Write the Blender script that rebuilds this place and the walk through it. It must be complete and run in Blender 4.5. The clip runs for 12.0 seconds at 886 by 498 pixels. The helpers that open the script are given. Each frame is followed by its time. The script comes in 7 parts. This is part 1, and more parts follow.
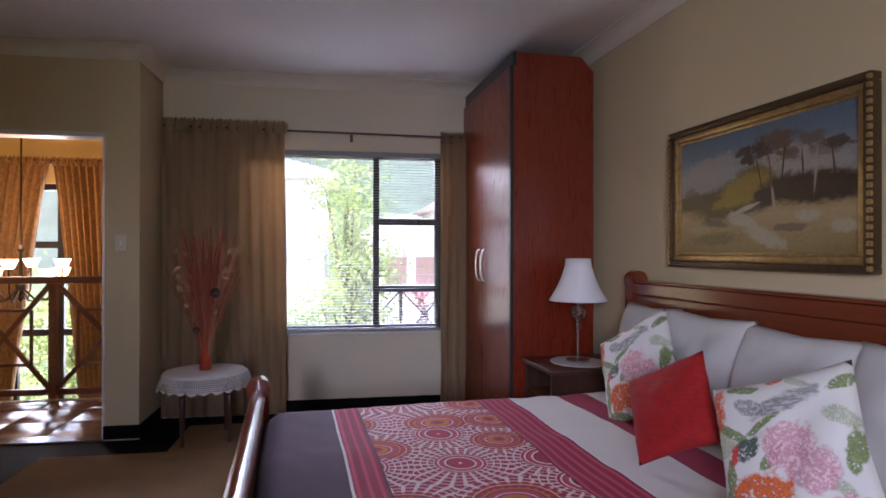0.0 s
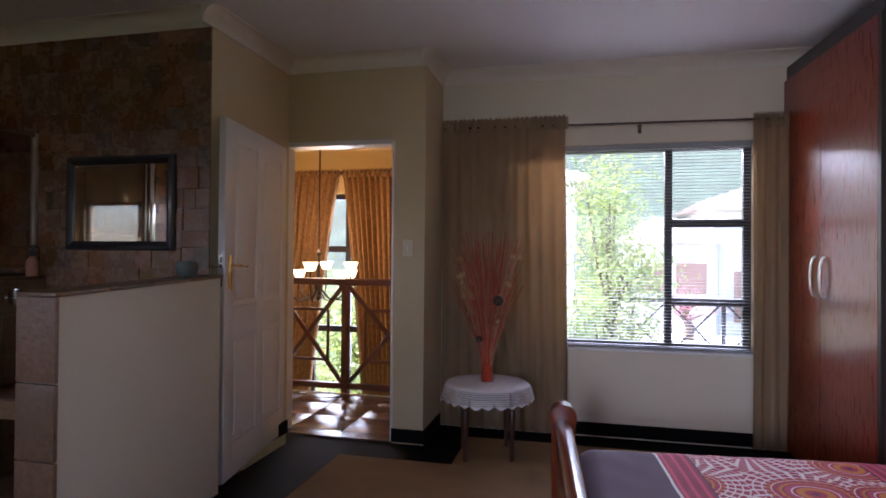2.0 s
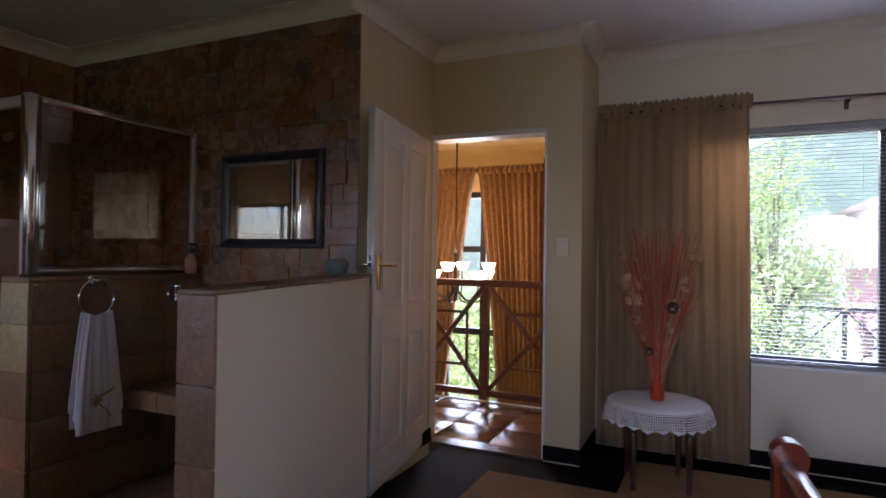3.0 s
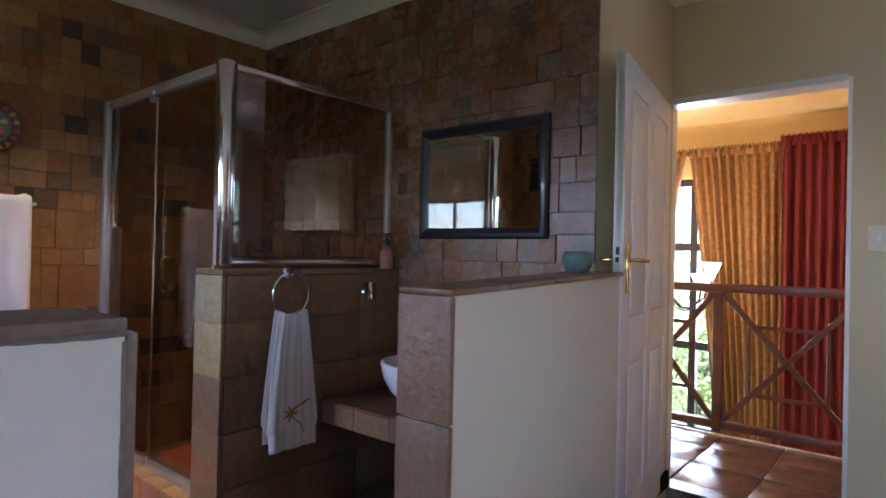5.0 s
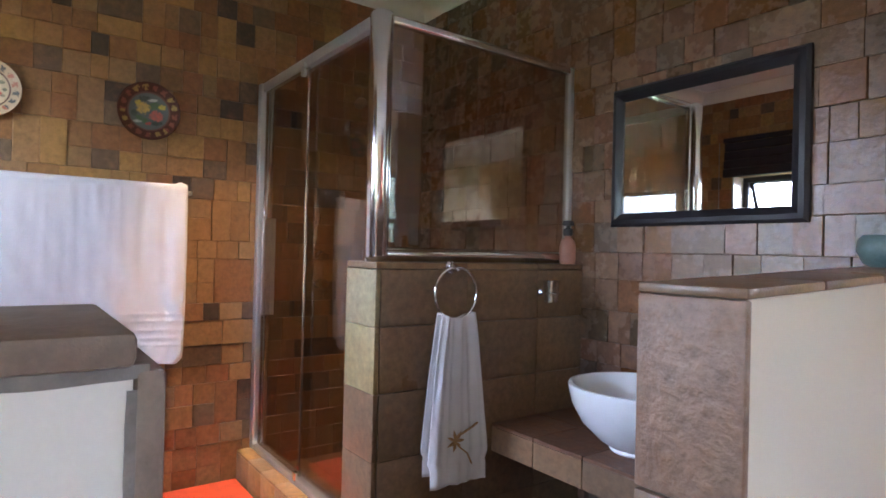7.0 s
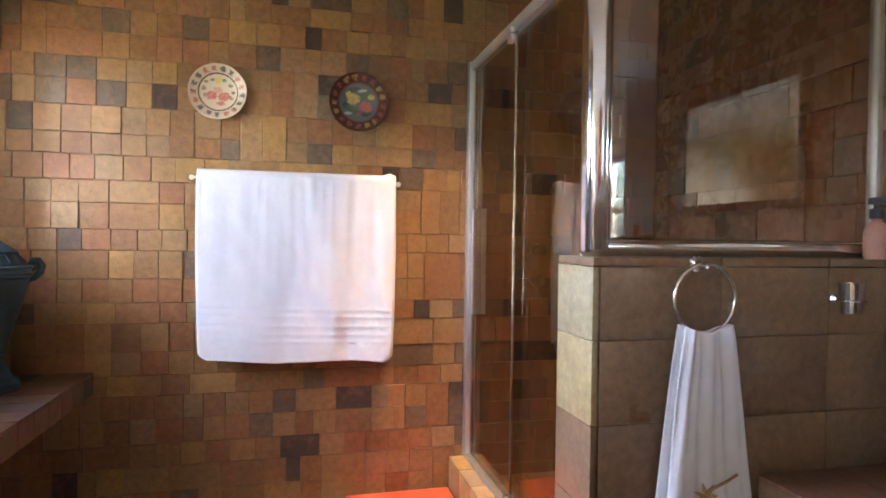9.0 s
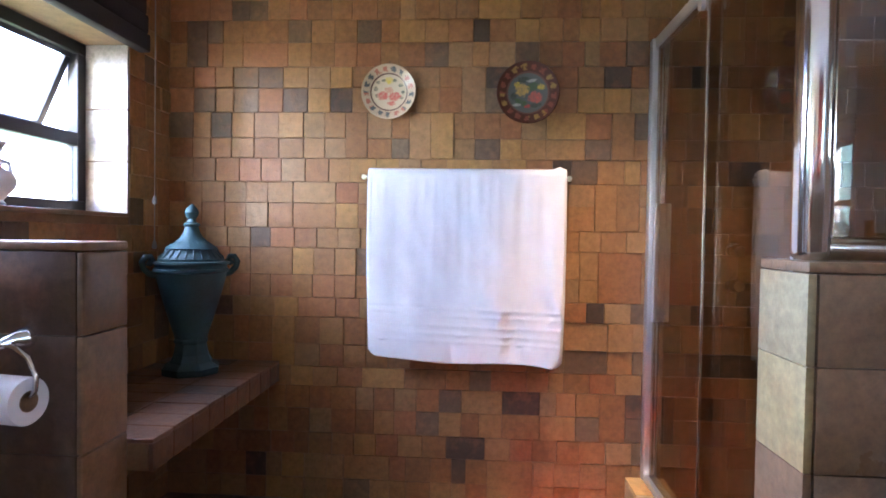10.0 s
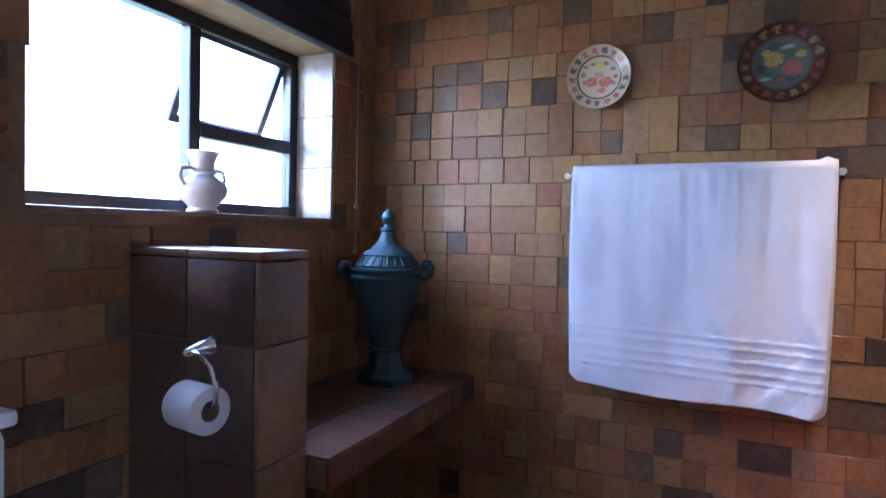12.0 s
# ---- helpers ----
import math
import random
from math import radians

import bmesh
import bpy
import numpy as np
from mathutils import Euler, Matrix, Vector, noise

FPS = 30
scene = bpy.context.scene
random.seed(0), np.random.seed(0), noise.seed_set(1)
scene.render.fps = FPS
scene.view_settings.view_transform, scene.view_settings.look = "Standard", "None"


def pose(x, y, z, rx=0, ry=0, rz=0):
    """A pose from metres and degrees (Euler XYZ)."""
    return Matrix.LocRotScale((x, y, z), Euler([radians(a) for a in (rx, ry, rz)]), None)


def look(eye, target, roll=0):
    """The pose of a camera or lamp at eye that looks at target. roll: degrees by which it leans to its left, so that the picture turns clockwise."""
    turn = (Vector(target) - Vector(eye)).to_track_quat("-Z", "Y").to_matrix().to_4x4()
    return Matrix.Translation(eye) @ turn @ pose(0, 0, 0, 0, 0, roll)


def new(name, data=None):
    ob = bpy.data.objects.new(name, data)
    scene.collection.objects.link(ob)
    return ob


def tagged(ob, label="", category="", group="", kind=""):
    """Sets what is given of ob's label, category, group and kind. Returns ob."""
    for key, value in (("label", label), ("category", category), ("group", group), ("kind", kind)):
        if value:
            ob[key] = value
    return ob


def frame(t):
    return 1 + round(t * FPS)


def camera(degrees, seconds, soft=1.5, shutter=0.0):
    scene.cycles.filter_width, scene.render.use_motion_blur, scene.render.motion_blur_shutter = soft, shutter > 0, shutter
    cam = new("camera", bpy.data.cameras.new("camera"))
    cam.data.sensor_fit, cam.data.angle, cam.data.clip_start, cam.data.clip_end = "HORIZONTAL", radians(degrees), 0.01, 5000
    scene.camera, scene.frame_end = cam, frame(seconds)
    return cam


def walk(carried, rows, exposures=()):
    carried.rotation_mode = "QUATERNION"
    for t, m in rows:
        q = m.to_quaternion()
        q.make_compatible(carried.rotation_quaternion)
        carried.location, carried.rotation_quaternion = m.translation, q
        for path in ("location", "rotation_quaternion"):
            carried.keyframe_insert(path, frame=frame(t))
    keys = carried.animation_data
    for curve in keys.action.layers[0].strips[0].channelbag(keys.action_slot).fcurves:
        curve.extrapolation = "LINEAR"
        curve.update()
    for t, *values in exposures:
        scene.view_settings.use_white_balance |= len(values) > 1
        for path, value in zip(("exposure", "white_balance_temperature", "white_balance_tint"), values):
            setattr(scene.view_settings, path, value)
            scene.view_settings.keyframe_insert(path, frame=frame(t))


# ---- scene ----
cam = camera(73.5, 12.0, soft=1.7)
PATH = [
    (0, (0.319, 0.111, 1.257), (0.642, 2.085, 1.264), 0.1),
    (0.5, (0.273, 0.225, 1.249), (0.409, 2.22, 1.258), 0.2),
    (1, (0.204, 0.324, 1.247), (0.142, 2.323, 1.261), 0.3),
    (1.5, (0.106, 0.445, 1.256), (-0.166, 2.426, 1.273), 0.5),
    (2, (-0.007, 0.546, 1.263), (-0.472, 2.492, 1.282), 0.5),
    (2.5, (-0.156, 0.688, 1.259), (-0.826, 2.572, 1.279), 0.6),
    (3, (-0.303, 0.795, 1.246), (-1.146, 2.609, 1.266), 0.8),
    (4.8, (-0.946, 1.183, 1.203), (-2.189, 2.75, 1.218), 1.5),
    (5, (-0.975, 1.195, 1.198), (-2.251, 2.734, 1.214), 1.3),
    (5.5, (-1.13, 1.253, 1.201), (-2.477, 2.731, 1.216), 1.4),
    (6, (-1.26, 1.33, 1.18), (-2.68, 2.738, 1.196), 1.5),
    (6.5, (-1.365, 1.418, 1.16), (-2.887, 2.716, 1.175), 1.4),
    (7, (-1.454, 1.486, 1.15), (-3.072, 2.661, 1.163), 1.4),
    (9, (-1.77, 1.714, 1.152), (-3.712, 2.192, 1.124), 0.8),
    (9.5, (-1.844, 1.752, 1.158), (-3.835, 1.932, 1.113), 0.8),
    (10, (-1.903, 1.782, 1.157), (-3.899, 1.659, 1.111), 0.9),
    (10.5, (-1.988, 1.798, 1.151), (-3.955, 1.44, 1.107), 1.0),
    (11, (-2.062, 1.798, 1.168), (-3.984, 1.247, 1.114), 1.1),
    (11.5, (-2.12, 1.79, 1.173), (-3.996, 1.098, 1.118), 1.2),
    (12, (-2.184, 1.789, 1.185), (-4.004, 0.961, 1.124), 1.3),
]
EXPOSURES = [(0.0, 2.5, 6100, 33), (2.5, 2.5, 5850, 31), (5.0, 3.55, 5200, 22), (7.0, 4.55, 5450, 20), (9.0, 5.1, 5600, 18), (10.5, 4.85, 4650, 20), (12.0, 4.3, 4350, 22)]
walk(cam, [(t, look(eye, target, roll)) for t, eye, target, roll in PATH], EXPOSURES)

# ---- world, sun and large lights ----
world = bpy.data.worlds.new("sky_world")
scene.world = world
world.use_nodes = True
_n = world.node_tree.nodes
_sky = _n.new("ShaderNodeTexSky")
_sky.sky_type = "NISHITA"
_sky.sun_disc = False
_sky.sun_elevation = radians(59)
_sky.sun_rotation = radians(253)
world.node_tree.links.new(_sky.outputs[0], _n["Background"].inputs[0])
_n["Background"].inputs[1].default_value = 0.15

_sun = new("sun", bpy.data.lights.new("sun", "SUN"))
_sun.data.energy, _sun.data.angle, _sun.data.color = 5.0, radians(0.6), (1.0, 0.95, 0.86)
_sun.matrix_world = look((-4.0, -1.2, 7.0), (0, 0, 0))


def area(name, eye, target, w, h, power, color):
    d = bpy.data.lights.new(name, "AREA")
    d.shape, d.size, d.size_y, d.energy, d.color = "RECTANGLE", w, h, power, color
    ob = new(name, d)
    ob.matrix_world = look(eye, target)
    return ob


DAY = (0.86, 0.94, 1.0)
area("sky_light_north", (0.45, 6.3, 2.75), (0.4, 3.6, 0.9), 2.1, 1.1, 92, DAY)
# fill lamp added beyond the unseen south wall to brighten bed and east wall
area("fill_light_south", (-0.8, -3.0, 1.9), (0.9, 2.4, 0.6), 1.0, 1.2, 30, DAY)
area("sky_light_bathroom", (-3.7, -0.55, 2.15), (-3.2, 2.0, 0.7), 1.4, 1.0, 11.5, (0.88, 0.93, 1.0))
area("sky_light_landing", (-2.7, 8.0, 1.0), (-2.5, 4.6, 0.2), 2.4, 2.6, 42, DAY)

# ---- materials ----


def nodes_of(name):
    m = bpy.data.materials.new(name)
    m.use_nodes = True
    nt = m.node_tree
    return m, nt, nt.nodes["Principled BSDF"]


def nd(nt, kind, **kw):
    n = nt.nodes.new(kind)
    for k, v in kw.items():
        if k == "operation":
            n.operation = v
        elif k == "blend":
            n.data_type, n.blend_type = "RGBA", v
        else:
            n.inputs[k.replace("_", " ")].default_value = v
    return n


def ramp(nt, fac, stops):
    r = nt.nodes.new("ShaderNodeValToRGB")
    e = r.color_ramp.elements
    while len(e) < len(stops):
        e.new(0.5)
    for el, (p, c) in zip(e, stops):
        el.position, el.color = p, (*c, 1)
    nt.links.new(fac, r.inputs[0])
    return r.outputs[0]


def mix(nt, fac, a, b, blend="MIX"):
    n = nt.nodes.new("ShaderNodeMix")
    n.data_type, n.blend_type = "RGBA", blend
    for i, v in ((0, fac), (6, a), (7, b)):
        if isinstance(v, bpy.types.NodeSocket):
            nt.links.new(v, n.inputs[i])
        elif i == 0:
            n.inputs[0].default_value = v
        else:
            n.inputs[i].default_value = (*v, 1)
    return n.outputs[2]


def math_(nt, op, a, b=0.0):
    n = nt.nodes.new("ShaderNodeMath")
    n.operation = op
    for i, v in ((0, a), (1, b)):
        if isinstance(v, bpy.types.NodeSocket):
            nt.links.new(v, n.inputs[i])
        else:
            n.inputs[i].default_value = v
    return n.outputs[0]


def coords(nt, stretch=(1, 1, 1)):
    g = nt.nodes.new("ShaderNodeNewGeometry")
    m = nt.nodes.new("ShaderNodeMapping")
    m.inputs["Scale"].default_value = stretch
    nt.links.new(g.outputs["Position"], m.inputs[0])
    return m.outputs[0]


def noise_(nt, vec, scale, detail=4.0, rough=0.55):
    n = nt.nodes.new("ShaderNodeTexNoise")
    n.inputs["Scale"].default_value, n.inputs["Detail"].default_value, n.inputs["Roughness"].default_value = scale, detail, rough
    nt.links.new(vec, n.inputs["Vector"])
    return n.outputs["Fac"]


def bump(nt, bsdf, height, strength=0.3, dist=0.01):
    b = nt.nodes.new("ShaderNodeBump")
    b.inputs["Strength"].default_value, b.inputs["Distance"].default_value = strength, dist
    nt.links.new(height, b.inputs["Height"])
    nt.links.new(b.outputs[0], bsdf.inputs["Normal"])


def plain(name, col, rough=0.5, metal=0.0, var=0.12, scale=6.0, grain=120.0, relief=0.12, stretch=(1, 1, 1), coat=0.0, sheen=0.0):
    """A surface of one colour with blotches, fine grain and relief."""
    m, nt, b = nodes_of(name)
    v = coords(nt, stretch)
    n1, n2 = noise_(nt, v, scale), noise_(nt, v, grain, 3)
    both = math_(nt, "ADD", math_(nt, "MULTIPLY", n1, 0.65), math_(nt, "MULTIPLY", n2, 0.35))
    lo, hi = tuple(c * (1 - var) for c in col), tuple(min(1, c * (1 + var)) for c in col)
    nt.links.new(ramp(nt, both, [(0.3, lo), (0.7, hi)]), b.inputs["Base Color"])
    nt.links.new(math_(nt, "ADD", math_(nt, "MULTIPLY", n1, 0.16), rough - 0.08), b.inputs["Roughness"])
    b.inputs["Metallic"].default_value = metal
    b.inputs["Coat Weight"].default_value = coat
    b.inputs["Sheen Weight"].default_value = sheen
    if relief:
        bump(nt, b, both, relief, 0.004)
    return m


def wood(name, dark, light, rough=0.3, axis="z", coat=0.3):
    m, nt, b = nodes_of(name)
    st = {"x": (0.6, 9, 9), "y": (9, 0.6, 9), "z": (9, 9, 0.6)}[axis]
    v = coords(nt, st)
    n1, n2 = noise_(nt, v, 2.2, 6, 0.6), noise_(nt, v, 14, 5, 0.65)
    f = math_(nt, "ADD", math_(nt, "MULTIPLY", n1, 0.6), math_(nt, "MULTIPLY", n2, 0.4))
    nt.links.new(ramp(nt, f, [(0.32, dark), (0.68, light)]), b.inputs["Base Color"])
    nt.links.new(math_(nt, "ADD", math_(nt, "MULTIPLY", n2, 0.18), rough - 0.08), b.inputs["Roughness"])
    b.inputs["Coat Weight"].default_value = coat
    b.inputs["Coat Roughness"].default_value = 0.2
    bump(nt, b, n2, 0.06, 0.002)
    return m


def glass(name, tint, gloss=0.02, least=0.05):
    m = bpy.data.materials.new(name)
    m.use_nodes = True
    nt = m.node_tree
    nt.nodes.clear()
    out, tr, gl, mx, fr = (nt.nodes.new("ShaderNode" + k) for k in ("OutputMaterial", "BsdfTransparent", "BsdfGlossy", "MixShader", "LayerWeight"))
    tr.inputs[0].default_value = (*tint, 1)
    gl.inputs["Roughness"].default_value = gloss
    fr.inputs["Blend"].default_value = 0.5
    pw = math_(nt, "ADD", math_(nt, "MULTIPLY", math_(nt, "POWER", fr.outputs["Facing"], 5.0), 0.9), least)
    for a, c in ((pw, mx.inputs[0]), (tr.outputs[0], mx.inputs[1]), (gl.outputs[0], mx.inputs[2]), (mx.outputs[0], out.inputs[0])):
        nt.links.new(a, c)
    return m


def glow(name, col, strength, base=(0.8, 0.8, 0.8)):
    m, nt, b = nodes_of(name)
    b.inputs["Base Color"].default_value = (*base, 1)
    b.inputs["Emission Color"].default_value = (*col, 1)
    b.inputs["Emission Strength"].default_value = strength
    return m


def spot(nt, u, v, cu, cv, ru, rv, tilt=0.0, soft=0.25, wob=None, k=0.9):
    """Mask of a brushed patch: an ellipse at (cu, cv), leaning by tilt degrees, with an uneven edge."""
    c, s = math.cos(radians(tilt)), math.sin(radians(tilt))
    du, dv = math_(nt, "SUBTRACT", u, cu), math_(nt, "SUBTRACT", v, cv)
    a = math_(nt, "ADD", math_(nt, "MULTIPLY", du, c / ru), math_(nt, "MULTIPLY", dv, s / ru))
    b = math_(nt, "ADD", math_(nt, "MULTIPLY", du, -s / rv), math_(nt, "MULTIPLY", dv, c / rv))
    d = math_(nt, "SQRT", math_(nt, "ADD", math_(nt, "MULTIPLY", a, a), math_(nt, "MULTIPLY", b, b)))
    if wob is not None:
        d = math_(nt, "ADD", d, math_(nt, "MULTIPLY", math_(nt, "SUBTRACT", wob, 0.5), k))
    n = nt.nodes.new("ShaderNodeMath")
    n.operation, n.use_clamp = "MULTIPLY", True
    nt.links.new(math_(nt, "SUBTRACT", 1.0 + soft / 2, d), n.inputs[0])
    n.inputs[1].default_value = 1.0 / soft
    return n.outputs[0]


def stone(name, palette, rough=0.45, island=False, vein=9.0, relief=0.6):
    """Split slate: one palette colour a piece, with clouds, rust veins and cleft relief."""
    m, nt, b = nodes_of(name)
    if island:
        rnd = nt.nodes.new("ShaderNodeNewGeometry").outputs["Random Per Island"]
    else:
        rnd = nt.nodes.new("ShaderNodeObjectInfo").outputs["Random"]
    k = len(palette)
    r = nt.nodes.new("ShaderNodeValToRGB")
    r.color_ramp.interpolation = "CONSTANT"
    e = r.color_ramp.elements
    while len(e) < k:
        e.new(0.5)
    for i, (el, c) in enumerate(zip(e, palette)):
        el.position, el.color = i / k, (*c, 1)
    nt.links.new(rnd, r.inputs[0])
    v = coords(nt)
    add = nt.nodes.new("ShaderNodeVectorMath")
    add.operation = "ADD"
    sc = math_(nt, "MULTIPLY", rnd, 37.0)
    nt.links.new(v, add.inputs[0])
    nt.links.new(sc, add.inputs[1])
    n1, n2, n3 = noise_(nt, add.outputs[0], vein, 6, 0.62), noise_(nt, add.outputs[0], 36, 6, 0.68), noise_(nt, v, 1.3, 3)
    c1 = mix(nt, ramp(nt, n1, [(0.5, (0, 0, 0)), (0.75, (0.5, 0.5, 0.5))]), r.outputs[0], (0.28, 0.13, 0.055))
    c2 = mix(nt, 0.62, c1, ramp(nt, n2, [(0.3, (0.30, 0.30, 0.30)), (0.7, (0.75, 0.75, 0.75))]), "OVERLAY")
    c3 = mix(nt, 0.3, c2, ramp(nt, n3, [(0.35, (0.35, 0.33, 0.32)), (0.65, (0.66, 0.64, 0.6))]), "OVERLAY")
    nt.links.new(c3, b.inputs["Base Color"])
    nt.links.new(math_(nt, "ADD", math_(nt, "MULTIPLY", n1, 0.3), rough - 0.15), b.inputs["Roughness"])
    bump(nt, b, math_(nt, "ADD", n1, math_(nt, "MULTIPLY", n2, 0.4)), relief, 0.006)
    return m


SLATE = [(0.25, 0.125, 0.045), (0.29, 0.165, 0.065), (0.23, 0.12, 0.045), (0.27, 0.13, 0.05), (0.34, 0.20, 0.065), (0.21, 0.11, 0.045), (0.25, 0.155, 0.07),
         (0.31, 0.185, 0.08), (0.06, 0.042, 0.032), (0.26, 0.115, 0.05), (0.28, 0.155, 0.06), (0.24, 0.13, 0.05), (0.15, 0.105, 0.065), (0.30, 0.14, 0.06),
         (0.27, 0.165, 0.08), (0.22, 0.105, 0.04), (0.31, 0.175, 0.065), (0.12, 0.08, 0.052), (0.27, 0.145, 0.055), (0.29, 0.18, 0.085), (0.24, 0.11, 0.042)]
SLATE = [(r * 1.05, g * 0.99, b * 0.87) for r, g, b in SLATE]
PINK = [(0.31, 0.165, 0.105), (0.28, 0.155, 0.10), (0.34, 0.185, 0.115), (0.27, 0.165, 0.10), (0.32, 0.185, 0.11), (0.20, 0.14, 0.10), (0.33, 0.20, 0.12)]
M = {}
M["cream"] = plain("cream_paint", (0.62, 0.51, 0.32), 0.7, var=0.05, scale=1.5, grain=260, relief=0.1)
M["white_wall"] = plain("white_paint_wall", (0.74, 0.70, 0.63), 0.7, var=0.05, scale=1.5, grain=220, relief=0.1)
M["cream_pale"] = plain("pale_cream_paint", (0.72, 0.65, 0.52), 0.7, var=0.05, scale=1.5, grain=220, relief=0.1)
M["yellow_wall"] = plain("yellow_paint", (0.78, 0.60, 0.28), 0.7, var=0.05, scale=1.5, grain=220, relief=0.1)
M["ceiling"] = plain("ceiling_paint", (0.74, 0.72, 0.70), 0.75, var=0.03, scale=1.2, grain=200, relief=0.06)
M["cornice"] = plain("cornice_paint", (0.74, 0.69, 0.60), 0.65, var=0.04, relief=0.05)
M["white"] = plain("white_gloss_paint", (0.78, 0.77, 0.76), 0.35, var=0.04, scale=3, relief=0.04)
M["black"] = plain("black_polished_tile", (0.007, 0.006, 0.007), 0.65, var=0.3, scale=5, relief=0.08)
M["grout"] = plain("brown_grout", (0.23, 0.14, 0.075), 0.85, var=0.25, scale=20, relief=0.25)
M["carpet"] = plain("tan_sisal_rug", (0.25, 0.15, 0.068), 0.95, var=0.25, scale=3, grain=420, relief=0.7)
M["cherry"] = wood("cherry_wood", (0.155, 0.016, 0.005), (0.215, 0.027, 0.008), 0.28, "z", 0.25)
M["cherry_x"] = wood("cherry_wood_lengthwise", (0.125, 0.02, 0.007), (0.21, 0.042, 0.013), 0.22, "y")
M["darkwood"] = wood("dark_stained_wood", (0.03, 0.012, 0.008), (0.075, 0.03, 0.018), 0.35, "z")
M["railwood"] = wood("reddish_brown_rail_wood", (0.085, 0.025, 0.014), (0.17, 0.055, 0.03), 0.35, "x")
M["chrome"] = plain("polished_chrome", (0.80, 0.81, 0.83), 0.13, 1.0, var=0.03, relief=0.0)
M["satin"] = plain("satin_aluminium", (0.72, 0.74, 0.76), 0.42, 1.0, var=0.05, relief=0.0)
M["brass"] = plain("polished_brass", (0.80, 0.56, 0.20), 0.18, 1.0, var=0.06, relief=0.0)
M["alu_dark"] = plain("dark_bronze_aluminium", (0.028, 0.026, 0.026), 0.4, 0.2, var=0.15, relief=0.03)
M["slat"] = plain("grey_blind_slat", (0.30, 0.31, 0.32), 0.5, var=0.05, relief=0.0)
M["glass"] = glass("clear_window_glass", (0.95, 0.97, 0.97))
M["shower_glass"] = glass("bronze_tinted_shower_glass", (0.82, 0.76, 0.69), 0.012, 0.09)
M["mirror"] = plain("mirror_silver", (0.86, 0.87, 0.87), 0.09, 1.0, var=0.01, relief=0.0)
_b = M["mirror"].node_tree.nodes["Principled BSDF"]
for _l in list(_b.inputs["Roughness"].links):
    M["mirror"].node_tree.links.remove(_l)
_b.inputs["Roughness"].default_value = 0.01
M["ebony"] = plain("black_lacquered_frame", (0.016, 0.014, 0.018), 0.38, var=0.3, scale=14, relief=0.0, coat=0.15)
M["towel"] = plain("white_terry_towel", (0.80, 0.77, 0.78), 0.95, var=0.06, scale=9, grain=900, relief=0.9, sheen=0.4)
M["ceramic"] = plain("white_ceramic", (0.80, 0.79, 0.76), 0.22, var=0.03, relief=0.03, coat=0.3)
M["verdigris"] = plain("verdigris_metal", (0.026, 0.058, 0.062), 0.6, 0.15, var=0.35, scale=11, relief=0.35)
M["orange_mat"] = plain("orange_bath_mat", (0.75, 0.10, 0.025), 0.95, var=0.18, scale=10, grain=500, relief=0.9)
M["beige_curtain"] = plain("beige_linen_curtain", (0.47, 0.335, 0.20), 0.85, var=0.12, scale=5, grain=500, relief=0.35, stretch=(1, 1, 0.3))


def sheer(m, amount):
    """Lets light through a cloth material."""
    nt = m.node_tree
    b = nt.nodes["Principled BSDF"]
    tl, mx = nt.nodes.new("ShaderNodeBsdfTranslucent"), nt.nodes.new("ShaderNodeMixShader")
    nt.links.new(b.inputs["Base Color"].links[0].from_socket, tl.inputs[0])
    mx.inputs[0].default_value = amount
    nt.links.new(b.outputs[0], mx.inputs[1])
    nt.links.new(tl.outputs[0], mx.inputs[2])
    nt.links.new(mx.outputs[0], nt.nodes["Material Output"].inputs[0])


sheer(M["beige_curtain"], 0.45)
M["gold_curtain"] = plain("gold_damask_curtain", (0.30, 0.155, 0.05), 0.7, var=0.45, scale=26, grain=300, relief=0.3)
M["red_curtain"] = plain("maroon_curtain", (0.15, 0.010, 0.015), 0.7, var=0.25, scale=10, grain=300, relief=0.3)
M["pillow_grey"] = plain("grey_cotton_pillowcase", (0.50, 0.49, 0.48), 0.9, var=0.07, scale=8, grain=600, relief=0.25)
M["red_cushion"] = plain("red_silk_cushion", (0.30, 0.005, 0.004), 0.85, var=0.4, scale=40, grain=300, relief=0.5, stretch=(1, 1, 3))
M["lace"] = plain("white_crochet_lace", (0.72, 0.70, 0.70), 0.9, var=0.1, scale=40, grain=500, relief=0.5)
M["teal"] = plain("teal_glazed_ceramic", (0.12, 0.17, 0.16), 0.4, var=0.25, scale=30, relief=0.2)
M["pink_pot"] = plain("terracotta_pink_pottery", (0.42, 0.20, 0.14), 0.6, var=0.15, scale=20, relief=0.2)
M["shade"] = plain("white_silk_lampshade", (0.78, 0.79, 0.84), 0.7, var=0.04, scale=4, grain=300, relief=0.2, sheen=0.3)
M["crystal"] = glass("crystal_glass", (0.88, 0.90, 0.92), 0.08, 0.55)
M["slate"] = stone("split_slate_tile", SLATE)
M["slate_i"] = stone("split_slate_tile_far", SLATE, island=True)
# north wall copy of the slate palettes at 0.7: its shade is in the colour
NORTH_DIM = [tuple(0.7 * c for c in s) for s in PINK] * 2 + [tuple(0.7 * c for c in s) for s in SLATE[::3]]
M["slate_n"] = stone("rosy_slate_tile", NORTH_DIM, rough=0.27)
M["slate_ni"] = stone("dimmed_rosy_slate_tile_far", NORTH_DIM, rough=0.27, island=True)
M["pinkish"] = stone("pink_slate_slab", [(0.26, 0.16, 0.105), (0.24, 0.15, 0.10), (0.27, 0.16, 0.10)], rough=0.36, vein=34, relief=1.0)
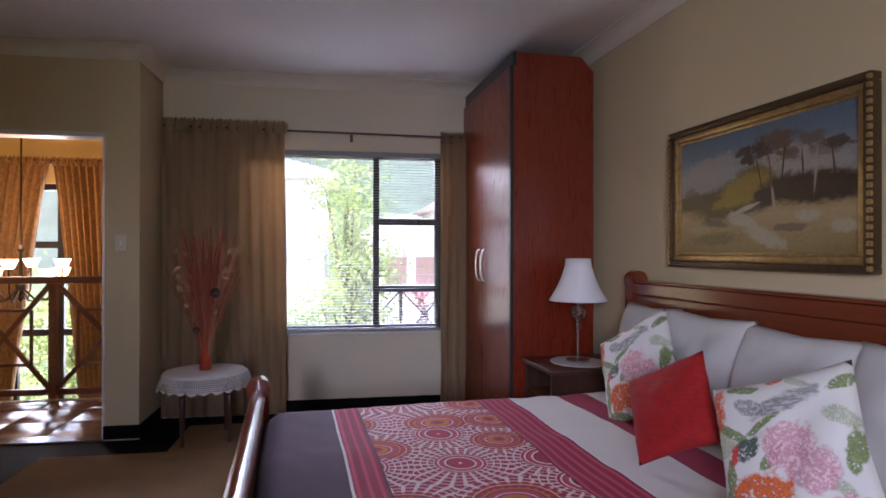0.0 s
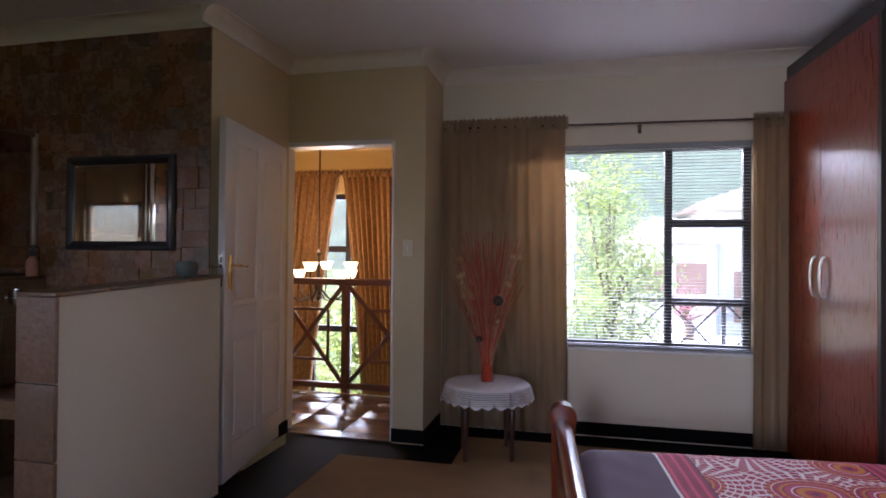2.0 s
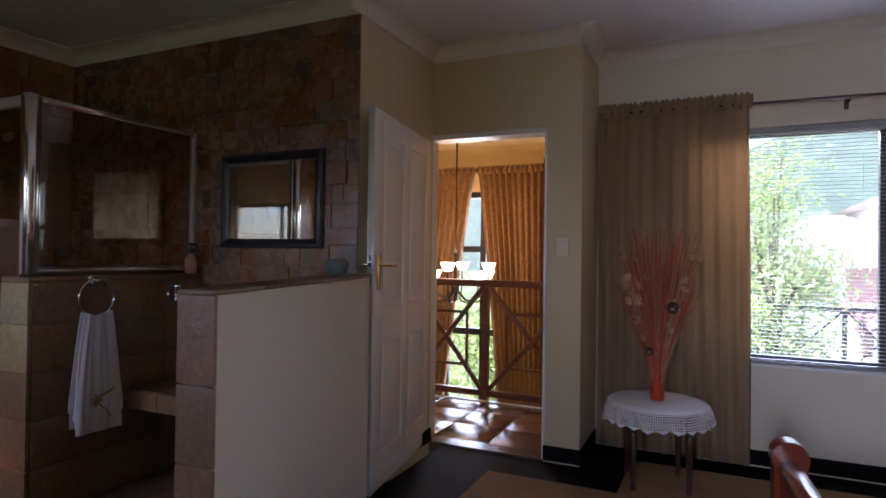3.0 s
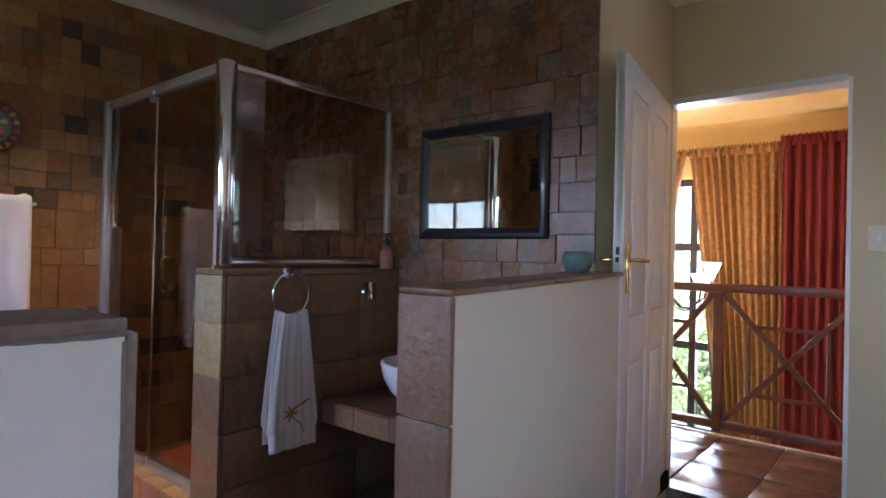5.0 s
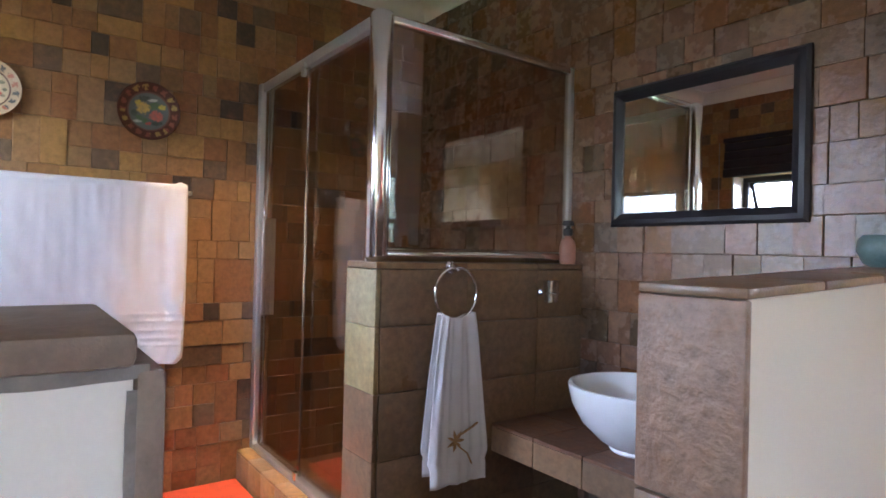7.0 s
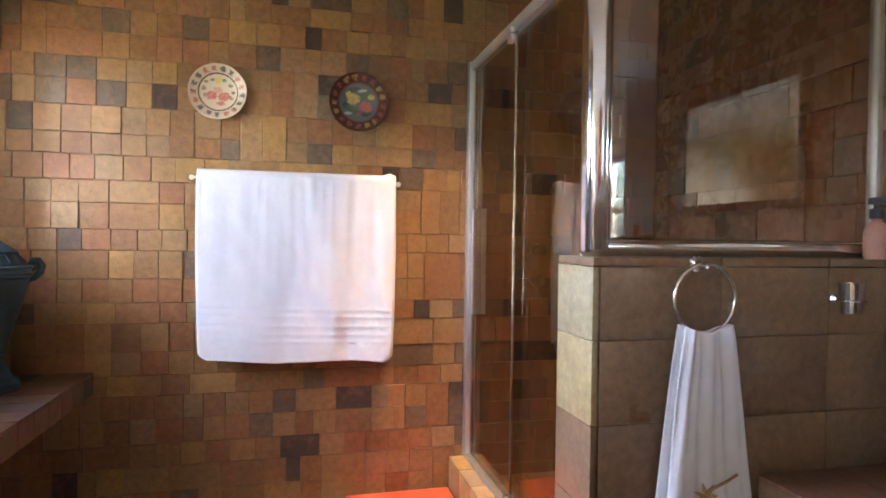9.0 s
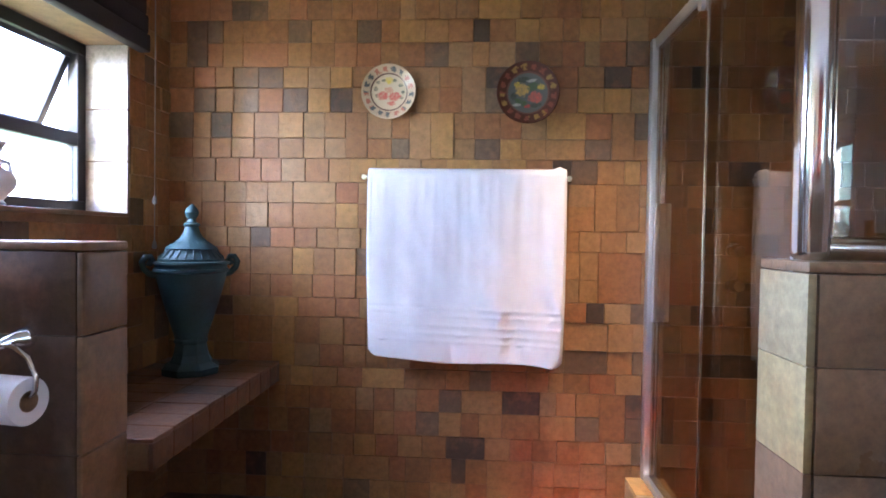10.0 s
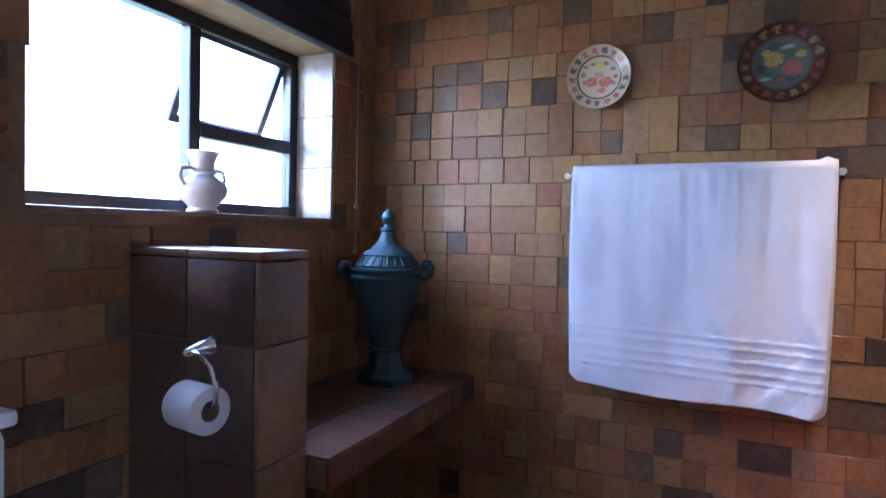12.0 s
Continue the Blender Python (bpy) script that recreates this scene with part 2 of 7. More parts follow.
M["mottled"] = stone("mottled_brown_slate_slab", [(0.22, 0.14, 0.085), (0.19, 0.13, 0.085), (0.24, 0.14, 0.08)], rough=0.36, vein=13, relief=0.8)
M["yellowish"] = stone("yellow_slate_slab", [(0.36, 0.28, 0.13), (0.33, 0.27, 0.15)], rough=0.4, vein=4)
M["browntile"] = stone("brown_slate_slab", [(0.20, 0.125, 0.07), (0.17, 0.11, 0.064), (0.22, 0.135, 0.072)], rough=0.33, vein=5)
M["reveal_tile"] = stone("pale_grey_reveal_tile", [(0.30, 0.28, 0.27), (0.34, 0.30, 0.28)], rough=0.3, vein=5)
M["kerbtile"] = stone("ochre_slate_slab", [(0.42, 0.25, 0.08), (0.36, 0.22, 0.09), (0.30, 0.20, 0.10)], rough=0.4)
M["cap"] = stone("grey_slate_capping", [(0.19, 0.175, 0.16), (0.21, 0.16, 0.125)], rough=0.45, vein=6)
M["terracotta"] = stone("glazed_terracotta_floor_tile", [(0.15, 0.092, 0.066), (0.13, 0.088, 0.07), (0.165, 0.10, 0.075)], rough=0.17, vein=4)
M["bathfloor"] = stone("dark_slate_floor_tile", [(0.10, 0.06, 0.04), (0.13, 0.075, 0.045), (0.085, 0.06, 0.045)], rough=0.4, vein=6)
M["benchtile"] = stone("rust_slate_tile", [(0.13, 0.062, 0.034), (0.105, 0.055, 0.034), (0.145, 0.07, 0.036), (0.06, 0.042, 0.034)], rough=0.4)

M["black"].node_tree.nodes["Principled BSDF"].inputs["Specular IOR Level"].default_value = 0.06

# ---- mesh helpers ----


def box(bm, x0, x1, y0, y1, z0, z1, bev=0.0):
    vs = bmesh.ops.create_cube(bm, size=1.0)["verts"]
    bmesh.ops.scale(bm, vec=(abs(x1 - x0), abs(y1 - y0), abs(z1 - z0)), verts=vs)
    bmesh.ops.translate(bm, vec=((x0 + x1) / 2, (y0 + y1) / 2, (z0 + z1) / 2), verts=vs)
    if bev:
        es = list({e for v in vs for e in v.link_edges})
        bmesh.ops.bevel(bm, geom=es, offset=bev, segments=2, affect="EDGES", profile=0.5)
    return bm


def boxes(*specs, bev=0.0):
    bm = bmesh.new()
    for s in specs:
        box(bm, *s, bev=bev)
    return bm


def bar(bm, a, b, w, d, side=(0, 1, 0), bev=0.003):
    """A square-edged bar from a to b, w across and d deep along side."""
    a, b = Vector(a), Vector(b)
    z = (b - a).normalized()
    y = Vector(side)
    y = (y - z * y.dot(z)).normalized()
    x = y.cross(z)
    tmp = boxes((-w / 2, w / 2, -d / 2, d / 2, 0, (b - a).length), bev=bev)
    m = Matrix((x, y, z)).transposed().to_4x4()
    m.translation = a
    bmesh.ops.transform(tmp, matrix=m, verts=tmp.verts)
    join(bm, tmp)
    return bm


def join(bm, other):
    me = bpy.data.meshes.new("tmp")
    other.to_mesh(me)
    other.free()
    bm.from_mesh(me)
    bpy.data.meshes.remove(me)


def lathe(profile, c=(0, 0, 0), seg=32, sx=1.0, sy=1.0):
    """Turns (radius, height) pairs round a standing axis at c."""
    bm = bmesh.new()
    rings = []
    for r, z in profile:
        rings.append([bm.verts.new((c[0] + sx * r * math.cos(2 * math.pi * i / seg), c[1] + sy * r * math.sin(2 * math.pi * i / seg), c[2] + z)) for i in range(seg)])
    for p, q in zip(rings, rings[1:]):
        for i in range(seg):
            bm.faces.new((p[i], p[(i + 1) % seg], q[(i + 1) % seg], q[i]))
    bm.faces.new(rings[0][::-1])
    bm.faces.new(rings[-1])
    return bm


def tube(bm, pts, r, seg=10, closed=False):
    """A round tube along points."""
    pts = [Vector(p) for p in pts]
    rings, n = [], len(pts)
    up = None
    for i, p in enumerate(pts):
        t = (pts[(i + 1) % n] - pts[i - 1]) if closed else (pts[min(i + 1, n - 1)] - pts[max(i - 1, 0)])
        t.normalize()
        if up is None:
            up = t.orthogonal().normalized()
        up = (up - t * up.dot(t)).normalized()
        s = t.cross(up)
        rr = r[i] if isinstance(r, (list, tuple)) else r
        rings.append([bm.verts.new(p + rr * (math.cos(2 * math.pi * k / seg) * up + math.sin(2 * math.pi * k / seg) * s)) for k in range(seg)])
    pairs = list(zip(rings, rings[1:])) + ([(rings[-1], rings[0])] if closed else [])
    for p, q in pairs:
        for k in range(seg):
            bm.faces.new((p[k], p[(k + 1) % seg], q[(k + 1) % seg], q[k]))
    if not closed:
        bm.faces.new(rings[0][::-1])
        bm.faces.new(rings[-1])
    return bm


def mesh_of(name, bm, smooth=None):
    bmesh.ops.recalc_face_normals(bm, faces=bm.faces)
    me = bpy.data.meshes.new(name)
    if smooth is not None:
        for f in bm.faces:
            f.smooth = True
        lim = radians(smooth)
        for e in bm.edges:
            if len(e.link_faces) == 2 and e.calc_face_angle(0) > lim:
                e.smooth = False
    bm.to_mesh(me)
    bm.free()
    return me


def part(name, bm, material, parent=None, label="", smooth=None, kind=""):
    """Links a bmesh as one mesh object under a thing or under a part."""
    me = mesh_of(name, bm, smooth)
    me.materials.append(M[material] if isinstance(material, str) else material)
    ob = new(name, me)
    if parent is not None:
        ob.parent = parent
        ob.matrix_parent_inverse = world_of(parent).inverted()
    return tagged(ob, label, "", "", kind)


def world_of(ob):
    if ob.parent is None:
        return ob.matrix_basis.copy()
    return world_of(ob.parent) @ ob.matrix_parent_inverse @ ob.matrix_basis


def thing(name, at, label, category, group=""):
    e = new(name)
    e.empty_display_size = 0.1
    e.matrix_basis = Matrix.Translation(at)
    return tagged(e, label, category, group)


def setting(name, bm, material, smooth=None, label="", category=""):
    return tagged(part(name, bm, material, None, label, smooth), "", category, "", "structure")



# ---- the large structure ----
CEIL = 2.62
EAST, SOUTH, WINW, DOORW = 2.02, -1.5, 4.88, 4.375
BW, BS, BN = -4.43, 0.42, 3.47        # bathroom walls: west, south, north
WX0, WX1, WZ0, WZ1 = -0.42, 1.09, 0.612, 2.05   # bedroom window
BX0, BX1, BZ0, BZ1 = -4.125, -2.99, 1.22, 1.87  # bathroom window

# floors
setting("floor_bedroom", boxes((-1.95, EAST + 0.6, SOUTH - 0.2, WINW + 0.2, -0.2, -0.012)), "black")
setting("floor_bathroom", boxes((BW - 0.2, -1.95, BS - 0.2, BN + 0.2, -0.2, -0.012)), "grout")
setting("floor_landing", boxes((-4.6, -1.2, DOORW + 0.12, 5.56, -0.2, -0.012)), "grout")
setting("floor_lower", boxes((-5.2, -0.6, 4.5, 7.6, -2.95, -2.8)), "terracotta")
setting("doorway_sill", boxes((-2.08, -1.27, DOORW, DOORW + 0.13, -0.2, 0.0)), "terracotta")
# ceilings
setting("ceiling_bedroom", boxes((-2.2, EAST + 0.6, SOUTH - 0.2, WINW + 0.2, CEIL, CEIL + 0.15)), "ceiling")
setting("ceiling_bathroom", boxes((BW - 0.2, -2.2, BS - 0.3, BN + 0.2, CEIL, CEIL + 0.15)), "ceiling")
setting("ceiling_landing", boxes((-5.2, -1.27, DOORW + 0.121, 7.6, CEIL - 0.1, CEIL - 0.001)), "yellow_wall")
# bedroom walls
setting("wall_east", boxes((EAST, EAST + 0.2, SOUTH - 0.2, WINW + 0.2, -0.2, CEIL)), "cream")
setting("wall_north", boxes((-1.05, WX0, WINW, WINW + 0.2, -0.2, CEIL), (WX1, EAST, WINW, WINW + 0.2, -0.2, CEIL),
                            (WX0, WX1, WINW, WINW + 0.2, -0.2, WZ0), (WX0, WX1, WINW, WINW + 0.2, WZ1, CEIL)), "cream_pale")
setting("wall_door", boxes((-1.27, -1.05, DOORW, WINW + 0.2, -0.2, CEIL), (-2.25, -2.08, DOORW, DOORW + 0.12, -0.2, CEIL), (-2.08, -1.27, DOORW, DOORW + 0.12, 2.03, CEIL)), "cream")
setting("wall_corner_west", boxes((-2.25, -2.05, BN + 0.006, DOORW, -0.2, CEIL)), "cream")
# south wall stays out of view; its opening is assumed, to admit the fill lamp
SX0, SX1, SZ0, SZ1 = -0.7, 1.3, 0.85, 2.05
setting("wall_south", boxes((-2.0, SX0, SOUTH - 0.2, SOUTH, -0.2, CEIL), (SX1, EAST + 0.5, SOUTH - 0.2, SOUTH, -0.2, CEIL),
                            (SX0, SX1, SOUTH - 0.2, SOUTH, -0.2, SZ0), (SX0, SX1, SOUTH - 0.2, SOUTH, SZ1, CEIL)), "cream")
setting("wall_west", boxes((-2.0, -1.82, SOUTH, BS, -0.2, CEIL)), "cream")
# bathroom walls
setting("wall_bath_west", boxes((BW - 0.2, BW - 0.006, BS - 0.25, BN + 0.2, -0.2, CEIL)), "grout")
setting("wall_bath_north", boxes((BW - 0.006, -2.25, BN + 0.006, BN + 0.2, -0.2, CEIL)), "grout")
setting("wall_bath_south", boxes((BW - 0.006, BX0, BS - 0.25, BS - 0.006, -0.2, CEIL), (BX1, -2.0, BS - 0.25, BS - 0.006, -0.2, CEIL),
                                 (BX0, BX1, BS - 0.25, BS - 0.006, -0.2, BZ0), (BX0, BX1, BS - 0.25, BS - 0.006, BZ1, CEIL)), "grout")
# landing walls
setting("wall_landing_east", boxes((-1.27, -1.05, WINW + 0.2, 7.6, -2.8, CEIL)), "yellow_wall")
setting("wall_landing_west", boxes((-5.2, -5.0, DOORW, 7.6, -2.8, CEIL)), "yellow_wall")
setting("wall_landing_south", boxes((-5.0, -2.25, DOORW - 0.1, DOORW + 0.12, -2.8, CEIL)), "yellow_wall")
LX0, LX1, LZ0, LZ1 = -4.1, -1.75, -2.2, 2.0
setting("wall_landing_north", boxes((-5.0, LX0, 7.3, 7.5, -2.8, CEIL), (LX1, -1.27, 7.3, 7.5, -2.8, CEIL), (LX0, LX1, 7.3, 7.5, LZ1, CEIL), (LX0, LX1, 7.3, 7.5, -2.8, LZ0)), "yellow_wall")


def cornice(name, a, b, inward, drop=0.09):
    """A cove cornice along a wall from a to b, at the ceiling; inward points into the room."""
    a, b, n = Vector((*a, 0)), Vector((*b, 0)), Vector((*inward, 0))
    prof = [(0.0, drop), (0.008, drop), (0.012, drop * 0.86)] + [(0.012 + 0.075 * (1 - math.cos(u)), drop * 0.86 * (1 - math.sin(u)) + 0.008) for u in (0.3, 0.6, 0.9, 1.2, 1.5)] + [(0.098, 0.008), (0.098, 0.0), (0.0, 0.0)]
    bm = bmesh.new()
    rows = [[bm.verts.new(p + n * d + Vector((0, 0, CEIL - h))) for d, h in prof] for p in (a, b)]
    for i in range(len(prof)):
        j = (i + 1) % len(prof)
        bm.faces.new((rows[0][i], rows[0][j], rows[1][j], rows[1][i]))
    bm.faces.new(rows[0])
    bm.faces.new(rows[1][::-1])
    return setting(name, bm, "cornice", 40)


cornice("cornice_north", (-1.05, WINW), (EAST, WINW), (0, -1))
cornice("cornice_east", (EAST, SOUTH), (EAST, WINW), (-1, 0))
cornice("cornice_pier_side", (-1.05, DOORW - 0.097), (-1.05, WINW), (1, 0))
cornice("cornice_door", (-2.05, DOORW), (-1.05, DOORW), (0, -1))
cornice("cornice_corner", (-2.05, BN - 0.1), (-2.05, DOORW), (1, 0))
cornice("cornice_bath_north", (BW, BN), (-2.05, BN), (0, -1))
cornice("cornice_bath_west", (BW, BS), (BW, BN), (1, 0))
cornice("cornice_bath_south", (BW, BS), (-2.0, BS), (0, 1))
cornice("cornice_south", (-1.8, SOUTH), (EAST, SOUTH), (0, 1))

# black skirting
sk = 0.09
setting("baseboard_north", boxes((-1.05, EAST, WINW - 0.015, WINW, 0, sk), bev=0.003), "black")
setting("baseboard_pier", boxes((-1.27, -1.05, DOORW - 0.015, DOORW, 0, sk), (-1.05, -1.035, DOORW - 0.015, WINW - 0.015, 0, sk), bev=0.003), "black")
setting("baseboard_east", boxes((EAST - 0.015, EAST, SOUTH, WINW - 0.015, 0, sk), bev=0.003), "black")
setting("baseboard_corner", boxes((-2.05, -2.035, BN, DOORW, 0, sk), bev=0.003), "black")

# half walls with slate capping
def rising(bm, y0=2.33, slope=0.034):
    """The top of the basin half wall climbs a little towards the back wall."""
    for v in bm.verts:
        if v.co.z > 1.0:
            v.co.z += slope * (v.co.y - y0)
    return bm


setting("half_wall_basin", rising(boxes((-2.04, -1.885, 2.335, 3.335, -0.2, 1.093), (-2.04, -1.97, 3.335, BN, -0.2, 1.093))), "cream_pale", label="cream plastered half wall beside the basin")
setting("half_wall_toilet", boxes((-1.985, -1.82, BS, 1.542, -0.2, 1.081)), "white_wall", label="white plastered half wall with slate capping")
setting("half_wall_shower", boxes((-3.355, -3.175, 2.475, BN, -0.2, 1.09)), "grout")
setting("toilet_screen", boxes((-3.405, -3.255, BS - 0.02, 0.836, -0.2, 1.105)), "grout")

# rug with black border showing round it
def rug():
    t = thing("rug", (0.2, 1.5, -0.012), "tan woven carpet set in a black tiled border", "carpet")
    part("weave", boxes((-1.5, EAST - 0.3, SOUTH + 0.3, DOORW - 0.34, -0.012, 0.006), (-0.78, EAST - 0.3, DOORW - 0.34, WINW - 0.28, -0.012, 0.006), bev=0.004), "carpet", t)


rug()

# ---- windows ----


def window(name, x0, x1, z0, z1, y, mull, transoms, depth=0.05, w=0.05, label="", lay=None):
    """A dark aluminium window in the plane y; transoms are (z, from x, to x)."""
    t = thing(name, ((x0 + x1) / 2, y, z0), label, "window")
    t["kind"] = "structure"
    part("window_frame", boxes((x0, x1, y, y + depth, z0, z0 + w), (x0, x1, y, y + depth, z1 - w, z1), (x0, x0 + w, y, y + depth, z0 + w, z1 - w), (x1 - w, x1, y, y + depth, z0 + w, z1 - w), bev=0.004), "alu_dark", t)
    for m in mull:
        part("mullion", boxes((m - w / 2, m + w / 2, y - 0.004, y + depth, z0 + w, z1 - w), bev=0.004), "alu_dark", t)
    for z, a, b in transoms:
        part("transom", boxes((a, b, y - 0.002, y + depth - 0.002, z - w * 0.55, z + w * 0.55), bev=0.004), "alu_dark", t)
    xs = [x0 + w] + list(mull) + [x1 - w]
    for a, b in zip(xs, xs[1:]):
        p = part("pane", boxes((a, b, y + 0.02, y + 0.026, z0 + w, z1 - w)), "glass", t)
        p.visible_shadow = False
    return t


w1 = window("window_1", WX0, WX1, WZ0, WZ1, WINW + 0.06, [0.56], [(1.495, 0.585, WX1 - 0.05), (0.95, 0.585, WX1 - 0.05)], label="dark aluminium bedroom window with open-slat blind")
part("window_sill", boxes((WX0, WX1, WINW - 0.022, WINW + 0.06, WZ0 - 0.014, WZ0 + 0.004), bev=0.003), "white", w1)
# window_2 is assumed: it fills the unseen opening that the south fill lamp shines through
window("window_2", SX0, SX1, SZ0, SZ1, SOUTH - 0.1, [0.3], [], label="assumed dark aluminium window in the unseen south bedroom wall")
window("window_3", LX0, LX1, LZ0, LZ1, 7.36, [-3.3, -2.83, -2.3], [(1.32, LX0 + 0.05, LX1 - 0.05), (0.34, LX0 + 0.05, LX1 - 0.05), (-0.5, LX0 + 0.05, LX1 - 0.05)], label="tall dark-framed stairwell window", w=0.07)


def venetian_blind():
    t = thing("venetian_blind", (0.45, WINW + 0.03, WZ1), "grey horizontal slat blind lowered with open slats", "blind")
    part("head_rail", boxes((WX0 + 0.01, WX1 - 0.01, WINW + 0.005, WINW + 0.05, WZ1 - 0.04, WZ1 - 0.002), bev=0.003), "slat", t)
    n = 62
    me = mesh_of("slat", boxes((WX0 + 0.012, WX1 - 0.012, -0.010, 0.010, -0.0005, 0.0005)))
    me.materials.append(M["slat"])
    for i in range(n):
        ob = new("slat", me)
        ob.parent = t
        ob.matrix_parent_inverse = world_of(t).inverted()
        ob.matrix_basis = pose(0, WINW + 0.03, WZ0 + 0.03 + i * (WZ1 - WZ0 - 0.08) / (n - 1), 1)
    part("bottom_rail", boxes((WX0 + 0.012, WX1 - 0.012, WINW + 0.018, WINW + 0.042, WZ0 + 0.006, WZ0 + 0.02), bev=0.003), "slat", t)
    for x in (0.05, 0.45, 0.88):
        part("ladder_cord", tube(bmesh.new(), [(x, WINW + 0.03, WZ0 + 0.01), (x, WINW + 0.03, WZ1 - 0.03)], 0.001, 6), "slat", t)


venetian_blind()


def bath_window():
    y = 0.205
    t = thing("window_4", (-3.58, y, BZ0), "dark-framed bathroom window with a tilted open vent", "window")
    t["kind"] = "structure"
    w, d = 0.045, 0.045
    part("window_frame", boxes((BX0, BX1, y, y + d, BZ0, BZ0 + w), (BX0, BX1, y, y + d, BZ1 - w, BZ1), (BX0, BX0 + w, y, y + d, BZ0 + w, BZ1 - w), (BX1 - w, BX1, y, y + d, BZ0 + w, BZ1 - w), bev=0.004), "alu_dark", t)
    part("mullion", boxes((-3.63, -3.585, y - 0.003, y + d, BZ0 + w, BZ1 - w), bev=0.004), "alu_dark", t)
    part("transom", boxes((BX0 + w, -3.63, y - 0.002, y + d, 1.475, 1.525), bev=0.004), "alu_dark", t)
    for a, b, c, e in ((-3.585, BX1 - w, BZ0 + w, BZ1 - w), (BX0 + w, -3.63, BZ0 + w, 1.475)):
        p = part("pane", boxes((a, b, y + 0.02, y + 0.026, c, e)), "glass", t)
        p.visible_shadow = False
    vent = boxes((BX0 + w, -3.63, -0.012, 0.012, 0, 0.03), (BX0 + w, -3.63, -0.012, 0.012, 0.30, 0.335), (BX0 + w, BX0 + w + 0.03, -0.012, 0.012, 0.03, 0.30), (-3.66, -3.63, -0.012, 0.012, 0.03, 0.30), bev=0.003)
    bmesh.ops.transform(vent, matrix=pose(0, y + 0.02, 1.845) @ pose(0, 0, 0, -24) @ pose(0, 0, -0.335), verts=vent.verts)
    v = part("vent_sash", vent, "alu_dark", t)
    pv = boxes((BX0 + w + 0.03, -3.66, -0.003, 0.003, 0.03, 0.30))
    bmesh.ops.transform(pv, matrix=pose(0, y + 0.02, 1.845) @ pose(0, 0, 0, -24) @ pose(0, 0, -0.335), verts=pv.verts)
    p = part("pane", pv, "glass", v)
    p.visible_shadow = False
    # pale tiled reveal
    part("reveal", boxes((BX0 - 0.01, BX0 + 0.004, y + d, BS, BZ0, 1.42), (BX0 - 0.01, BX0 + 0.004, y + d, BS, 1.424, 1.62), (BX0 - 0.01, BX0 + 0.004, y + d, BS, 1.624, BZ1), bev=0.002), "reveal_tile", t, "pale grey tiled window reveal")
    part("window_sill", boxes((BX0, BX1, y + d, BS + 0.005, BZ0 - 0.012, BZ0 + 0.003), bev=0.002), "browntile", t)


bath_window()


# ---- doors and their linings ----


def bedroom_door():
    t = thing("door_1", (-2.075, DOORW, 0.0), "white six-panel door with brass lever, standing open", "door")
    t["kind"] = "structure"
    L, H, T = 1.0, 2.0, 0.04
    bm = bmesh.new()
    # stiles and rails round recessed panels, then raised fields
    xs, zs = (0.0, 0.12, 0.45, 0.55, 0.88, L), (0.012, 0.20, 0.80, 0.96, 1.88, H)
    box(bm, 0, L, 0.009, T - 0.009, 0.012, H)
    for a, b in ((0, 1), (2, 3), (4, 5)):
        box(bm, xs[a], xs[b], 0, T, zs[0], zs[5], 0.004)
    for a, b in ((0, 1), (2, 3), (4, 5)):
        box(bm, 0.002, L - 0.002, 0.0012, T - 0.0012, zs[a], zs[b], 0.004)
    for a, b in ((1, 2), (3, 4)):
        for c, d in ((1, 2), (3, 4)):
            box(bm, xs[a] + 0.035, xs[b] - 0.035, 0.002, T - 0.002, zs[c] + 0.035, zs[d] - 0.035, 0.006)
    m = pose(-2.095, DOORW - 0.006, 0, 0, 0, -90 + 9.2)
    bmesh.ops.transform(bm, matrix=m, verts=bm.verts)
    leaf = part("door_leaf", bm, "white", t, smooth=25)

    def put(b):
        bmesh.ops.transform(b, matrix=m, verts=b.verts)
        return b
    for side, y0, y1, k in (("a", T, T + 0.008, 1), ("b", -0.008, 0.0, -1)):
        part("handle_plate", put(boxes((L - 0.075, L - 0.04, y0, y1, 1.06, 1.25), bev=0.003)), "brass", leaf, "polished brass handle plate", 30)
        yy = y1 if k > 0 else y0
        part("door_handle", put(tube(bmesh.new(), [(L - 0.058, yy - k * 0.004, 1.19), (L - 0.058, yy + k * 0.04, 1.19), (L - 0.064, yy + k * 0.052, 1.19), (L - 0.085, yy + k * 0.056, 1.188), (L - 0.13, yy + k * 0.056, 1.184), (L - 0.16, yy + k * 0.054, 1.19)], [0.008, 0.008, 0.0085, 0.008, 0.0065, 0.005], 10)), "brass", leaf, "brass lever handle", 50)
    part("lock_plate", put(boxes((L - 0.001, L + 0.003, 0.008, T - 0.008, 1.05, 1.26), bev=0.001)), "satin", leaf, "steel lock face")
    part("latch_bolt", put(boxes((L + 0.003, L + 0.012, 0.014, T - 0.014, 1.18, 1.20), (L + 0.0031, L + 0.0036, 0.013, T - 0.013, 1.08, 1.14), (L + 0.0031, L + 0.0036, 0.013, T - 0.013, 1.21, 1.24))), "alu_dark", leaf)
    # lining
    part("door_frame", boxes((-2.10, -2.07, DOORW - 0.008, DOORW + 0.13, 0, 2.03), (-1.28, -1.262, DOORW - 0.008, DOORW + 0.13, 0, 2.03), (-2.07, -1.28, DOORW - 0.008, DOORW + 0.13, 2.012, 2.045), bev=0.003), "white", t)


bedroom_door()

# ---- bedroom things ----


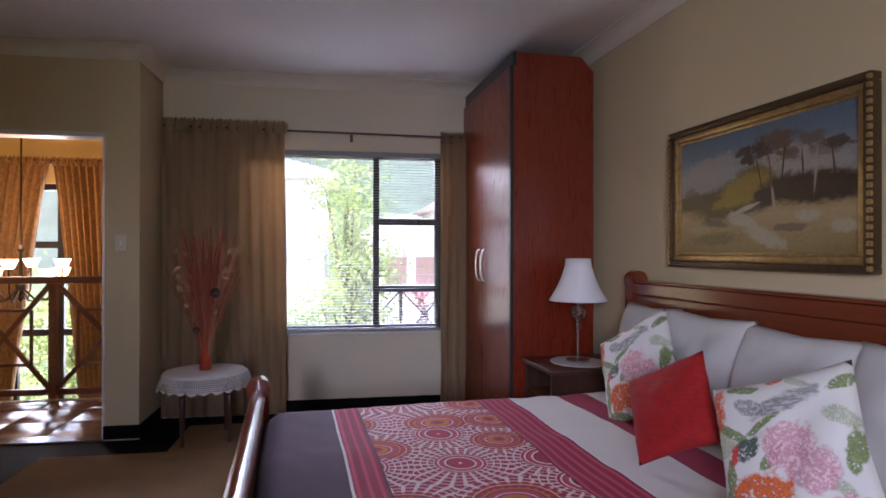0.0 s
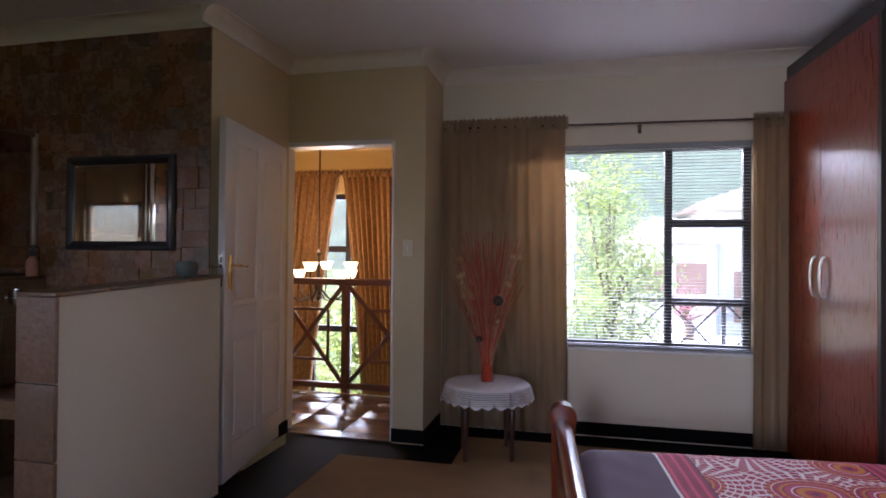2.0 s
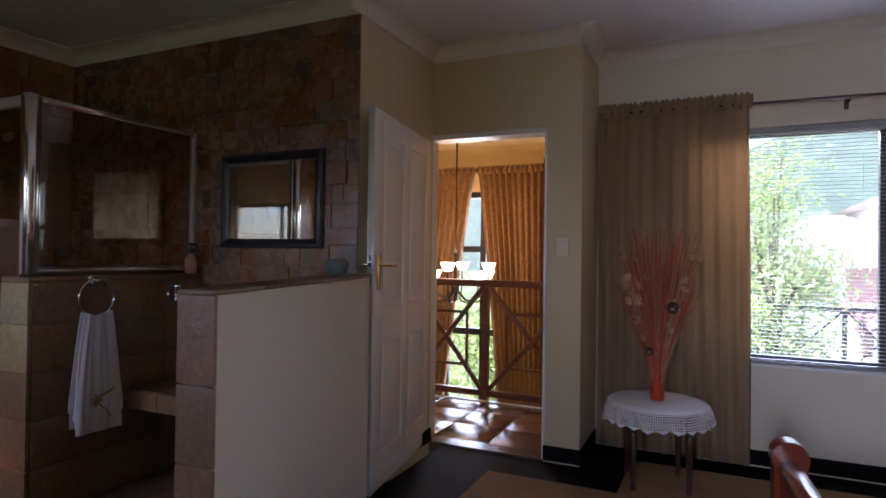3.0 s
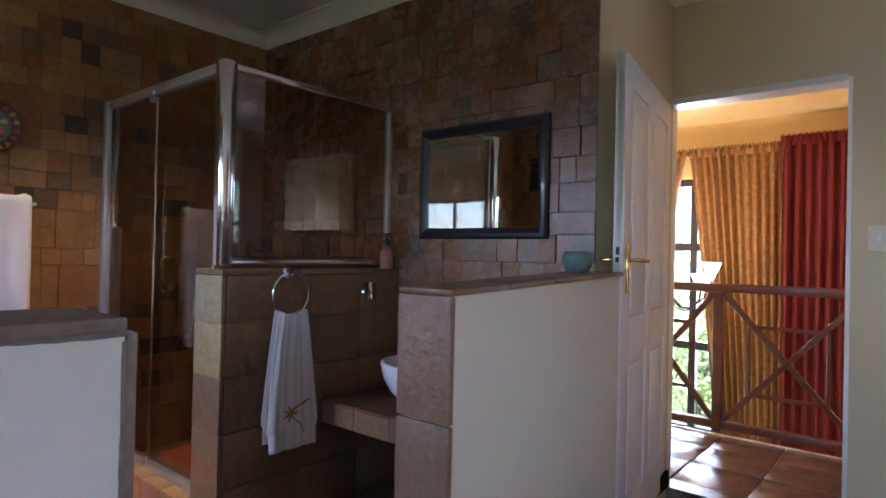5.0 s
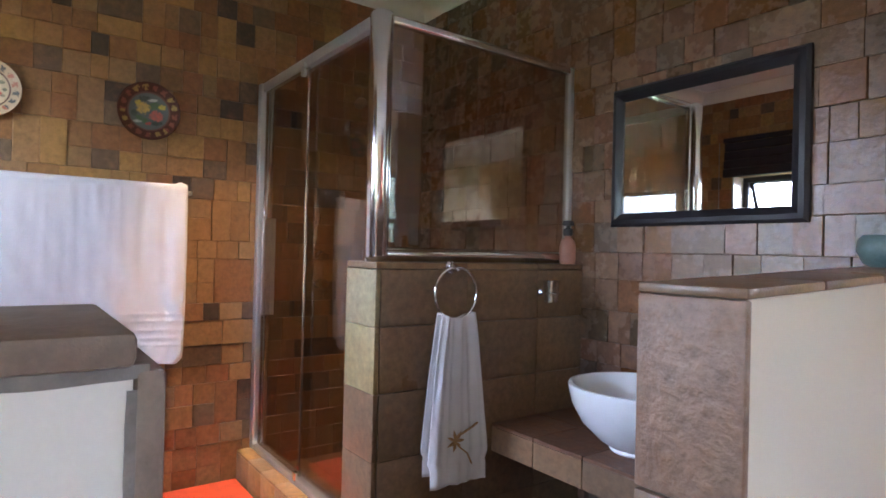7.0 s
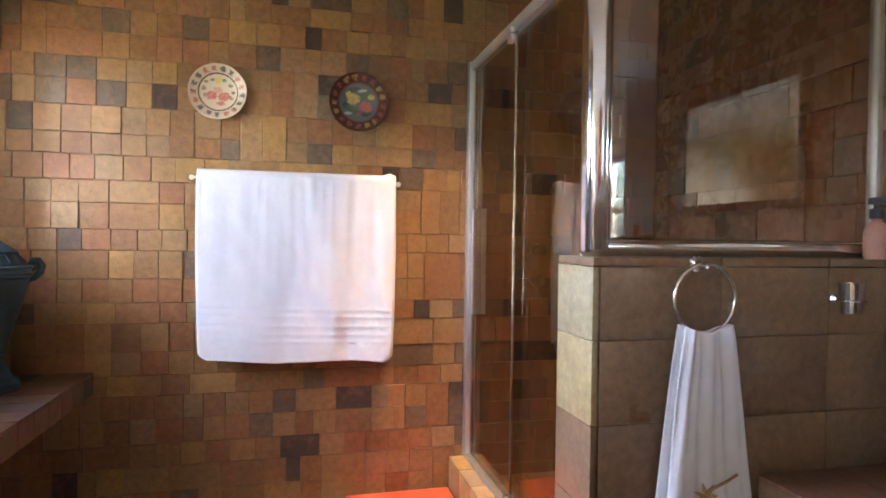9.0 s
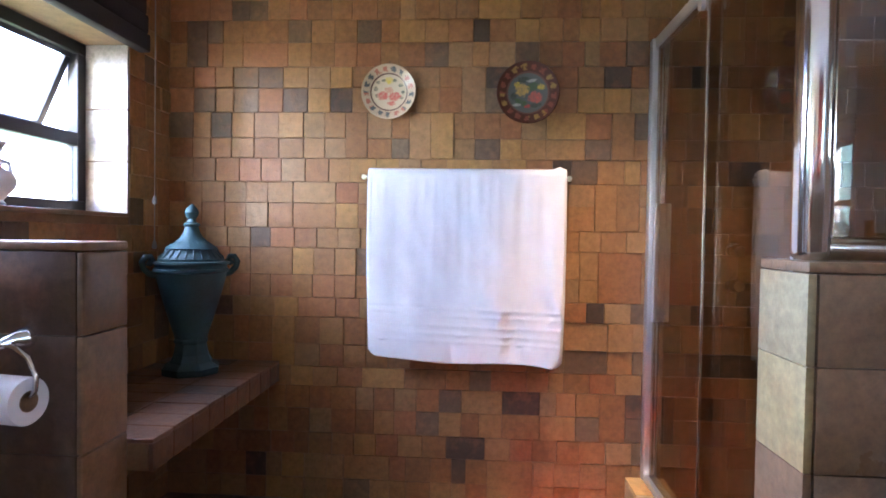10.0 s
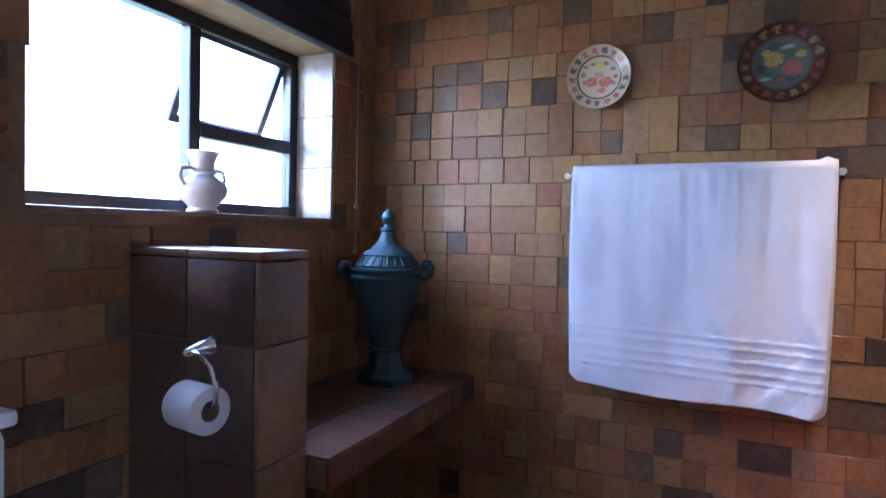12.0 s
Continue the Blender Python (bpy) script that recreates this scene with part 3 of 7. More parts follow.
def fold_sheet(x0, x1, z0, z1, y, folds, amp, seed, gather=None, nz=24, hem=0.0, thick=0.004):
    """A hanging curtain: a pleated sheet; gather(u, v) may return an x shift."""
    rnd = random.Random(seed)
    ph = [rnd.uniform(-0.6, 0.6) for _ in range(folds + 2)]
    am = [rnd.uniform(0.6, 1.25) for _ in range(folds + 2)]
    nx = folds * 8
    bm = bmesh.new()
    grid = []
    for j in range(nz + 1):
        v = j / nz
        row = []
        for i in range(nx + 1):
            u = i / nx
            k = u * folds
            kk = int(min(k, folds - 1e-6))
            a = amp * (am[kk] * (1 - (k - kk)) + am[kk + 1] * (k - kk)) * (0.75 + 0.35 * v)
            dy = a * math.sin(2 * math.pi * k + 0.5 * ph[kk] * v + 0.25 * math.sin(5 * v + ph[kk] * 4))
            x = x0 + (x1 - x0) * u + 0.012 * math.sin(7 * u + 3 * v) * v
            if gather:
                x = gather(u, v, x)
            row.append(bm.verts.new((x, y + dy, z1 + (z0 - z1) * v + hem * math.sin(9 * u + seed) * (v > 0.98) + (0.012 * math.sin(2 * math.pi * k * 2) if j == 0 else 0))))
        grid.append(row)
    for p, q in zip(grid, grid[1:]):
        for i in range(nx):
            bm.faces.new((p[i], p[i + 1], q[i + 1], q[i]))
    return bm


def solid(ob, t=0.004):
    m = ob.modifiers.new("thickness", "SOLIDIFY")
    m.thickness = t
    return ob


def curtain(name, bm, material, at, label, tape=None):
    t = thing(name, at, label, "curtain")
    solid(part("drape", bm, material, t, smooth=80))
    if tape:
        x0, x1, y, z = tape
        solid(part("heading_tape", fold_sheet(x0, x1, z - 0.07, z + 0.02, y - 0.008, 14, 0.012, 5, nz=3), material, t, smooth=80))
    return t


curtain("curtain", fold_sheet(-1.03, -0.15, 0.02, 2.235, WINW - 0.10, 10, 0.017, 3, lambda u, v, x: x + 0.03 * v * u), "beige_curtain", (-0.6, WINW - 0.1, 2.22), "beige unlined linen curtain drawn aside beside the window", (-1.03, -0.13, WINW - 0.10, 2.22))
curtain("curtain", fold_sheet(1.06, 1.27, 0.02, 2.18, WINW - 0.10, 3, 0.02, 8), "beige_curtain", (1.13, WINW - 0.1, 2.2), "narrow bunched beige linen curtain between window and wardrobe", (1.06, 1.27, WINW - 0.10, 2.18))


def curtain_rod():
    t = thing("curtain_rod", (0.3, WINW - 0.09, 2.17), "thin dark iron curtain rod above the window", "curtain rod")
    part("rod", tube(bmesh.new(), [(-1.02, WINW - 0.10, 2.185), (1.24, WINW - 0.10, 2.165)], 0.008), "darkwood", t, smooth=50)
    for x in (-0.95, 0.36, 1.2):
        part("bracket", boxes((x - 0.006, x + 0.006, WINW - 0.10, WINW, 2.145, 2.16), (x - 0.012, x + 0.012, WINW - 0.006, WINW, 2.12, 2.18), bev=0.002), "darkwood", t)


curtain_rod()


def wardrobe():
    x0, x1, y0, y1, top = 1.40, EAST - 0.075, 3.75, WINW + 0.02, 2.51
    t = thing("wardrobe", (1.55, 4.2, 0), "tall cherry-wood wardrobe with two doors and dark fascia", "wardrobe")
    bm = bmesh.new()
    prof = [(x0, 0.0), (x1, 0.0), (x1, top - 0.09), (x1 - 0.09, top), (x0, top)]
    a = [bm.verts.new((x, y0, z)) for x, z in prof]
    b = [bm.verts.new((x, y1, z)) for x, z in prof]
    bm.faces.new(a[::-1]), bm.faces.new(b)
    for i in range(5):
        j = (i + 1) % 5
        bm.faces.new((a[i], a[j], b[j], b[i]))
    part("body", bm, "cherry", t)
    part("fascia", boxes((x0 - 0.006, x0 + 0.02, y0 - 0.004, y1, top - 0.085, top + 0.004), bev=0.003), "alu_dark", t, "dark top fascia")
    part("edge_trim", boxes((x0 - 0.022, x0 - 0.0005, y0 - 0.004, y0 + 0.02, 0.0, top - 0.085), bev=0.002), "alu_dark", t, "black edge strip")
    ym = 4.37
    for ya, yb, yh in ((y0 + 0.022, ym - 0.002, ym - 0.06), (ym + 0.002, y1 - 0.002, ym + 0.06)):
        d = part("door", boxes((x0 - 0.022, x0 - 0.0005, ya, yb, 0.07, top - 0.09), bev=0.003), "cherry", t)
        part("handle", tube(bmesh.new(), [(x0 - 0.02, yh, 1.04), (x0 - 0.036, yh, 1.05), (x0 - 0.048, yh, 1.09), (x0 - 0.052, yh, 1.155), (x0 - 0.048, yh, 1.22), (x0 - 0.036, yh, 1.26), (x0 - 0.02, yh, 1.27)], 0.0075), "satin", d, "curved satin bow handle", 60)
    part("plinth", boxes((x0 + 0.02, x0 + 0.03, y0 + 0.02, y1, 0.0, 0.07)), "alu_dark", t)


wardrobe()


def rounded_board(x0, x1, y0, y1, z0, z1, r):
    """A board in the x-z plane whose top is a roll, for sleigh bed ends."""
    bm = bmesh.new()
    prof = [(x0, z0), (x1, z0)] + [((x0 + x1) / 2 + r * math.cos(u), z1 - r + r * math.sin(u)) for u in [math.pi * k / 12 - 0.5 for k in range(0, 17)]]
    a = [bm.verts.new((x, y0, z)) for x, z in prof]
    b = [bm.verts.new((x, y1, z)) for x, z in prof]
    bm.faces.new(a[::-1]), bm.faces.new(b)
    for i in range(len(prof)):
        j = (i + 1) % len(prof)
        bm.faces.new((a[i], a[j], b[j], b[i]))
    return bm


BY0, BY1, BEDZ = 1.36, 2.94, 0.51
FX = -0.09
HX = 1.93


def quilt_material():
    m, nt, b = nodes_of("quilt_print")
    g = nt.nodes.new("ShaderNodeTexCoord")
    sep = nt.nodes.new("ShaderNodeSeparateXYZ")
    nt.links.new(g.outputs["Object"], sep.inputs[0])
    x, y = sep.outputs[0], sep.outputs[1]
    flat = nt.nodes.new("ShaderNodeCombineXYZ")
    nt.links.new(x, flat.inputs[0])
    nt.links.new(y, flat.inputs[1])
    vo = nt.nodes.new("ShaderNodeTexVoronoi")
    vo.inputs["Scale"].default_value, vo.inputs["Randomness"].default_value = 3.5, 0.55
    vo.voronoi_dimensions = "2D"
    nt.links.new(flat.outputs[0], vo.inputs["Vector"])
    dist = vo.outputs["Distance"]
    dv = nt.nodes.new("ShaderNodeVectorMath")
    dv.operation = "SUBTRACT"
    sc = nt.nodes.new("ShaderNodeVectorMath")
    sc.operation = "SCALE"
    sc.inputs["Scale"].default_value = 1.0
    nt.links.new(flat.outputs[0], sc.inputs[0])
    nt.links.new(sc.outputs[0], dv.inputs[0])
    nt.links.new(vo.outputs["Position"], dv.inputs[1])
    s2 = nt.nodes.new("ShaderNodeSeparateXYZ")
    nt.links.new(dv.outputs[0], s2.inputs[0])
    ang = math_(nt, "ARCTAN2", s2.outputs[1], s2.outputs[0])
    spoke = math_(nt, "GREATER_THAN", math_(nt, "SINE", math_(nt, "MULTIPLY", ang, 26.0)), -0.5)
    cs = nt.nodes.new("ShaderNodeSeparateColor")
    nt.links.new(vo.outputs["Color"], cs.inputs[0])
    # each rosette has its own size
    size = math_(nt, "ADD", math_(nt, "MULTIPLY", cs.outputs[0], 0.35), 0.95)
    rr = math_(nt, "DIVIDE", dist, size)
    RED, DEEP, PINKC, CREAM, GOLD, PLUM = (0.36, 0.008, 0.04), (0.15, 0.005, 0.028), (0.42, 0.035, 0.08), (0.66, 0.50, 0.50), (0.50, 0.14, 0.012), (0.06, 0.010, 0.035)
    warm = [(0.0, PLUM), (0.035, RED), (0.09, GOLD), (0.16, RED), (0.19, CREAM), (0.205, PINKC), (0.26, DEEP), (0.275, GOLD), (0.32, RED), (0.36, CREAM), (0.375, GOLD), (0.42, CREAM)]
    cold = [(0.0, CREAM), (0.02, RED), (0.14, DEEP), (0.16, CREAM), (0.18, PINKC), (0.22, RED), (0.24, CREAM), (0.26, RED), (0.29, CREAM), (0.30, CREAM), (0.31, CREAM), (0.42, CREAM)]

    def rings(stops):
        r = nt.nodes.new("ShaderNodeValToRGB")
        r.color_ramp.interpolation = "CONSTANT"
        e = r.color_ramp.elements
        while len(e) < len(stops):
            e.new(0.5)
        for el, (p, c) in zip(e, stops):
            el.position, el.color = p, (*c, 1)
        nt.links.new(rr, r.inputs[0])
        return r.outputs[0]
    base = mix(nt, math_(nt, "GREATER_THAN", cs.outputs[1], 0.5), rings(warm), rings(cold))
    outer = math_(nt, "MULTIPLY", math_(nt, "GREATER_THAN", rr, 0.285), spoke)
    dots = math_(nt, "MULTIPLY", outer, math_(nt, "GREATER_THAN", math_(nt, "SINE", math_(nt, "MULTIPLY", rr, 80.0)), -0.8))
    pat = mix(nt, dots, base, (0.30, 0.008, 0.04))
    ex = nt.nodes.new("ShaderNodeTexNoise")
    ex.inputs["Scale"].default_value = 160
    nt.links.new(flat.outputs[0], ex.inputs["Vector"])

    def band(col_in, a, bb, colour):
        inside = math_(nt, "MULTIPLY", math_(nt, "GREATER_THAN", x, a), math_(nt, "LESS_THAN", x, bb))
        return mix(nt, inside, col_in, colour)
    stripes = ramp(nt, math_(nt, "SINE", math_(nt, "MULTIPLY", x, 170.0)), [(0.0, (0.25, 0.006, 0.04)), (0.6, (0.46, 0.018, 0.07)), (1.0, (0.52, 0.05, 0.10))])
    c = band(pat, -1.0, 0.245, (0.068, 0.026, 0.052))
    c = band(c, 0.245, 0.255, (0.7, 0.6, 0.62))
    c = band(c, 0.255, 0.36, stripes)
    c = band(c, 0.36, 0.367, PLUM)
    c = band(c, 0.955, 0.962, PLUM)
    c = band(c, 0.962, 1.13, stripes)
    c = band(c, 1.13, 1.137, PLUM)
    c = band(c, 1.137, 1.145, (0.7, 0.6, 0.62))
    c = band(c, 1.145, 1.40, (0.58, 0.55, 0.53))
    c = band(c, 1.40, 1.405, PLUM)
    c = band(c, 1.405, 1.55, (0.26, 0.01, 0.04))
    c = band(c, 1.55, 1.556, PLUM)
    c = band(c, 1.556, 2.5, (0.58, 0.55, 0.53))
    c = mix(nt, 0.3, c, ramp(nt, ex.outputs["Fac"], [(0.3, (0.38, 0.38, 0.38)), (0.7, (0.62, 0.62, 0.62))]), "OVERLAY")
    nt.links.new(c, b.inputs["Base Color"])
    b.inputs["Roughness"].default_value = 0.85
    bump(nt, b, ex.outputs["Fac"], 0.25, 0.002)
    return m


M["quilt"] = quilt_material()


def bed():
    t = thing("bed", (0.8, 2.05, 0), "cherry-wood sleigh bed with rolled ends", "bed")
    # footboard with rolled top and post at each side
    part("footboard", rounded_board(FX - 0.02, FX + 0.02, BY0 - 0.02, BY1 + 0.07, 0.12, 0.60, 0.035), "cherry_x", t, smooth=40)
    for y in (BY0 - 0.10, BY1 + 0.10):
        part("foot_post", rounded_board(FX - 0.045, FX + 0.045, y - 0.035, y + 0.035, 0.0, 0.658, 0.055), "cherry_x", t, smooth=40)
        part("head_post", rounded_board(HX - 0.045, HX + 0.045, y - 0.035, y + 0.035, 0.0, 1.15, 0.055), "cherry_x", t, smooth=40)
        part("side_rail", boxes((FX + 0.04, HX - 0.04, y - 0.014, y + 0.014, 0.14, 0.34), bev=0.005), "cherry_x", t)
    part("headboard", boxes((HX - 0.02, HX + 0.025, BY0 - 0.07, BY1 + 0.07, 0.3, 1.02), bev=0.006), "cherry_x", t)
    for nm, x0, x1, z0, z1 in (("head_rail", HX - 0.035, HX + 0.035, 1.02, 1.084), ("head_capping", HX - 0.045, HX + 0.04, 1.085, 1.10), ("head_bead", HX - 0.03, HX - 0.019, 0.90, 0.93)):
        part(nm, boxes((x0, x1, BY0 - 0.07, BY1 + 0.07, z0, z1), bev=0.006), "cherry_x", t)
    m = thing("mattress", (0.8, 2.05, 0.2), "thick mattress on the bed under the quilt", "mattress")
    part("core", boxes((FX + 0.05, HX - 0.05, BY0, BY1, 0.18, BEDZ - 0.05), bev=0.04), "pillow_grey", m, smooth=40)
    # quilt draped over top and sides
    bm = bmesh.new()
    nx, ny = 90, 60
    prof = []
    for j in range(ny + 1):
        s = -0.30 + j * (BY1 - BY0 + 0.6) / ny
        if s < 0:
            prof.append((BY0 - 0.02 - 0.02 * math.sin(-s * 9), BEDZ + s + 0.02 if s < -0.03 else BEDZ - 0.008))
        elif s > BY1 - BY0:
            e = s - (BY1 - BY0)
            prof.append((BY1 + 0.02 + 0.02 * math.sin(e * 9), BEDZ - e + 0.02 if e > 0.03 else BEDZ - 0.008))
        else:
            prof.append((BY0 + s, BEDZ))
    grid = []
    for i in range(nx + 1):
        x = FX + 0.035 + i * (HX - 0.05 - FX - 0.035) / nx
        row = []
        for (y, z) in prof:
            h = 0.010 * noise.noise(Vector((x * 3.1, y * 3.3, 0))) + 0.004 * noise.noise(Vector((x * 11, y * 9, 3)))
            edge = min(1.0, (x - FX - 0.03) / 0.09)
            row.append(bm.verts.new((x, y + h, z + h - 0.06 * (1 - edge) ** 2)))
        grid.append(row)
    for p, q in zip(grid, grid[1:]):
        for j in range(ny):
            bm.faces.new((p[j], p[j + 1], q[j + 1], q[j]))
    q = thing("quilt", (0.8, 2.05, BEDZ), "purple, red and white rosette-print quilt spread over the bed", "quilt")
    solid(part("cover", bm, "quilt", q, smooth=60), 0.02)


bed()


def cushion(w, h, d, n=22, p=0.42, seed=1, corner=1.0):
    """A stuffed square cushion lying in x-z, bulging in y, with pinched corners."""
    bm = bmesh.new()
    for s in (1, -1):
        grid = []
        for j in range(n + 1):
            row = []
            for i in range(n + 1):
                u, v = 2 * i / n - 1, 2 * j / n - 1
                f = max(0.0, (1 - u * u) * (1 - v * v)) ** p
                pin = 1 - 0.07 * corner * (1 - abs(u)) * abs(v) ** 3
                pin2 = 1 - 0.07 * corner * (1 - abs(v)) * abs(u) ** 3
                wob = 0.10 * noise.noise(Vector((u * 2.1 + seed * 7, v * 2.1, s))) + 0.05 * noise.noise(Vector((u * 5 + seed * 3, v * 5, s)))
                row.append(bm.verts.new((u * w / 2 * pin2, s * d / 2 * f * (1 + wob * 2), v * h / 2 * pin)))
            grid.append(row)
        for a, b in zip(grid, grid[1:]):
            for i in range(n):
                bm.faces.new((a[i], a[i + 1], b[i + 1], b[i]))
    bmesh.ops.remove_doubles(bm, verts=bm.verts, dist=0.0005)
    return bm


def floral(name):
    """White cloth with brushed flower heads, leaves and a grey bird; local x and z run in the cloth."""
    m, nt, b = nodes_of(name)
    tc = nt.nodes.new("ShaderNodeTexCoord")
    v = tc.outputs["Object"]
    sep = nt.nodes.new("ShaderNodeSeparateXYZ")
    nt.links.new(v, sep.inputs[0])
    x, z = sep.outputs[0], sep.outputs[2]
    edge, fine = noise_(nt, v, 30, 4, 0.6), noise_(nt, v, 95, 3, 0.6)
    mp = nt.nodes.new("ShaderNodeMapping")
    mp.inputs["Rotation"].default_value = (0, radians(25), 0)
    mp.inputs["Scale"].default_value = (25, 25, 130)
    nt.links.new(v, mp.inputs[0])
    feather = noise_(nt, mp.outputs[0], 1.0, 2)
    col = (0.64, 0.63, 0.61)
    GREEN, PALE, GREY, PINKS, ORANGE, TEAL = ((0.05, 0.10, 0.03), (0.24, 0.30, 0.12)), ((0.24, 0.29, 0.17), (0.52, 0.55, 0.44)), ((0.035, 0.035, 0.04), (0.50, 0.50, 0.50)), ((0.40, 0.07, 0.13), (0.72, 0.52, 0.55)), ((0.45, 0.025, 0.008), (0.66, 0.16, 0.03)), ((0.015, 0.035, 0.03), (0.09, 0.13, 0.10))
    for cx, cz, rx, rz, tilt, (ca, cb), how in (
            (0.16, 0.03, 0.055, 0.035, 20, PALE, fine), (0.205, -0.07, 0.018, 0.085, -8, PALE, fine), (0.15, -0.09, 0.016, 0.075, 14, GREEN, fine), (0.12, 0.05, 0.05, 0.012, 35, GREEN, fine),
            (0.02, -0.03, 0.04, 0.014, -40, GREEN, fine), (-0.12, -0.10, 0.045, 0.016, 50, PALE, fine), (0.12, -0.19, 0.06, 0.018, 12, GREEN, fine), (-0.07, 0.165, 0.04, 0.010, 30, PALE, fine),
            (-0.16, 0.06, 0.04, 0.02, 30, PALE, fine), (-0.17, 0.15, 0.035, 0.014, -35, GREEN, fine), (0.09, 0.18, 0.05, 0.012, 15, GREEN, fine), (-0.02, -0.19, 0.05, 0.03, 0, ORANGE, fine), (0.03, 0.06, 0.05, 0.010, -25, GREEN, fine), (-0.17, -0.03, 0.016, 0.05, 12, GREEN, fine),
            (-0.03, 0.0, 0.062, 0.05, 0, PINKS, fine), (-0.075, -0.065, 0.06, 0.05, 15, PINKS, fine), (-0.13, -0.17, 0.05, 0.04, 0, PINKS, fine),
            (0.06, -0.125, 0.075, 0.055, 0, ORANGE, fine), (0.185, 0.13, 0.038, 0.058, 15, ORANGE, fine), (-0.01, 0.188, 0.026, 0.014, 0, ORANGE, fine),
            (0.085, 0.0, 0.042, 0.024, -20, TEAL, fine), (0.122, -0.012, 0.013, 0.025, 10, ((0.45, 0.02, 0.02), (0.55, 0.06, 0.05)), fine),
            (-0.035, 0.115, 0.085, 0.026, -14, GREY, feather), (0.055, 0.112, 0.05, 0.02, 24, GREY, fine)):
        mask = spot(nt, x, z, cx, cz, rx * 1.12, rz * 1.12, tilt, 0.25, edge, 1.3)
        holes = ramp(nt, how, [(0.34, (0.12, 0.12, 0.12)), (0.46, (1.0, 1.0, 1.0))])
        col = mix(nt, math_(nt, "MULTIPLY", mask, holes), col, ramp(nt, how, [(0.36, ca), (0.62, cb)]))
    nt.links.new(col, b.inputs["Base Color"])
    b.inputs["Roughness"].default_value = 0.85
    bump(nt, b, noise_(nt, v, 300, 2), 0.25, 0.002)
    return m


M["floral"] = floral("floral_bird_print")


def cushion_thing(name, at, rot, size, material, label, seed, category="pillow", group=""):
    me = mesh_of(name, cushion(*size, seed=seed), 180)
    me.materials.append(M[material])
    ob = new(name, me)
    ob.matrix_basis = pose(*at, *rot)
    return tagged(ob, label, category, group)


# big grey pillows against the headboard; their width runs along the headboard
for k, (x, y, z, lean, size) in enumerate(((1.80, 2.90, 0.745, 14, (0.46, 0.50, 0.17)), (1.81, 2.44, 0.745, 14, (0.54, 0.50, 0.19)), (1.84, 1.95, 0.735, 16, (0.54, 0.50, 0.20)), (1.88, 1.47, 0.735, 14, (0.52, 0.50, 0.20)))):
    cushion_thing("pillow", (x, y, z), (lean, 0, 95), size, "pillow_grey", "plump grey cotton pillow propped against the headboard", 11 + k, group="grey pillows")
cushion_thing("floral_cushion", (1.60, 2.57, 0.735), (24, 30, 118), (0.41, 0.43, 0.14), "floral", "white cushion printed with flowers and birds, beside the nightstand", 21, "cushion", "floral cushions")
cushion_thing("floral_cushion", (1.495, 1.53, 0.72), (26, 22, 120), (0.40, 0.43, 0.15), "floral", "white cushion printed with orange flowers and birds on the quilt", 23, "cushion", "floral cushions")
cushion_thing("red_cushion", (1.415, 1.985, 0.722), (28, 28, 122), (0.32, 0.32, 0.12), "red_cushion", "small red silk scatter cushion leaning on the pillows", 29, "cushion")


def nightstand():
    x0, x1, y0, y1, z = 1.46, EAST - 0.02, 3.29, 3.70, 0.60
    t = thing("nightstand", (1.6, 3.22, 0), "dark red-brown wooden nightstand with open shelf", "nightstand")
    part("top", boxes((x0 - 0.02, x1, y0 - 0.02, y1 + 0.02, z - 0.03, z), bev=0.006), "darkwood", t, smooth=30)
    part("side_panel", boxes((x0, x1 - 0.01, y0, y0 + 0.02, 0.0, z - 0.03), bev=0.002), "darkwood", t)
    part("side_panel", boxes((x0, x1 - 0.01, y1 - 0.02, y1, 0.0, z - 0.03), bev=0.002), "darkwood", t)
    part("back_panel", boxes((x1 - 0.02, x1 - 0.01, y0 + 0.02, y1 - 0.02, 0.05, z - 0.03)), "darkwood", t)
    part("shelf", boxes((x0 + 0.005, x1 - 0.02, y0 + 0.02, y1 - 0.02, 0.40, 0.42), bev=0.002), "cherry_x", t)
    d = part("drawer_front", boxes((x0 - 0.012, x0 + 0.01, y0 + 0.022, y1 - 0.022, 0.10, 0.37), bev=0.004), "cherry_x", t)
    part("knob", lathe([(0.006, 0), (0.006, 0.01), (0.014, 0.016), (0.012, 0.026), (0.004, 0.03)], (x0 - 0.012, 3.5, 0.235), 16), "brass", d)
    dl = thing("doily", (1.68, 3.46, z), "white oval lace doily under the lamp", "doily")
    part("cloth", lathe([(0.165, 0.0), (0.17, 0.001), (0.165, 0.004), (0.02, 0.004)], (1.68, 3.46, z), 40, 0.95, 1.05), "lace", dl)


nightstand()


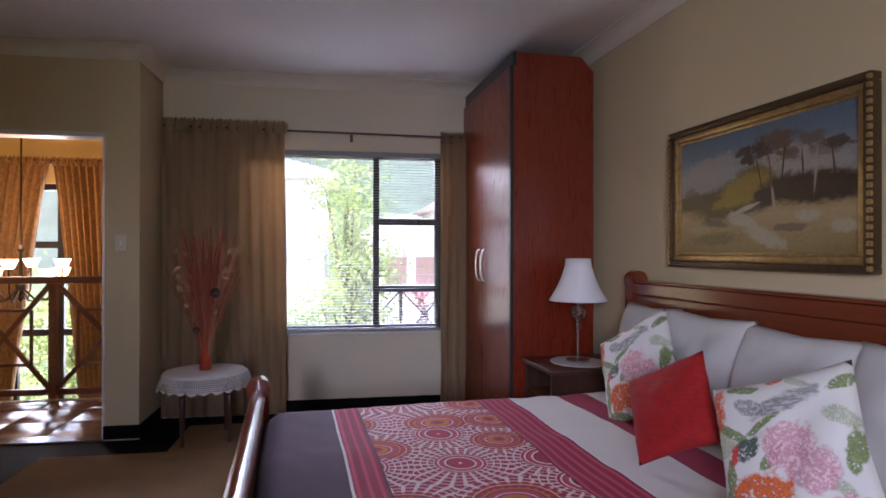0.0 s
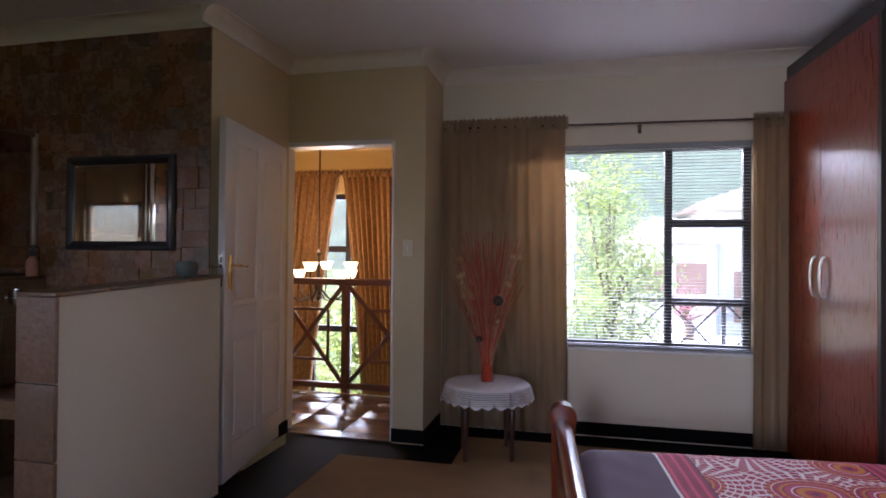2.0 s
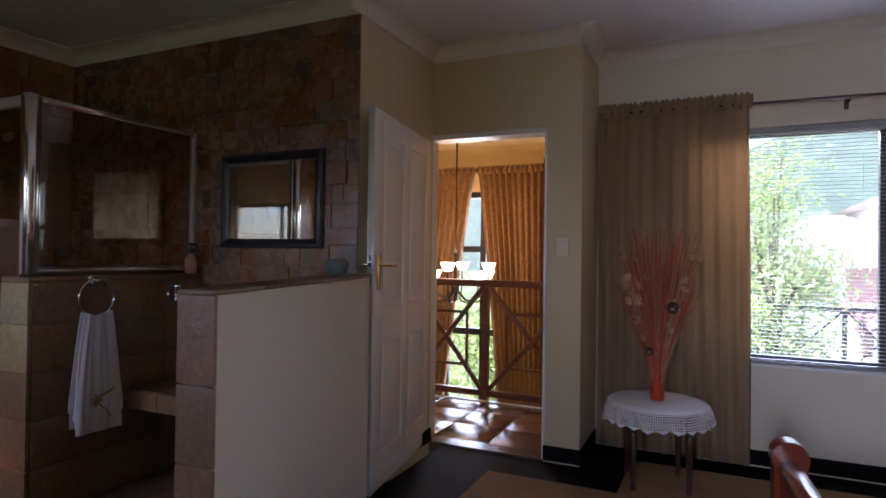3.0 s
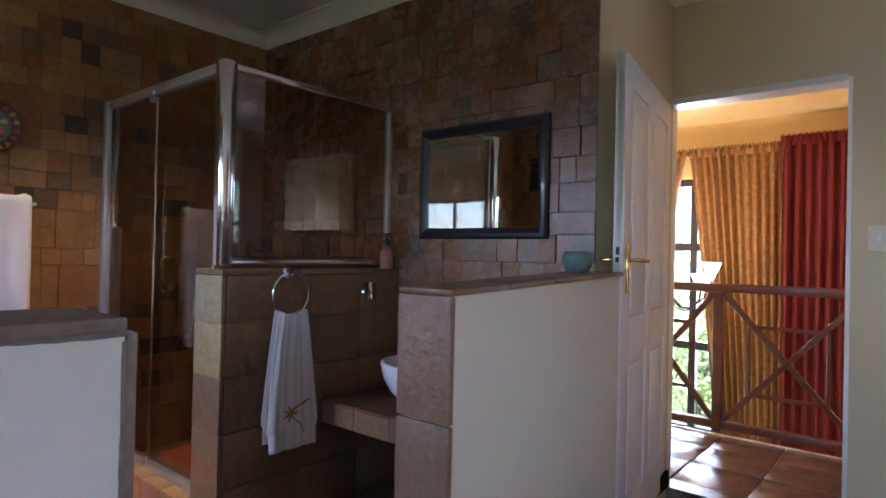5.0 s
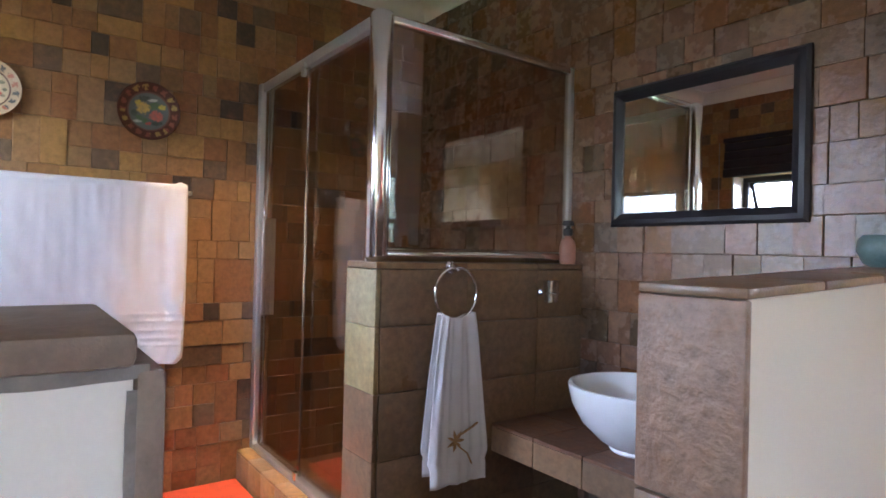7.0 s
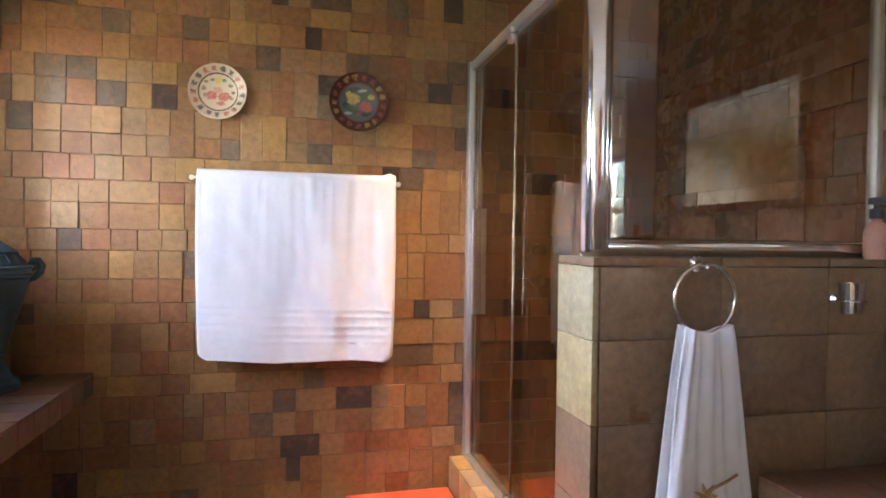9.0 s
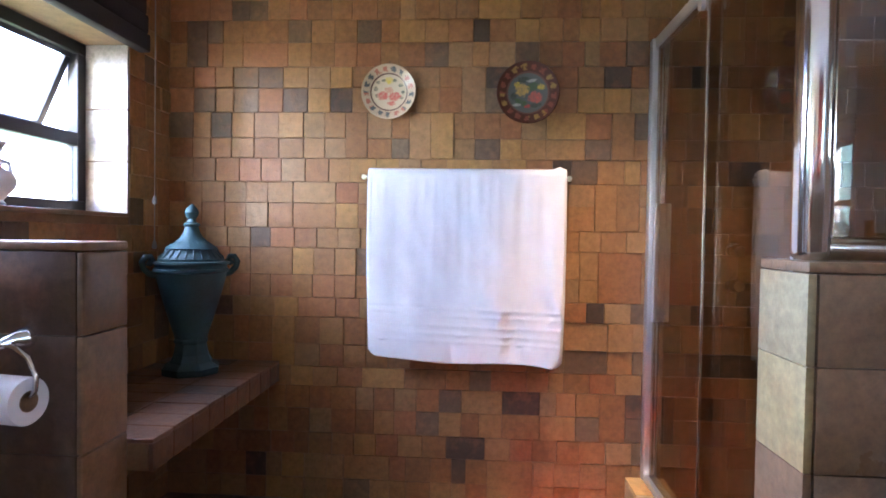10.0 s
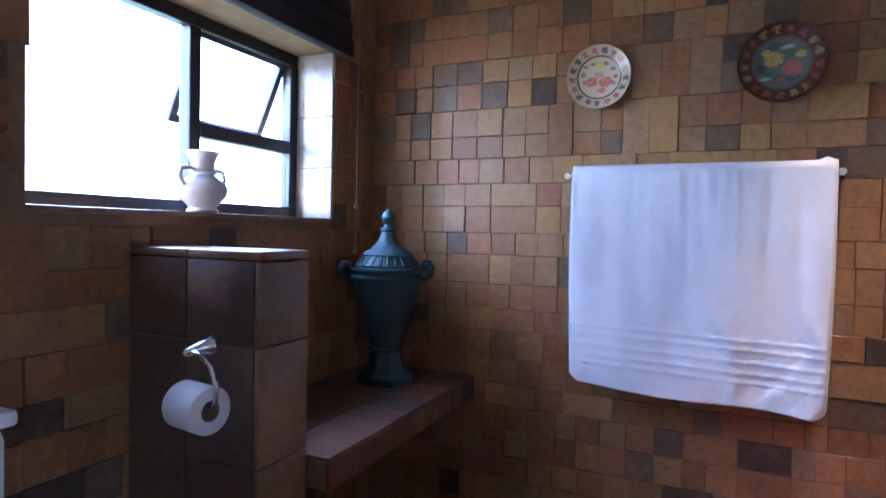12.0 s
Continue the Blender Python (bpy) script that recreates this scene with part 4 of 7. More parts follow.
def table_lamp():
    x, y, z = 1.68, 3.46, 0.606
    t = thing("table_lamp", (x, y, z), "table lamp with crystal stem and flared white shade", "lamp")
    part("base", lathe([(0.07, 0), (0.07, 0.012), (0.02, 0.02), (0.012, 0.03)], (x, y, z), 28), "crystal", t, "clear glass foot", 40)
    part("stem", lathe([(0.008, 0.02), (0.008, 0.21), (0.014, 0.215), (0.014, 0.225), (0.007, 0.23), (0.007, 0.37), (0.012, 0.375), (0.012, 0.4), (0.004, 0.56)], (x, y, z), 16), "chrome", t, "", 40)
    part("crystal_ball", lathe([(0.012, 0.244)] + [(0.046 * math.sin(math.pi * k / 10), 0.287 - 0.044 * math.cos(math.pi * k / 10)) for k in range(1, 10)] + [(0.012, 0.330)], (x, y, z), 16), "crystal", t)
    for zz in (0.235, 0.335, 0.19):
        part("crystal_bead", lathe([(0.008, zz)] + [(0.019 * math.sin(math.pi * k / 6), zz + 0.01 - 0.012 * math.cos(math.pi * k / 6)) for k in range(1, 6)] + [(0.008, zz + 0.022)], (x, y, z), 14), "crystal", t)
    sh = lathe([(0.172, 0.36), (0.155, 0.385), (0.124, 0.44), (0.098, 0.50), (0.08, 0.56), (0.073, 0.608)], (x, y, z), 40)
    bmesh.ops.delete(sh, geom=[f for f in sh.faces if len(f.verts) > 4], context="FACES")
    solid(part("shade", sh, "shade", t, "flared white silk shade", 50), 0.003)


table_lamp()


def painting():
    y0, y1, z0, z1, x = 1.83, 2.97, 1.18, 1.865, EAST
    t = thing("painting", (x, 2.11, z0), "framed landscape painting of hills and pale trees in gilt frame", "painting")
    m, nt, b = nodes_of("painted_landscape")
    g = nt.nodes.new("ShaderNodeNewGeometry")
    sep = nt.nodes.new("ShaderNodeSeparateXYZ")
    nt.links.new(g.outputs["Position"], sep.inputs[0])
    v = coords(nt, (1, 1, 1.6))
    n1, n2, n3 = noise_(nt, v, 7, 5, 0.62), noise_(nt, v, 24, 5, 0.6), noise_(nt, v, 60, 3, 0.6)
    pu = math_(nt, "DIVIDE", math_(nt, "SUBTRACT", y1 - 0.07, sep.outputs[1]), y1 - y0 - 0.14)
    pv = math_(nt, "DIVIDE", math_(nt, "SUBTRACT", sep.outputs[2], z0 + 0.07), z1 - z0 - 0.14)
    wv = math_(nt, "ADD", pv, math_(nt, "MULTIPLY", math_(nt, "SUBTRACT", n1, 0.5), 0.10))
    c = ramp(nt, wv, [(0.02, (0.20, 0.14, 0.045)), (0.18, (0.30, 0.215, 0.09)), (0.30, (0.38, 0.28, 0.14)), (0.38, (0.28, 0.19, 0.08)), (0.41, (0.12, 0.085, 0.04)), (0.47, (0.17, 0.13, 0.06)), (0.52, (0.26, 0.24, 0.22)), (0.68, (0.22, 0.23, 0.24)), (0.84, (0.11, 0.155, 0.21)), (1.0, (0.085, 0.13, 0.19))])
    OLIVE, GOLDH, UMBER, CLOUD, STREAM, BARK = (0.085, 0.062, 0.014), (0.25, 0.165, 0.022), (0.045, 0.024, 0.013), (0.30, 0.265, 0.24), (0.40, 0.35, 0.26), (0.12, 0.075, 0.045)
    for cu, cv, ru, rv, tilt, tone, op, kk in (
            (0.22, 0.72, 0.22, 0.10, 15, CLOUD, 0.6, 1.2), (0.72, 0.68, 0.26, 0.13, -4, CLOUD, 0.75, 1.4), (0.62, 0.86, 0.11, 0.06, 0, BARK, 0.75, 1.6), (0.88, 0.72, 0.09, 0.05, 0, BARK, 0.5, 1.6),
            (0.10, 0.45, 0.22, 0.07, 5, OLIVE, 0.9, 0.6), (0.40, 0.44, 0.30, 0.15, 18, OLIVE, 1.0, 0.5), (0.50, 0.52, 0.13, 0.17, 0, OLIVE, 1.0, 0.4), (0.45, 0.51, 0.17, 0.11, 34, GOLDH, 1.0, 0.7), (0.33, 0.43, 0.10, 0.045, 30, GOLDH, 0.8, 0.9),
            (0.80, 0.47, 0.26, 0.11, -3, UMBER, 0.95, 0.7), (0.56, 0.43, 0.055, 0.08, 0, UMBER, 0.9, 0.7), (0.44, 0.81, 0.05, 0.035, 20, UMBER, 0.8, 1.6), (0.66, 0.74, 0.05, 0.02, -10, BARK, 0.8, 1.6),
            (0.47, 0.74, 0.045, 0.05, 0, UMBER, 0.85, 2.0), (0.55, 0.80, 0.07, 0.07, 10, UMBER, 0.8, 2.2), (0.64, 0.84, 0.08, 0.06, -8, BARK, 0.85, 2.2), (0.70, 0.73, 0.06, 0.05, 0, BARK, 0.75, 2.2), (0.80, 0.80, 0.06, 0.05, 0, BARK, 0.7, 2.2), (0.92, 0.74, 0.05, 0.045, 0, UMBER, 0.7, 2.0),
            (0.08, 0.52, 0.05, 0.06, 0, BARK, 0.6, 1.8), (0.66, 0.62, 0.005, 0.17, -4, UMBER, 0.9, 0.4), (0.53, 0.64, 0.004, 0.13, 8, UMBER, 0.9, 0.4), (0.76, 0.60, 0.005, 0.17, 2, UMBER, 0.8, 0.4), (0.90, 0.58, 0.005, 0.15, 4, UMBER, 0.8, 0.4),
            (0.595, 0.60, 0.006, 0.17, 3, BARK, 0.8, 0.4), (0.82, 0.58, 0.006, 0.15, -3, CLOUD, 0.7, 0.4), (0.61, 0.42, 0.008, 0.09, 4, STREAM, 0.55, 0.5),
            (0.44, 0.35, 0.10, 0.018, 26, STREAM, 0.9, 0.7), (0.42, 0.27, 0.10, 0.05, -30, STREAM, 0.8, 0.8), (0.56, 0.13, 0.13, 0.055, -38, STREAM, 0.7, 0.9), (0.78, 0.27, 0.06, 0.045, -5, STREAM, 0.75, 1.0), (0.94, 0.19, 0.06, 0.05, -10, STREAM, 0.65, 1.0),
            (0.70, 0.19, 0.08, 0.03, 0, BARK, 0.7, 1.2), (0.25, 0.25, 0.09, 0.03, -12, BARK, 0.7, 1.2), (0.25, 0.12, 0.16, 0.05, 4, OLIVE, 0.5, 1.2), (0.14, 0.20, 0.08, 0.03, 0, STREAM, 0.35, 1.2)):
        c = mix(nt, math_(nt, "MULTIPLY", spot(nt, pu, pv, cu, cv, ru, rv, tilt, 0.4, n2, kk * 1.4), min(1.0, op * 1.15)), c, tone)
    c = mix(nt, 0.35, c, ramp(nt, n3, [(0.3, (0.36, 0.36, 0.36)), (0.7, (0.66, 0.66, 0.66))]), "OVERLAY")
    nt.links.new(c, b.inputs["Base Color"])
    b.inputs["Roughness"].default_value = 0.45
    bump(nt, b, n2, 0.4, 0.004)
    part("canvas", boxes((x - 0.018, x - 0.01, y0 + 0.07, y1 - 0.07, z0 + 0.07, z1 - 0.07)), m, t, "oil painted canvas")
    M["gilt"] = plain("antique_gilt", (0.40, 0.27, 0.11), 0.38, 0.7, var=0.35, scale=30, relief=0.3)
    M["gilt_dark"] = plain("dark_gilt_moulding", (0.075, 0.045, 0.02), 0.4, 0.4, var=0.3, scale=30, relief=0.3)
    for nm, w0, w1, d, mm in (("outer_frame", 0.0, 0.03, 0.05, "gilt_dark"), ("inner_frame", 0.03, 0.058, 0.036, "gilt"), ("slip", 0.058, 0.072, 0.024, "gilt")):
        part(nm, boxes((x - d, x, y0 + w0, y1 - w0, z0 + w0, z0 + w1), (x - d, x, y0 + w0, y1 - w0, z1 - w1, z1 - w0), (x - d, x, y0 + w0, y0 + w1, z0 + w1, z1 - w1), (x - d, x, y1 - w1, y1 - w0, z0 + w1, z1 - w1), bev=0.005), mm, t, smooth=40)
    bead = bmesh.new()
    for k in range(24):
        zz = z0 + 0.02 + k * (z1 - z0 - 0.04) / 23
        for y in (y0 + 0.006, y1 - 0.006):
            box(bead, x - 0.054, x - 0.04, y - 0.008, y + 0.008, zz - 0.009, zz + 0.009, 0.003)
    part("beading", bead, "gilt", t, "", None, "stuff")


painting()


def lace_net(cx, cy, z):
    """White crochet: close in the middle, an open net where the cloth hangs down."""
    m = plain("open_crochet_lace", (0.72, 0.70, 0.70), 0.9, var=0.1, scale=40, grain=500, relief=0.5)
    nt = m.node_tree
    b = nt.nodes["Principled BSDF"]
    sep = nt.nodes.new("ShaderNodeSeparateXYZ")
    nt.links.new(coords(nt), sep.inputs[0])
    ang = math_(nt, "ARCTAN2", math_(nt, "SUBTRACT", sep.outputs[1], cy), math_(nt, "SUBTRACT", sep.outputs[0], cx))
    down = math_(nt, "SUBTRACT", z - 0.012, sep.outputs[2])
    p = math_(nt, "SINE", math_(nt, "ADD", math_(nt, "MULTIPLY", ang, 75.0), math_(nt, "MULTIPLY", down, 260.0)))
    q = math_(nt, "SINE", math_(nt, "SUBTRACT", math_(nt, "MULTIPLY", ang, 75.0), math_(nt, "MULTIPLY", down, 260.0)))
    hole = math_(nt, "GREATER_THAN", math_(nt, "MULTIPLY", p, q), 0.12)
    hang = math_(nt, "MULTIPLY", math_(nt, "GREATER_THAN", down, 0.0), math_(nt, "LESS_THAN", down, 0.08))
    tr, mx = nt.nodes.new("ShaderNodeBsdfTransparent"), nt.nodes.new("ShaderNodeMixShader")
    nt.links.new(math_(nt, "MULTIPLY", hole, hang), mx.inputs[0])
    nt.links.new(b.outputs[0], mx.inputs[1])
    nt.links.new(tr.outputs[0], mx.inputs[2])
    nt.links.new(mx.outputs[0], nt.nodes["Material Output"].inputs[0])
    return m


def side_table():
    cx, cy, z = -0.605, 4.28, 0.458
    t = thing("side_table", (cx, cy, 0), "small round dark wooden side table with turned legs", "side table")
    part("tabletop", lathe([(0.24, -0.025), (0.25, -0.02), (0.25, -0.006), (0.24, 0)], (cx, cy, z), 40), "darkwood", t, smooth=40)
    part("apron", lathe([(0.19, -0.08), (0.195, -0.08), (0.195, -0.026), (0.19, -0.026)], (cx, cy, z), 32), "darkwood", t, smooth=40)
    for k in range(4):
        a = math.pi / 4 + k * math.pi / 2 + 0.25
        x, y = cx + 0.2 * math.cos(a), cy + 0.2 * math.sin(a)
        part("leg", lathe([(0.012, 0), (0.016, 0.02), (0.013, 0.06), (0.018, 0.2), (0.022, 0.3), (0.016, 0.315), (0.024, 0.33), (0.024, 0.43)], (x, y, 0), 14), "darkwood", t, smooth=40)
    cl = thing("tablecloth", (cx, cy, z), "white crochet lace cloth with scalloped hanging edge", "tablecloth")
    bm = bmesh.new()
    seg, rows = 96, []
    for r, dz, sc in ((0.0, 0.003, 0), (0.12, 0.003, 0), (0.22, 0.003, 0), (0.255, 0.001, 0.1), (0.268, -0.012, 0.4), (0.276, -0.04, 0.8), (0.285, -0.075, 1.0), (0.288, -0.10, 1.3)):
        row = []
        for i in range(seg):
            a = 2 * math.pi * i / seg
            f = 1 + sc * (0.025 * math.sin(11 * a) + 0.015 * math.sin(7 * a + 1))
            row.append(bm.verts.new((cx + r * f * math.cos(a), cy + r * f * math.sin(a), z + dz + (0.010 * math.sin(24 * a) if sc > 1.2 else 0))) if r else None)
        rows.append(row)
    c = bm.verts.new((cx, cy, z + 0.003))
    for i in range(seg):
        bm.faces.new((c, rows[1][i], rows[1][(i + 1) % seg]))
    for p, q in zip(rows[1:], rows[2:]):
        for i in range(seg):
            bm.faces.new((p[i], q[i], q[(i + 1) % seg], p[(i + 1) % seg]))
    part("cloth", bm, lace_net(cx, cy, z), cl, smooth=60)
    # vase with dried stems
    vz = z + 0.005
    vs = thing("flower_vase", (cx, cy, vz), "red glass vase with dried red grasses and seed pods", "vase")
    M["red_glass"] = plain("red_glass", (0.45, 0.06, 0.025), 0.15, var=0.3, scale=30, relief=0.1, coat=0.5)
    part("vase", lathe([(0.036, 0), (0.038, 0.004), (0.036, 0.05), (0.030, 0.12), (0.036, 0.22), (0.042, 0.30), (0.038, 0.30), (0.027, 0.12), (0.03, 0.03), (0.004, 0.02)], (cx, cy, vz), 28), "red_glass", vs, "", 40)
    rnd = random.Random(4)
    M["dry_red"] = plain("dried_red_stem", (0.42, 0.085, 0.05), 0.85, var=0.3, relief=0.1)
    M["dry_tan"] = plain("dried_tan_stem", (0.42, 0.27, 0.14), 0.85, var=0.3, relief=0.1)
    M["pod"] = plain("pale_papery_seed_pod", (0.42, 0.27, 0.13), 0.7, var=0.2, relief=0.2)
    red, tan, pods = bmesh.new(), bmesh.new(), bmesh.new()
    for k in range(420):
        a = rnd.uniform(0, 2 * math.pi)
        sp = rnd.uniform(0.0, 1.0) ** 0.7
        lean = 0.25 * sp
        top = rnd.uniform(0.5, 0.93)
        pts = [(cx + 0.016 * math.cos(a) * sp, cy + 0.016 * math.sin(a) * sp, vz + 0.03)]
        for u in (0.35, 0.65, 1.0):
            pts.append((cx + lean * math.cos(a) * u ** 1.3 + rnd.uniform(-0.008, 0.008), cy + 0.7 * lean * math.sin(a) * u ** 1.3 + rnd.uniform(-0.008, 0.008), vz + 0.03 + top * u))
        tube(red if rnd.random() < 0.75 else tan, pts, [0.0026, 0.0024, 0.0022, 0.0014], 4)
    for k in range(7):
        side = -1 if k < 4 else 1
        lean = side * rnd.uniform(0.13, 0.25)
        dy = rnd.uniform(-0.12, 0.06)
        pts = [(cx + lean * u ** 1.2, cy + dy * u, vz + 0.1 + 0.82 * u * rnd.uniform(0.93, 1.0)) for u in (0, 0.3, 0.5, 0.7, 0.9, 1.0)]
        tube(tan, pts, 0.003, 5)
        for u in range(6):
            w = 0.32 + 0.10 * u + rnd.uniform(-0.04, 0.04)
            px, py, pz = cx + lean * w ** 1.2 + rnd.uniform(-0.03, 0.03), cy + dy * w + rnd.uniform(-0.012, 0.012), vz + 0.1 + 0.80 * w
            j = lathe([(0.003, -0.026), (0.015, -0.012), (0.018, 0.004), (0.010, 0.022), (0.002, 0.028)], (0, 0, 0), 8)
            bmesh.ops.transform(j, matrix=pose(px, py, pz, rnd.uniform(-60, 60), rnd.uniform(-60, 60), 0) @ Matrix.Diagonal((1, 0.5, 1, 1)), verts=j.verts)
            join(pods, j)
    part("red_grass", red, "dry_red", vs, "dried red grass stems", kind="stuff")
    part("tan_stem", tan, "dry_tan", vs, "dried tan stems", kind="stuff")
    part("seed_pod", pods, "pod", vs, "pale papery seed pods", 60, "stuff")
    for (dx, dz, r) in ((0.085, 0.52, 0.032), (-0.03, 0.28, 0.022)):
        j = lathe([(0.004, -r)] + [(r * math.sin(math.pi * k / 8) * (1.0 + 0.15 * (k % 2)), -r * math.cos(math.pi * k / 8)) for k in range(1, 8)] + [(0.004, r)], (cx + dx, cy - 0.12, vz + dz), 14)
        part("dark_seed_head", j, "darkwood", vs)


side_table()


def light_switch():
    t = thing("light_switch", (-1.16, DOORW, 1.305), "white wall light switch beside the doorway", "switch")
    part("plate", boxes((-1.20, -1.125, DOORW - 0.009, DOORW, 1.25, 1.365), bev=0.003), "cream_pale", t)
    part("rocker", boxes((-1.172, -1.153, DOORW - 0.013, DOORW - 0.008, 1.29, 1.325), bev=0.002), "white", t)


light_switch()


def turn(names, pivot, degrees):
    """Turns finished things together about a standing axis, as the room is not quite square."""
    m = pose(pivot[0], pivot[1], 0, 0, 0, degrees) @ pose(-pivot[0], -pivot[1], 0)
    for ob in list(scene.objects):
        if ob.parent is None and ob.name.split(".")[0] in names:
            ob.matrix_basis = m @ ob.matrix_basis


turn({"wall_east", "cornice_east", "baseboard_east", "wardrobe", "painting", "nightstand"}, (EAST, 3.0), 3.5)
turn({"bed", "mattress", "quilt"}, (FX, 3.04), 5.0)

# ---- bathroom things ----


def capping():
    t = thing("wall_capping", (-1.97, 2.9, 1.068), "brown slate capping along the basin half wall", "capping")
    for k in range(4):
        a, b = 2.316 + k * 0.2575, 2.316 + (k + 1) * 0.2575 - 0.004
        part("cap_tile", rising(boxes((-2.052, -1.872, a, b, 1.095, 1.111), bev=0.004)), "browntile", t, smooth=30)
    e = thing("wall_end_tiles", (-1.97, 2.32, 0.0), "pinkish split slate slabs on the end of the half wall", "tiles")
    for k, (z0, z1) in enumerate(((0.0, 0.255), (0.26, 0.49), (0.494, 0.775), (0.78, 1.093))):
        part("end_tile", boxes((-2.052, -1.874, 2.316, 2.334, z0, z1), bev=0.004), "pinkish" if k == 3 else "mottled", e, smooth=30)
    for k, (z0, z1) in enumerate(((0.0, 0.255), (0.26, 0.49), (0.494, 0.775), (0.78, 1.062))):
        for a, b in ((2.34, 2.61), (2.614, 2.9), (2.904, 3.18), (3.184, 3.46)):
            part("side_tile", boxes((-2.052, -2.041, a, b, z0, z1), bev=0.003), "browntile", e, smooth=30)
    g = thing("wall_capping", (-1.88, 1.0, 1.03), "grey-brown slate capping on the white half wall, rough cement edge", "capping")
    for k in range(4):
        a, b = BS + 0.002 + k * 0.281, BS + 0.002 + (k + 1) * 0.281 - 0.003
        part("cap_tile", boxes((-2.0, -1.812, a, b, 1.083, 1.103), bev=0.005), "cap", g, smooth=30)
    for z0, z1 in ((0.0, 0.25), (0.254, 0.52), (0.524, 0.78), (0.784, 1.081)):
        part("end_tile", boxes((-1.998, -1.817, 1.543, 1.559, z0, z1), bev=0.004), "cap", g, smooth=30)
    rag = bmesh.new()
    n = 160
    for along in (0, 1):
        prev = None
        for k in range(n + 1):
            u = k / n
            w = 0.008 + 0.006 * noise.noise(Vector((u * 9, along * 7, 1))) + 0.004 * noise.noise(Vector((u * 40, along * 7, 2)))
            x = -1.8185
            if along:
                p = [(x, BS + 0.01 + u * 1.12, z) for z in (1.084, 1.0815 - max(0.0005, w * 0.6))]
            else:
                p = [(x, y, 0.02 + u * 1.05) for y in (1.544, 1.5425 - max(0.0003, w * 0.45))]
            cur = [rag.verts.new(q) for q in p] + [rag.verts.new((x - 0.003, q[1], q[2])) for q in p[::-1]]
            if prev:
                for a in range(4):
                    b = (a + 1) % 4
                    rag.faces.new((prev[a], prev[b], cur[b], cur[a]))
            prev = cur
    part("cement_edge", rag, "cap", g, "ragged cement seam", kind="stuff")
    s = thing("shower_wall_tiles", (-3.26, 2.46, 0), "yellow and brown slate slabs facing the shower half wall", "tiles")
    zs = (0.0, 0.225, 0.45, 0.675, 0.897, 1.09)
    for z0, z1 in zip(zs, zs[1:]):
        part("end_tile", boxes((-3.372, -3.162, 2.456, 2.474, z0 + 0.001, z1 - 0.001), bev=0.0018), "yellowish" if z0 > 0.6 else "browntile", s, smooth=30)
        for a, b in ((2.478, 2.84), (2.842, 3.2), (3.202, 3.468)):
            part("side_tile", boxes((-3.174, -3.16, a, b, z0 + 0.001, z1 - 0.001), bev=0.0018), "browntile", s, smooth=30)
            part("side_tile", boxes((-3.372, -3.356, a, b, z0 + 0.001, z1 - 0.001), bev=0.0018), "slate", s, smooth=30)
    for a, b in ((2.456, 2.84), (2.843, 3.2), (3.203, 3.468)):
        part("cap_tile", boxes((-3.372, -3.16, a, b, 1.092, 1.115), bev=0.004), "browntile", s, smooth=30)
    p = thing("screen_tiles", (-3.32, 0.6, 0), "dark and brown slate slabs facing the toilet screen wall", "tiles")
    zs = (0.0, 0.32, 0.62, 0.905, 1.105)
    for z0, z1 in zip(zs, zs[1:]):
        part("end_tile", boxes((-3.42, -3.24, 0.837, 0.853, z0 + 0.002, z1 - 0.002), bev=0.004), "browntile", p, smooth=30)
        for a, b in ((BS + 0.002, 0.62), (0.624, 0.835)):
            part("side_tile", boxes((-3.254, -3.24, a, b, z0 + 0.001, z1 - 0.001), bev=0.0018), "bathfloor", p, smooth=30)
    part("cap_tile", boxes((-3.42, -3.24, BS + 0.002, 0.62, 1.107, 1.128), bev=0.004), "browntile", p, smooth=30)
    part("cap_tile", boxes((-3.42, -3.24, 0.624, 0.853, 1.107, 1.128), bev=0.004), "browntile", p, smooth=30)


capping()


def bench():
    z, yf = 0.60, 0.92
    t = thing("tiled_bench", (-3.9, 0.65, 0), "built-in bench shelf topped with rust slate tiles", "bench")
    part("slab", boxes((BW, -3.422, BS, yf - 0.012, z - 0.085, z - 0.012)), "grout", t)
    n = 9
    for i in range(n):
        a, b = BW + 0.002 + i * 1.006 / n, BW + 0.002 + (i + 1) * 1.006 / n - 0.003
        for j, (c, d) in enumerate(((BS + 0.002, 0.57), (0.573, 0.735), (0.738, yf))):
            part("tile", boxes((a, b, c, d, z - 0.012, z + random.uniform(-0.001, 0.001)), bev=0.002), "benchtile", t)
        part("edge_tile", boxes((a, b, yf - 0.012, yf, z - 0.088, z - 0.013), bev=0.002), "benchtile", t)


bench()


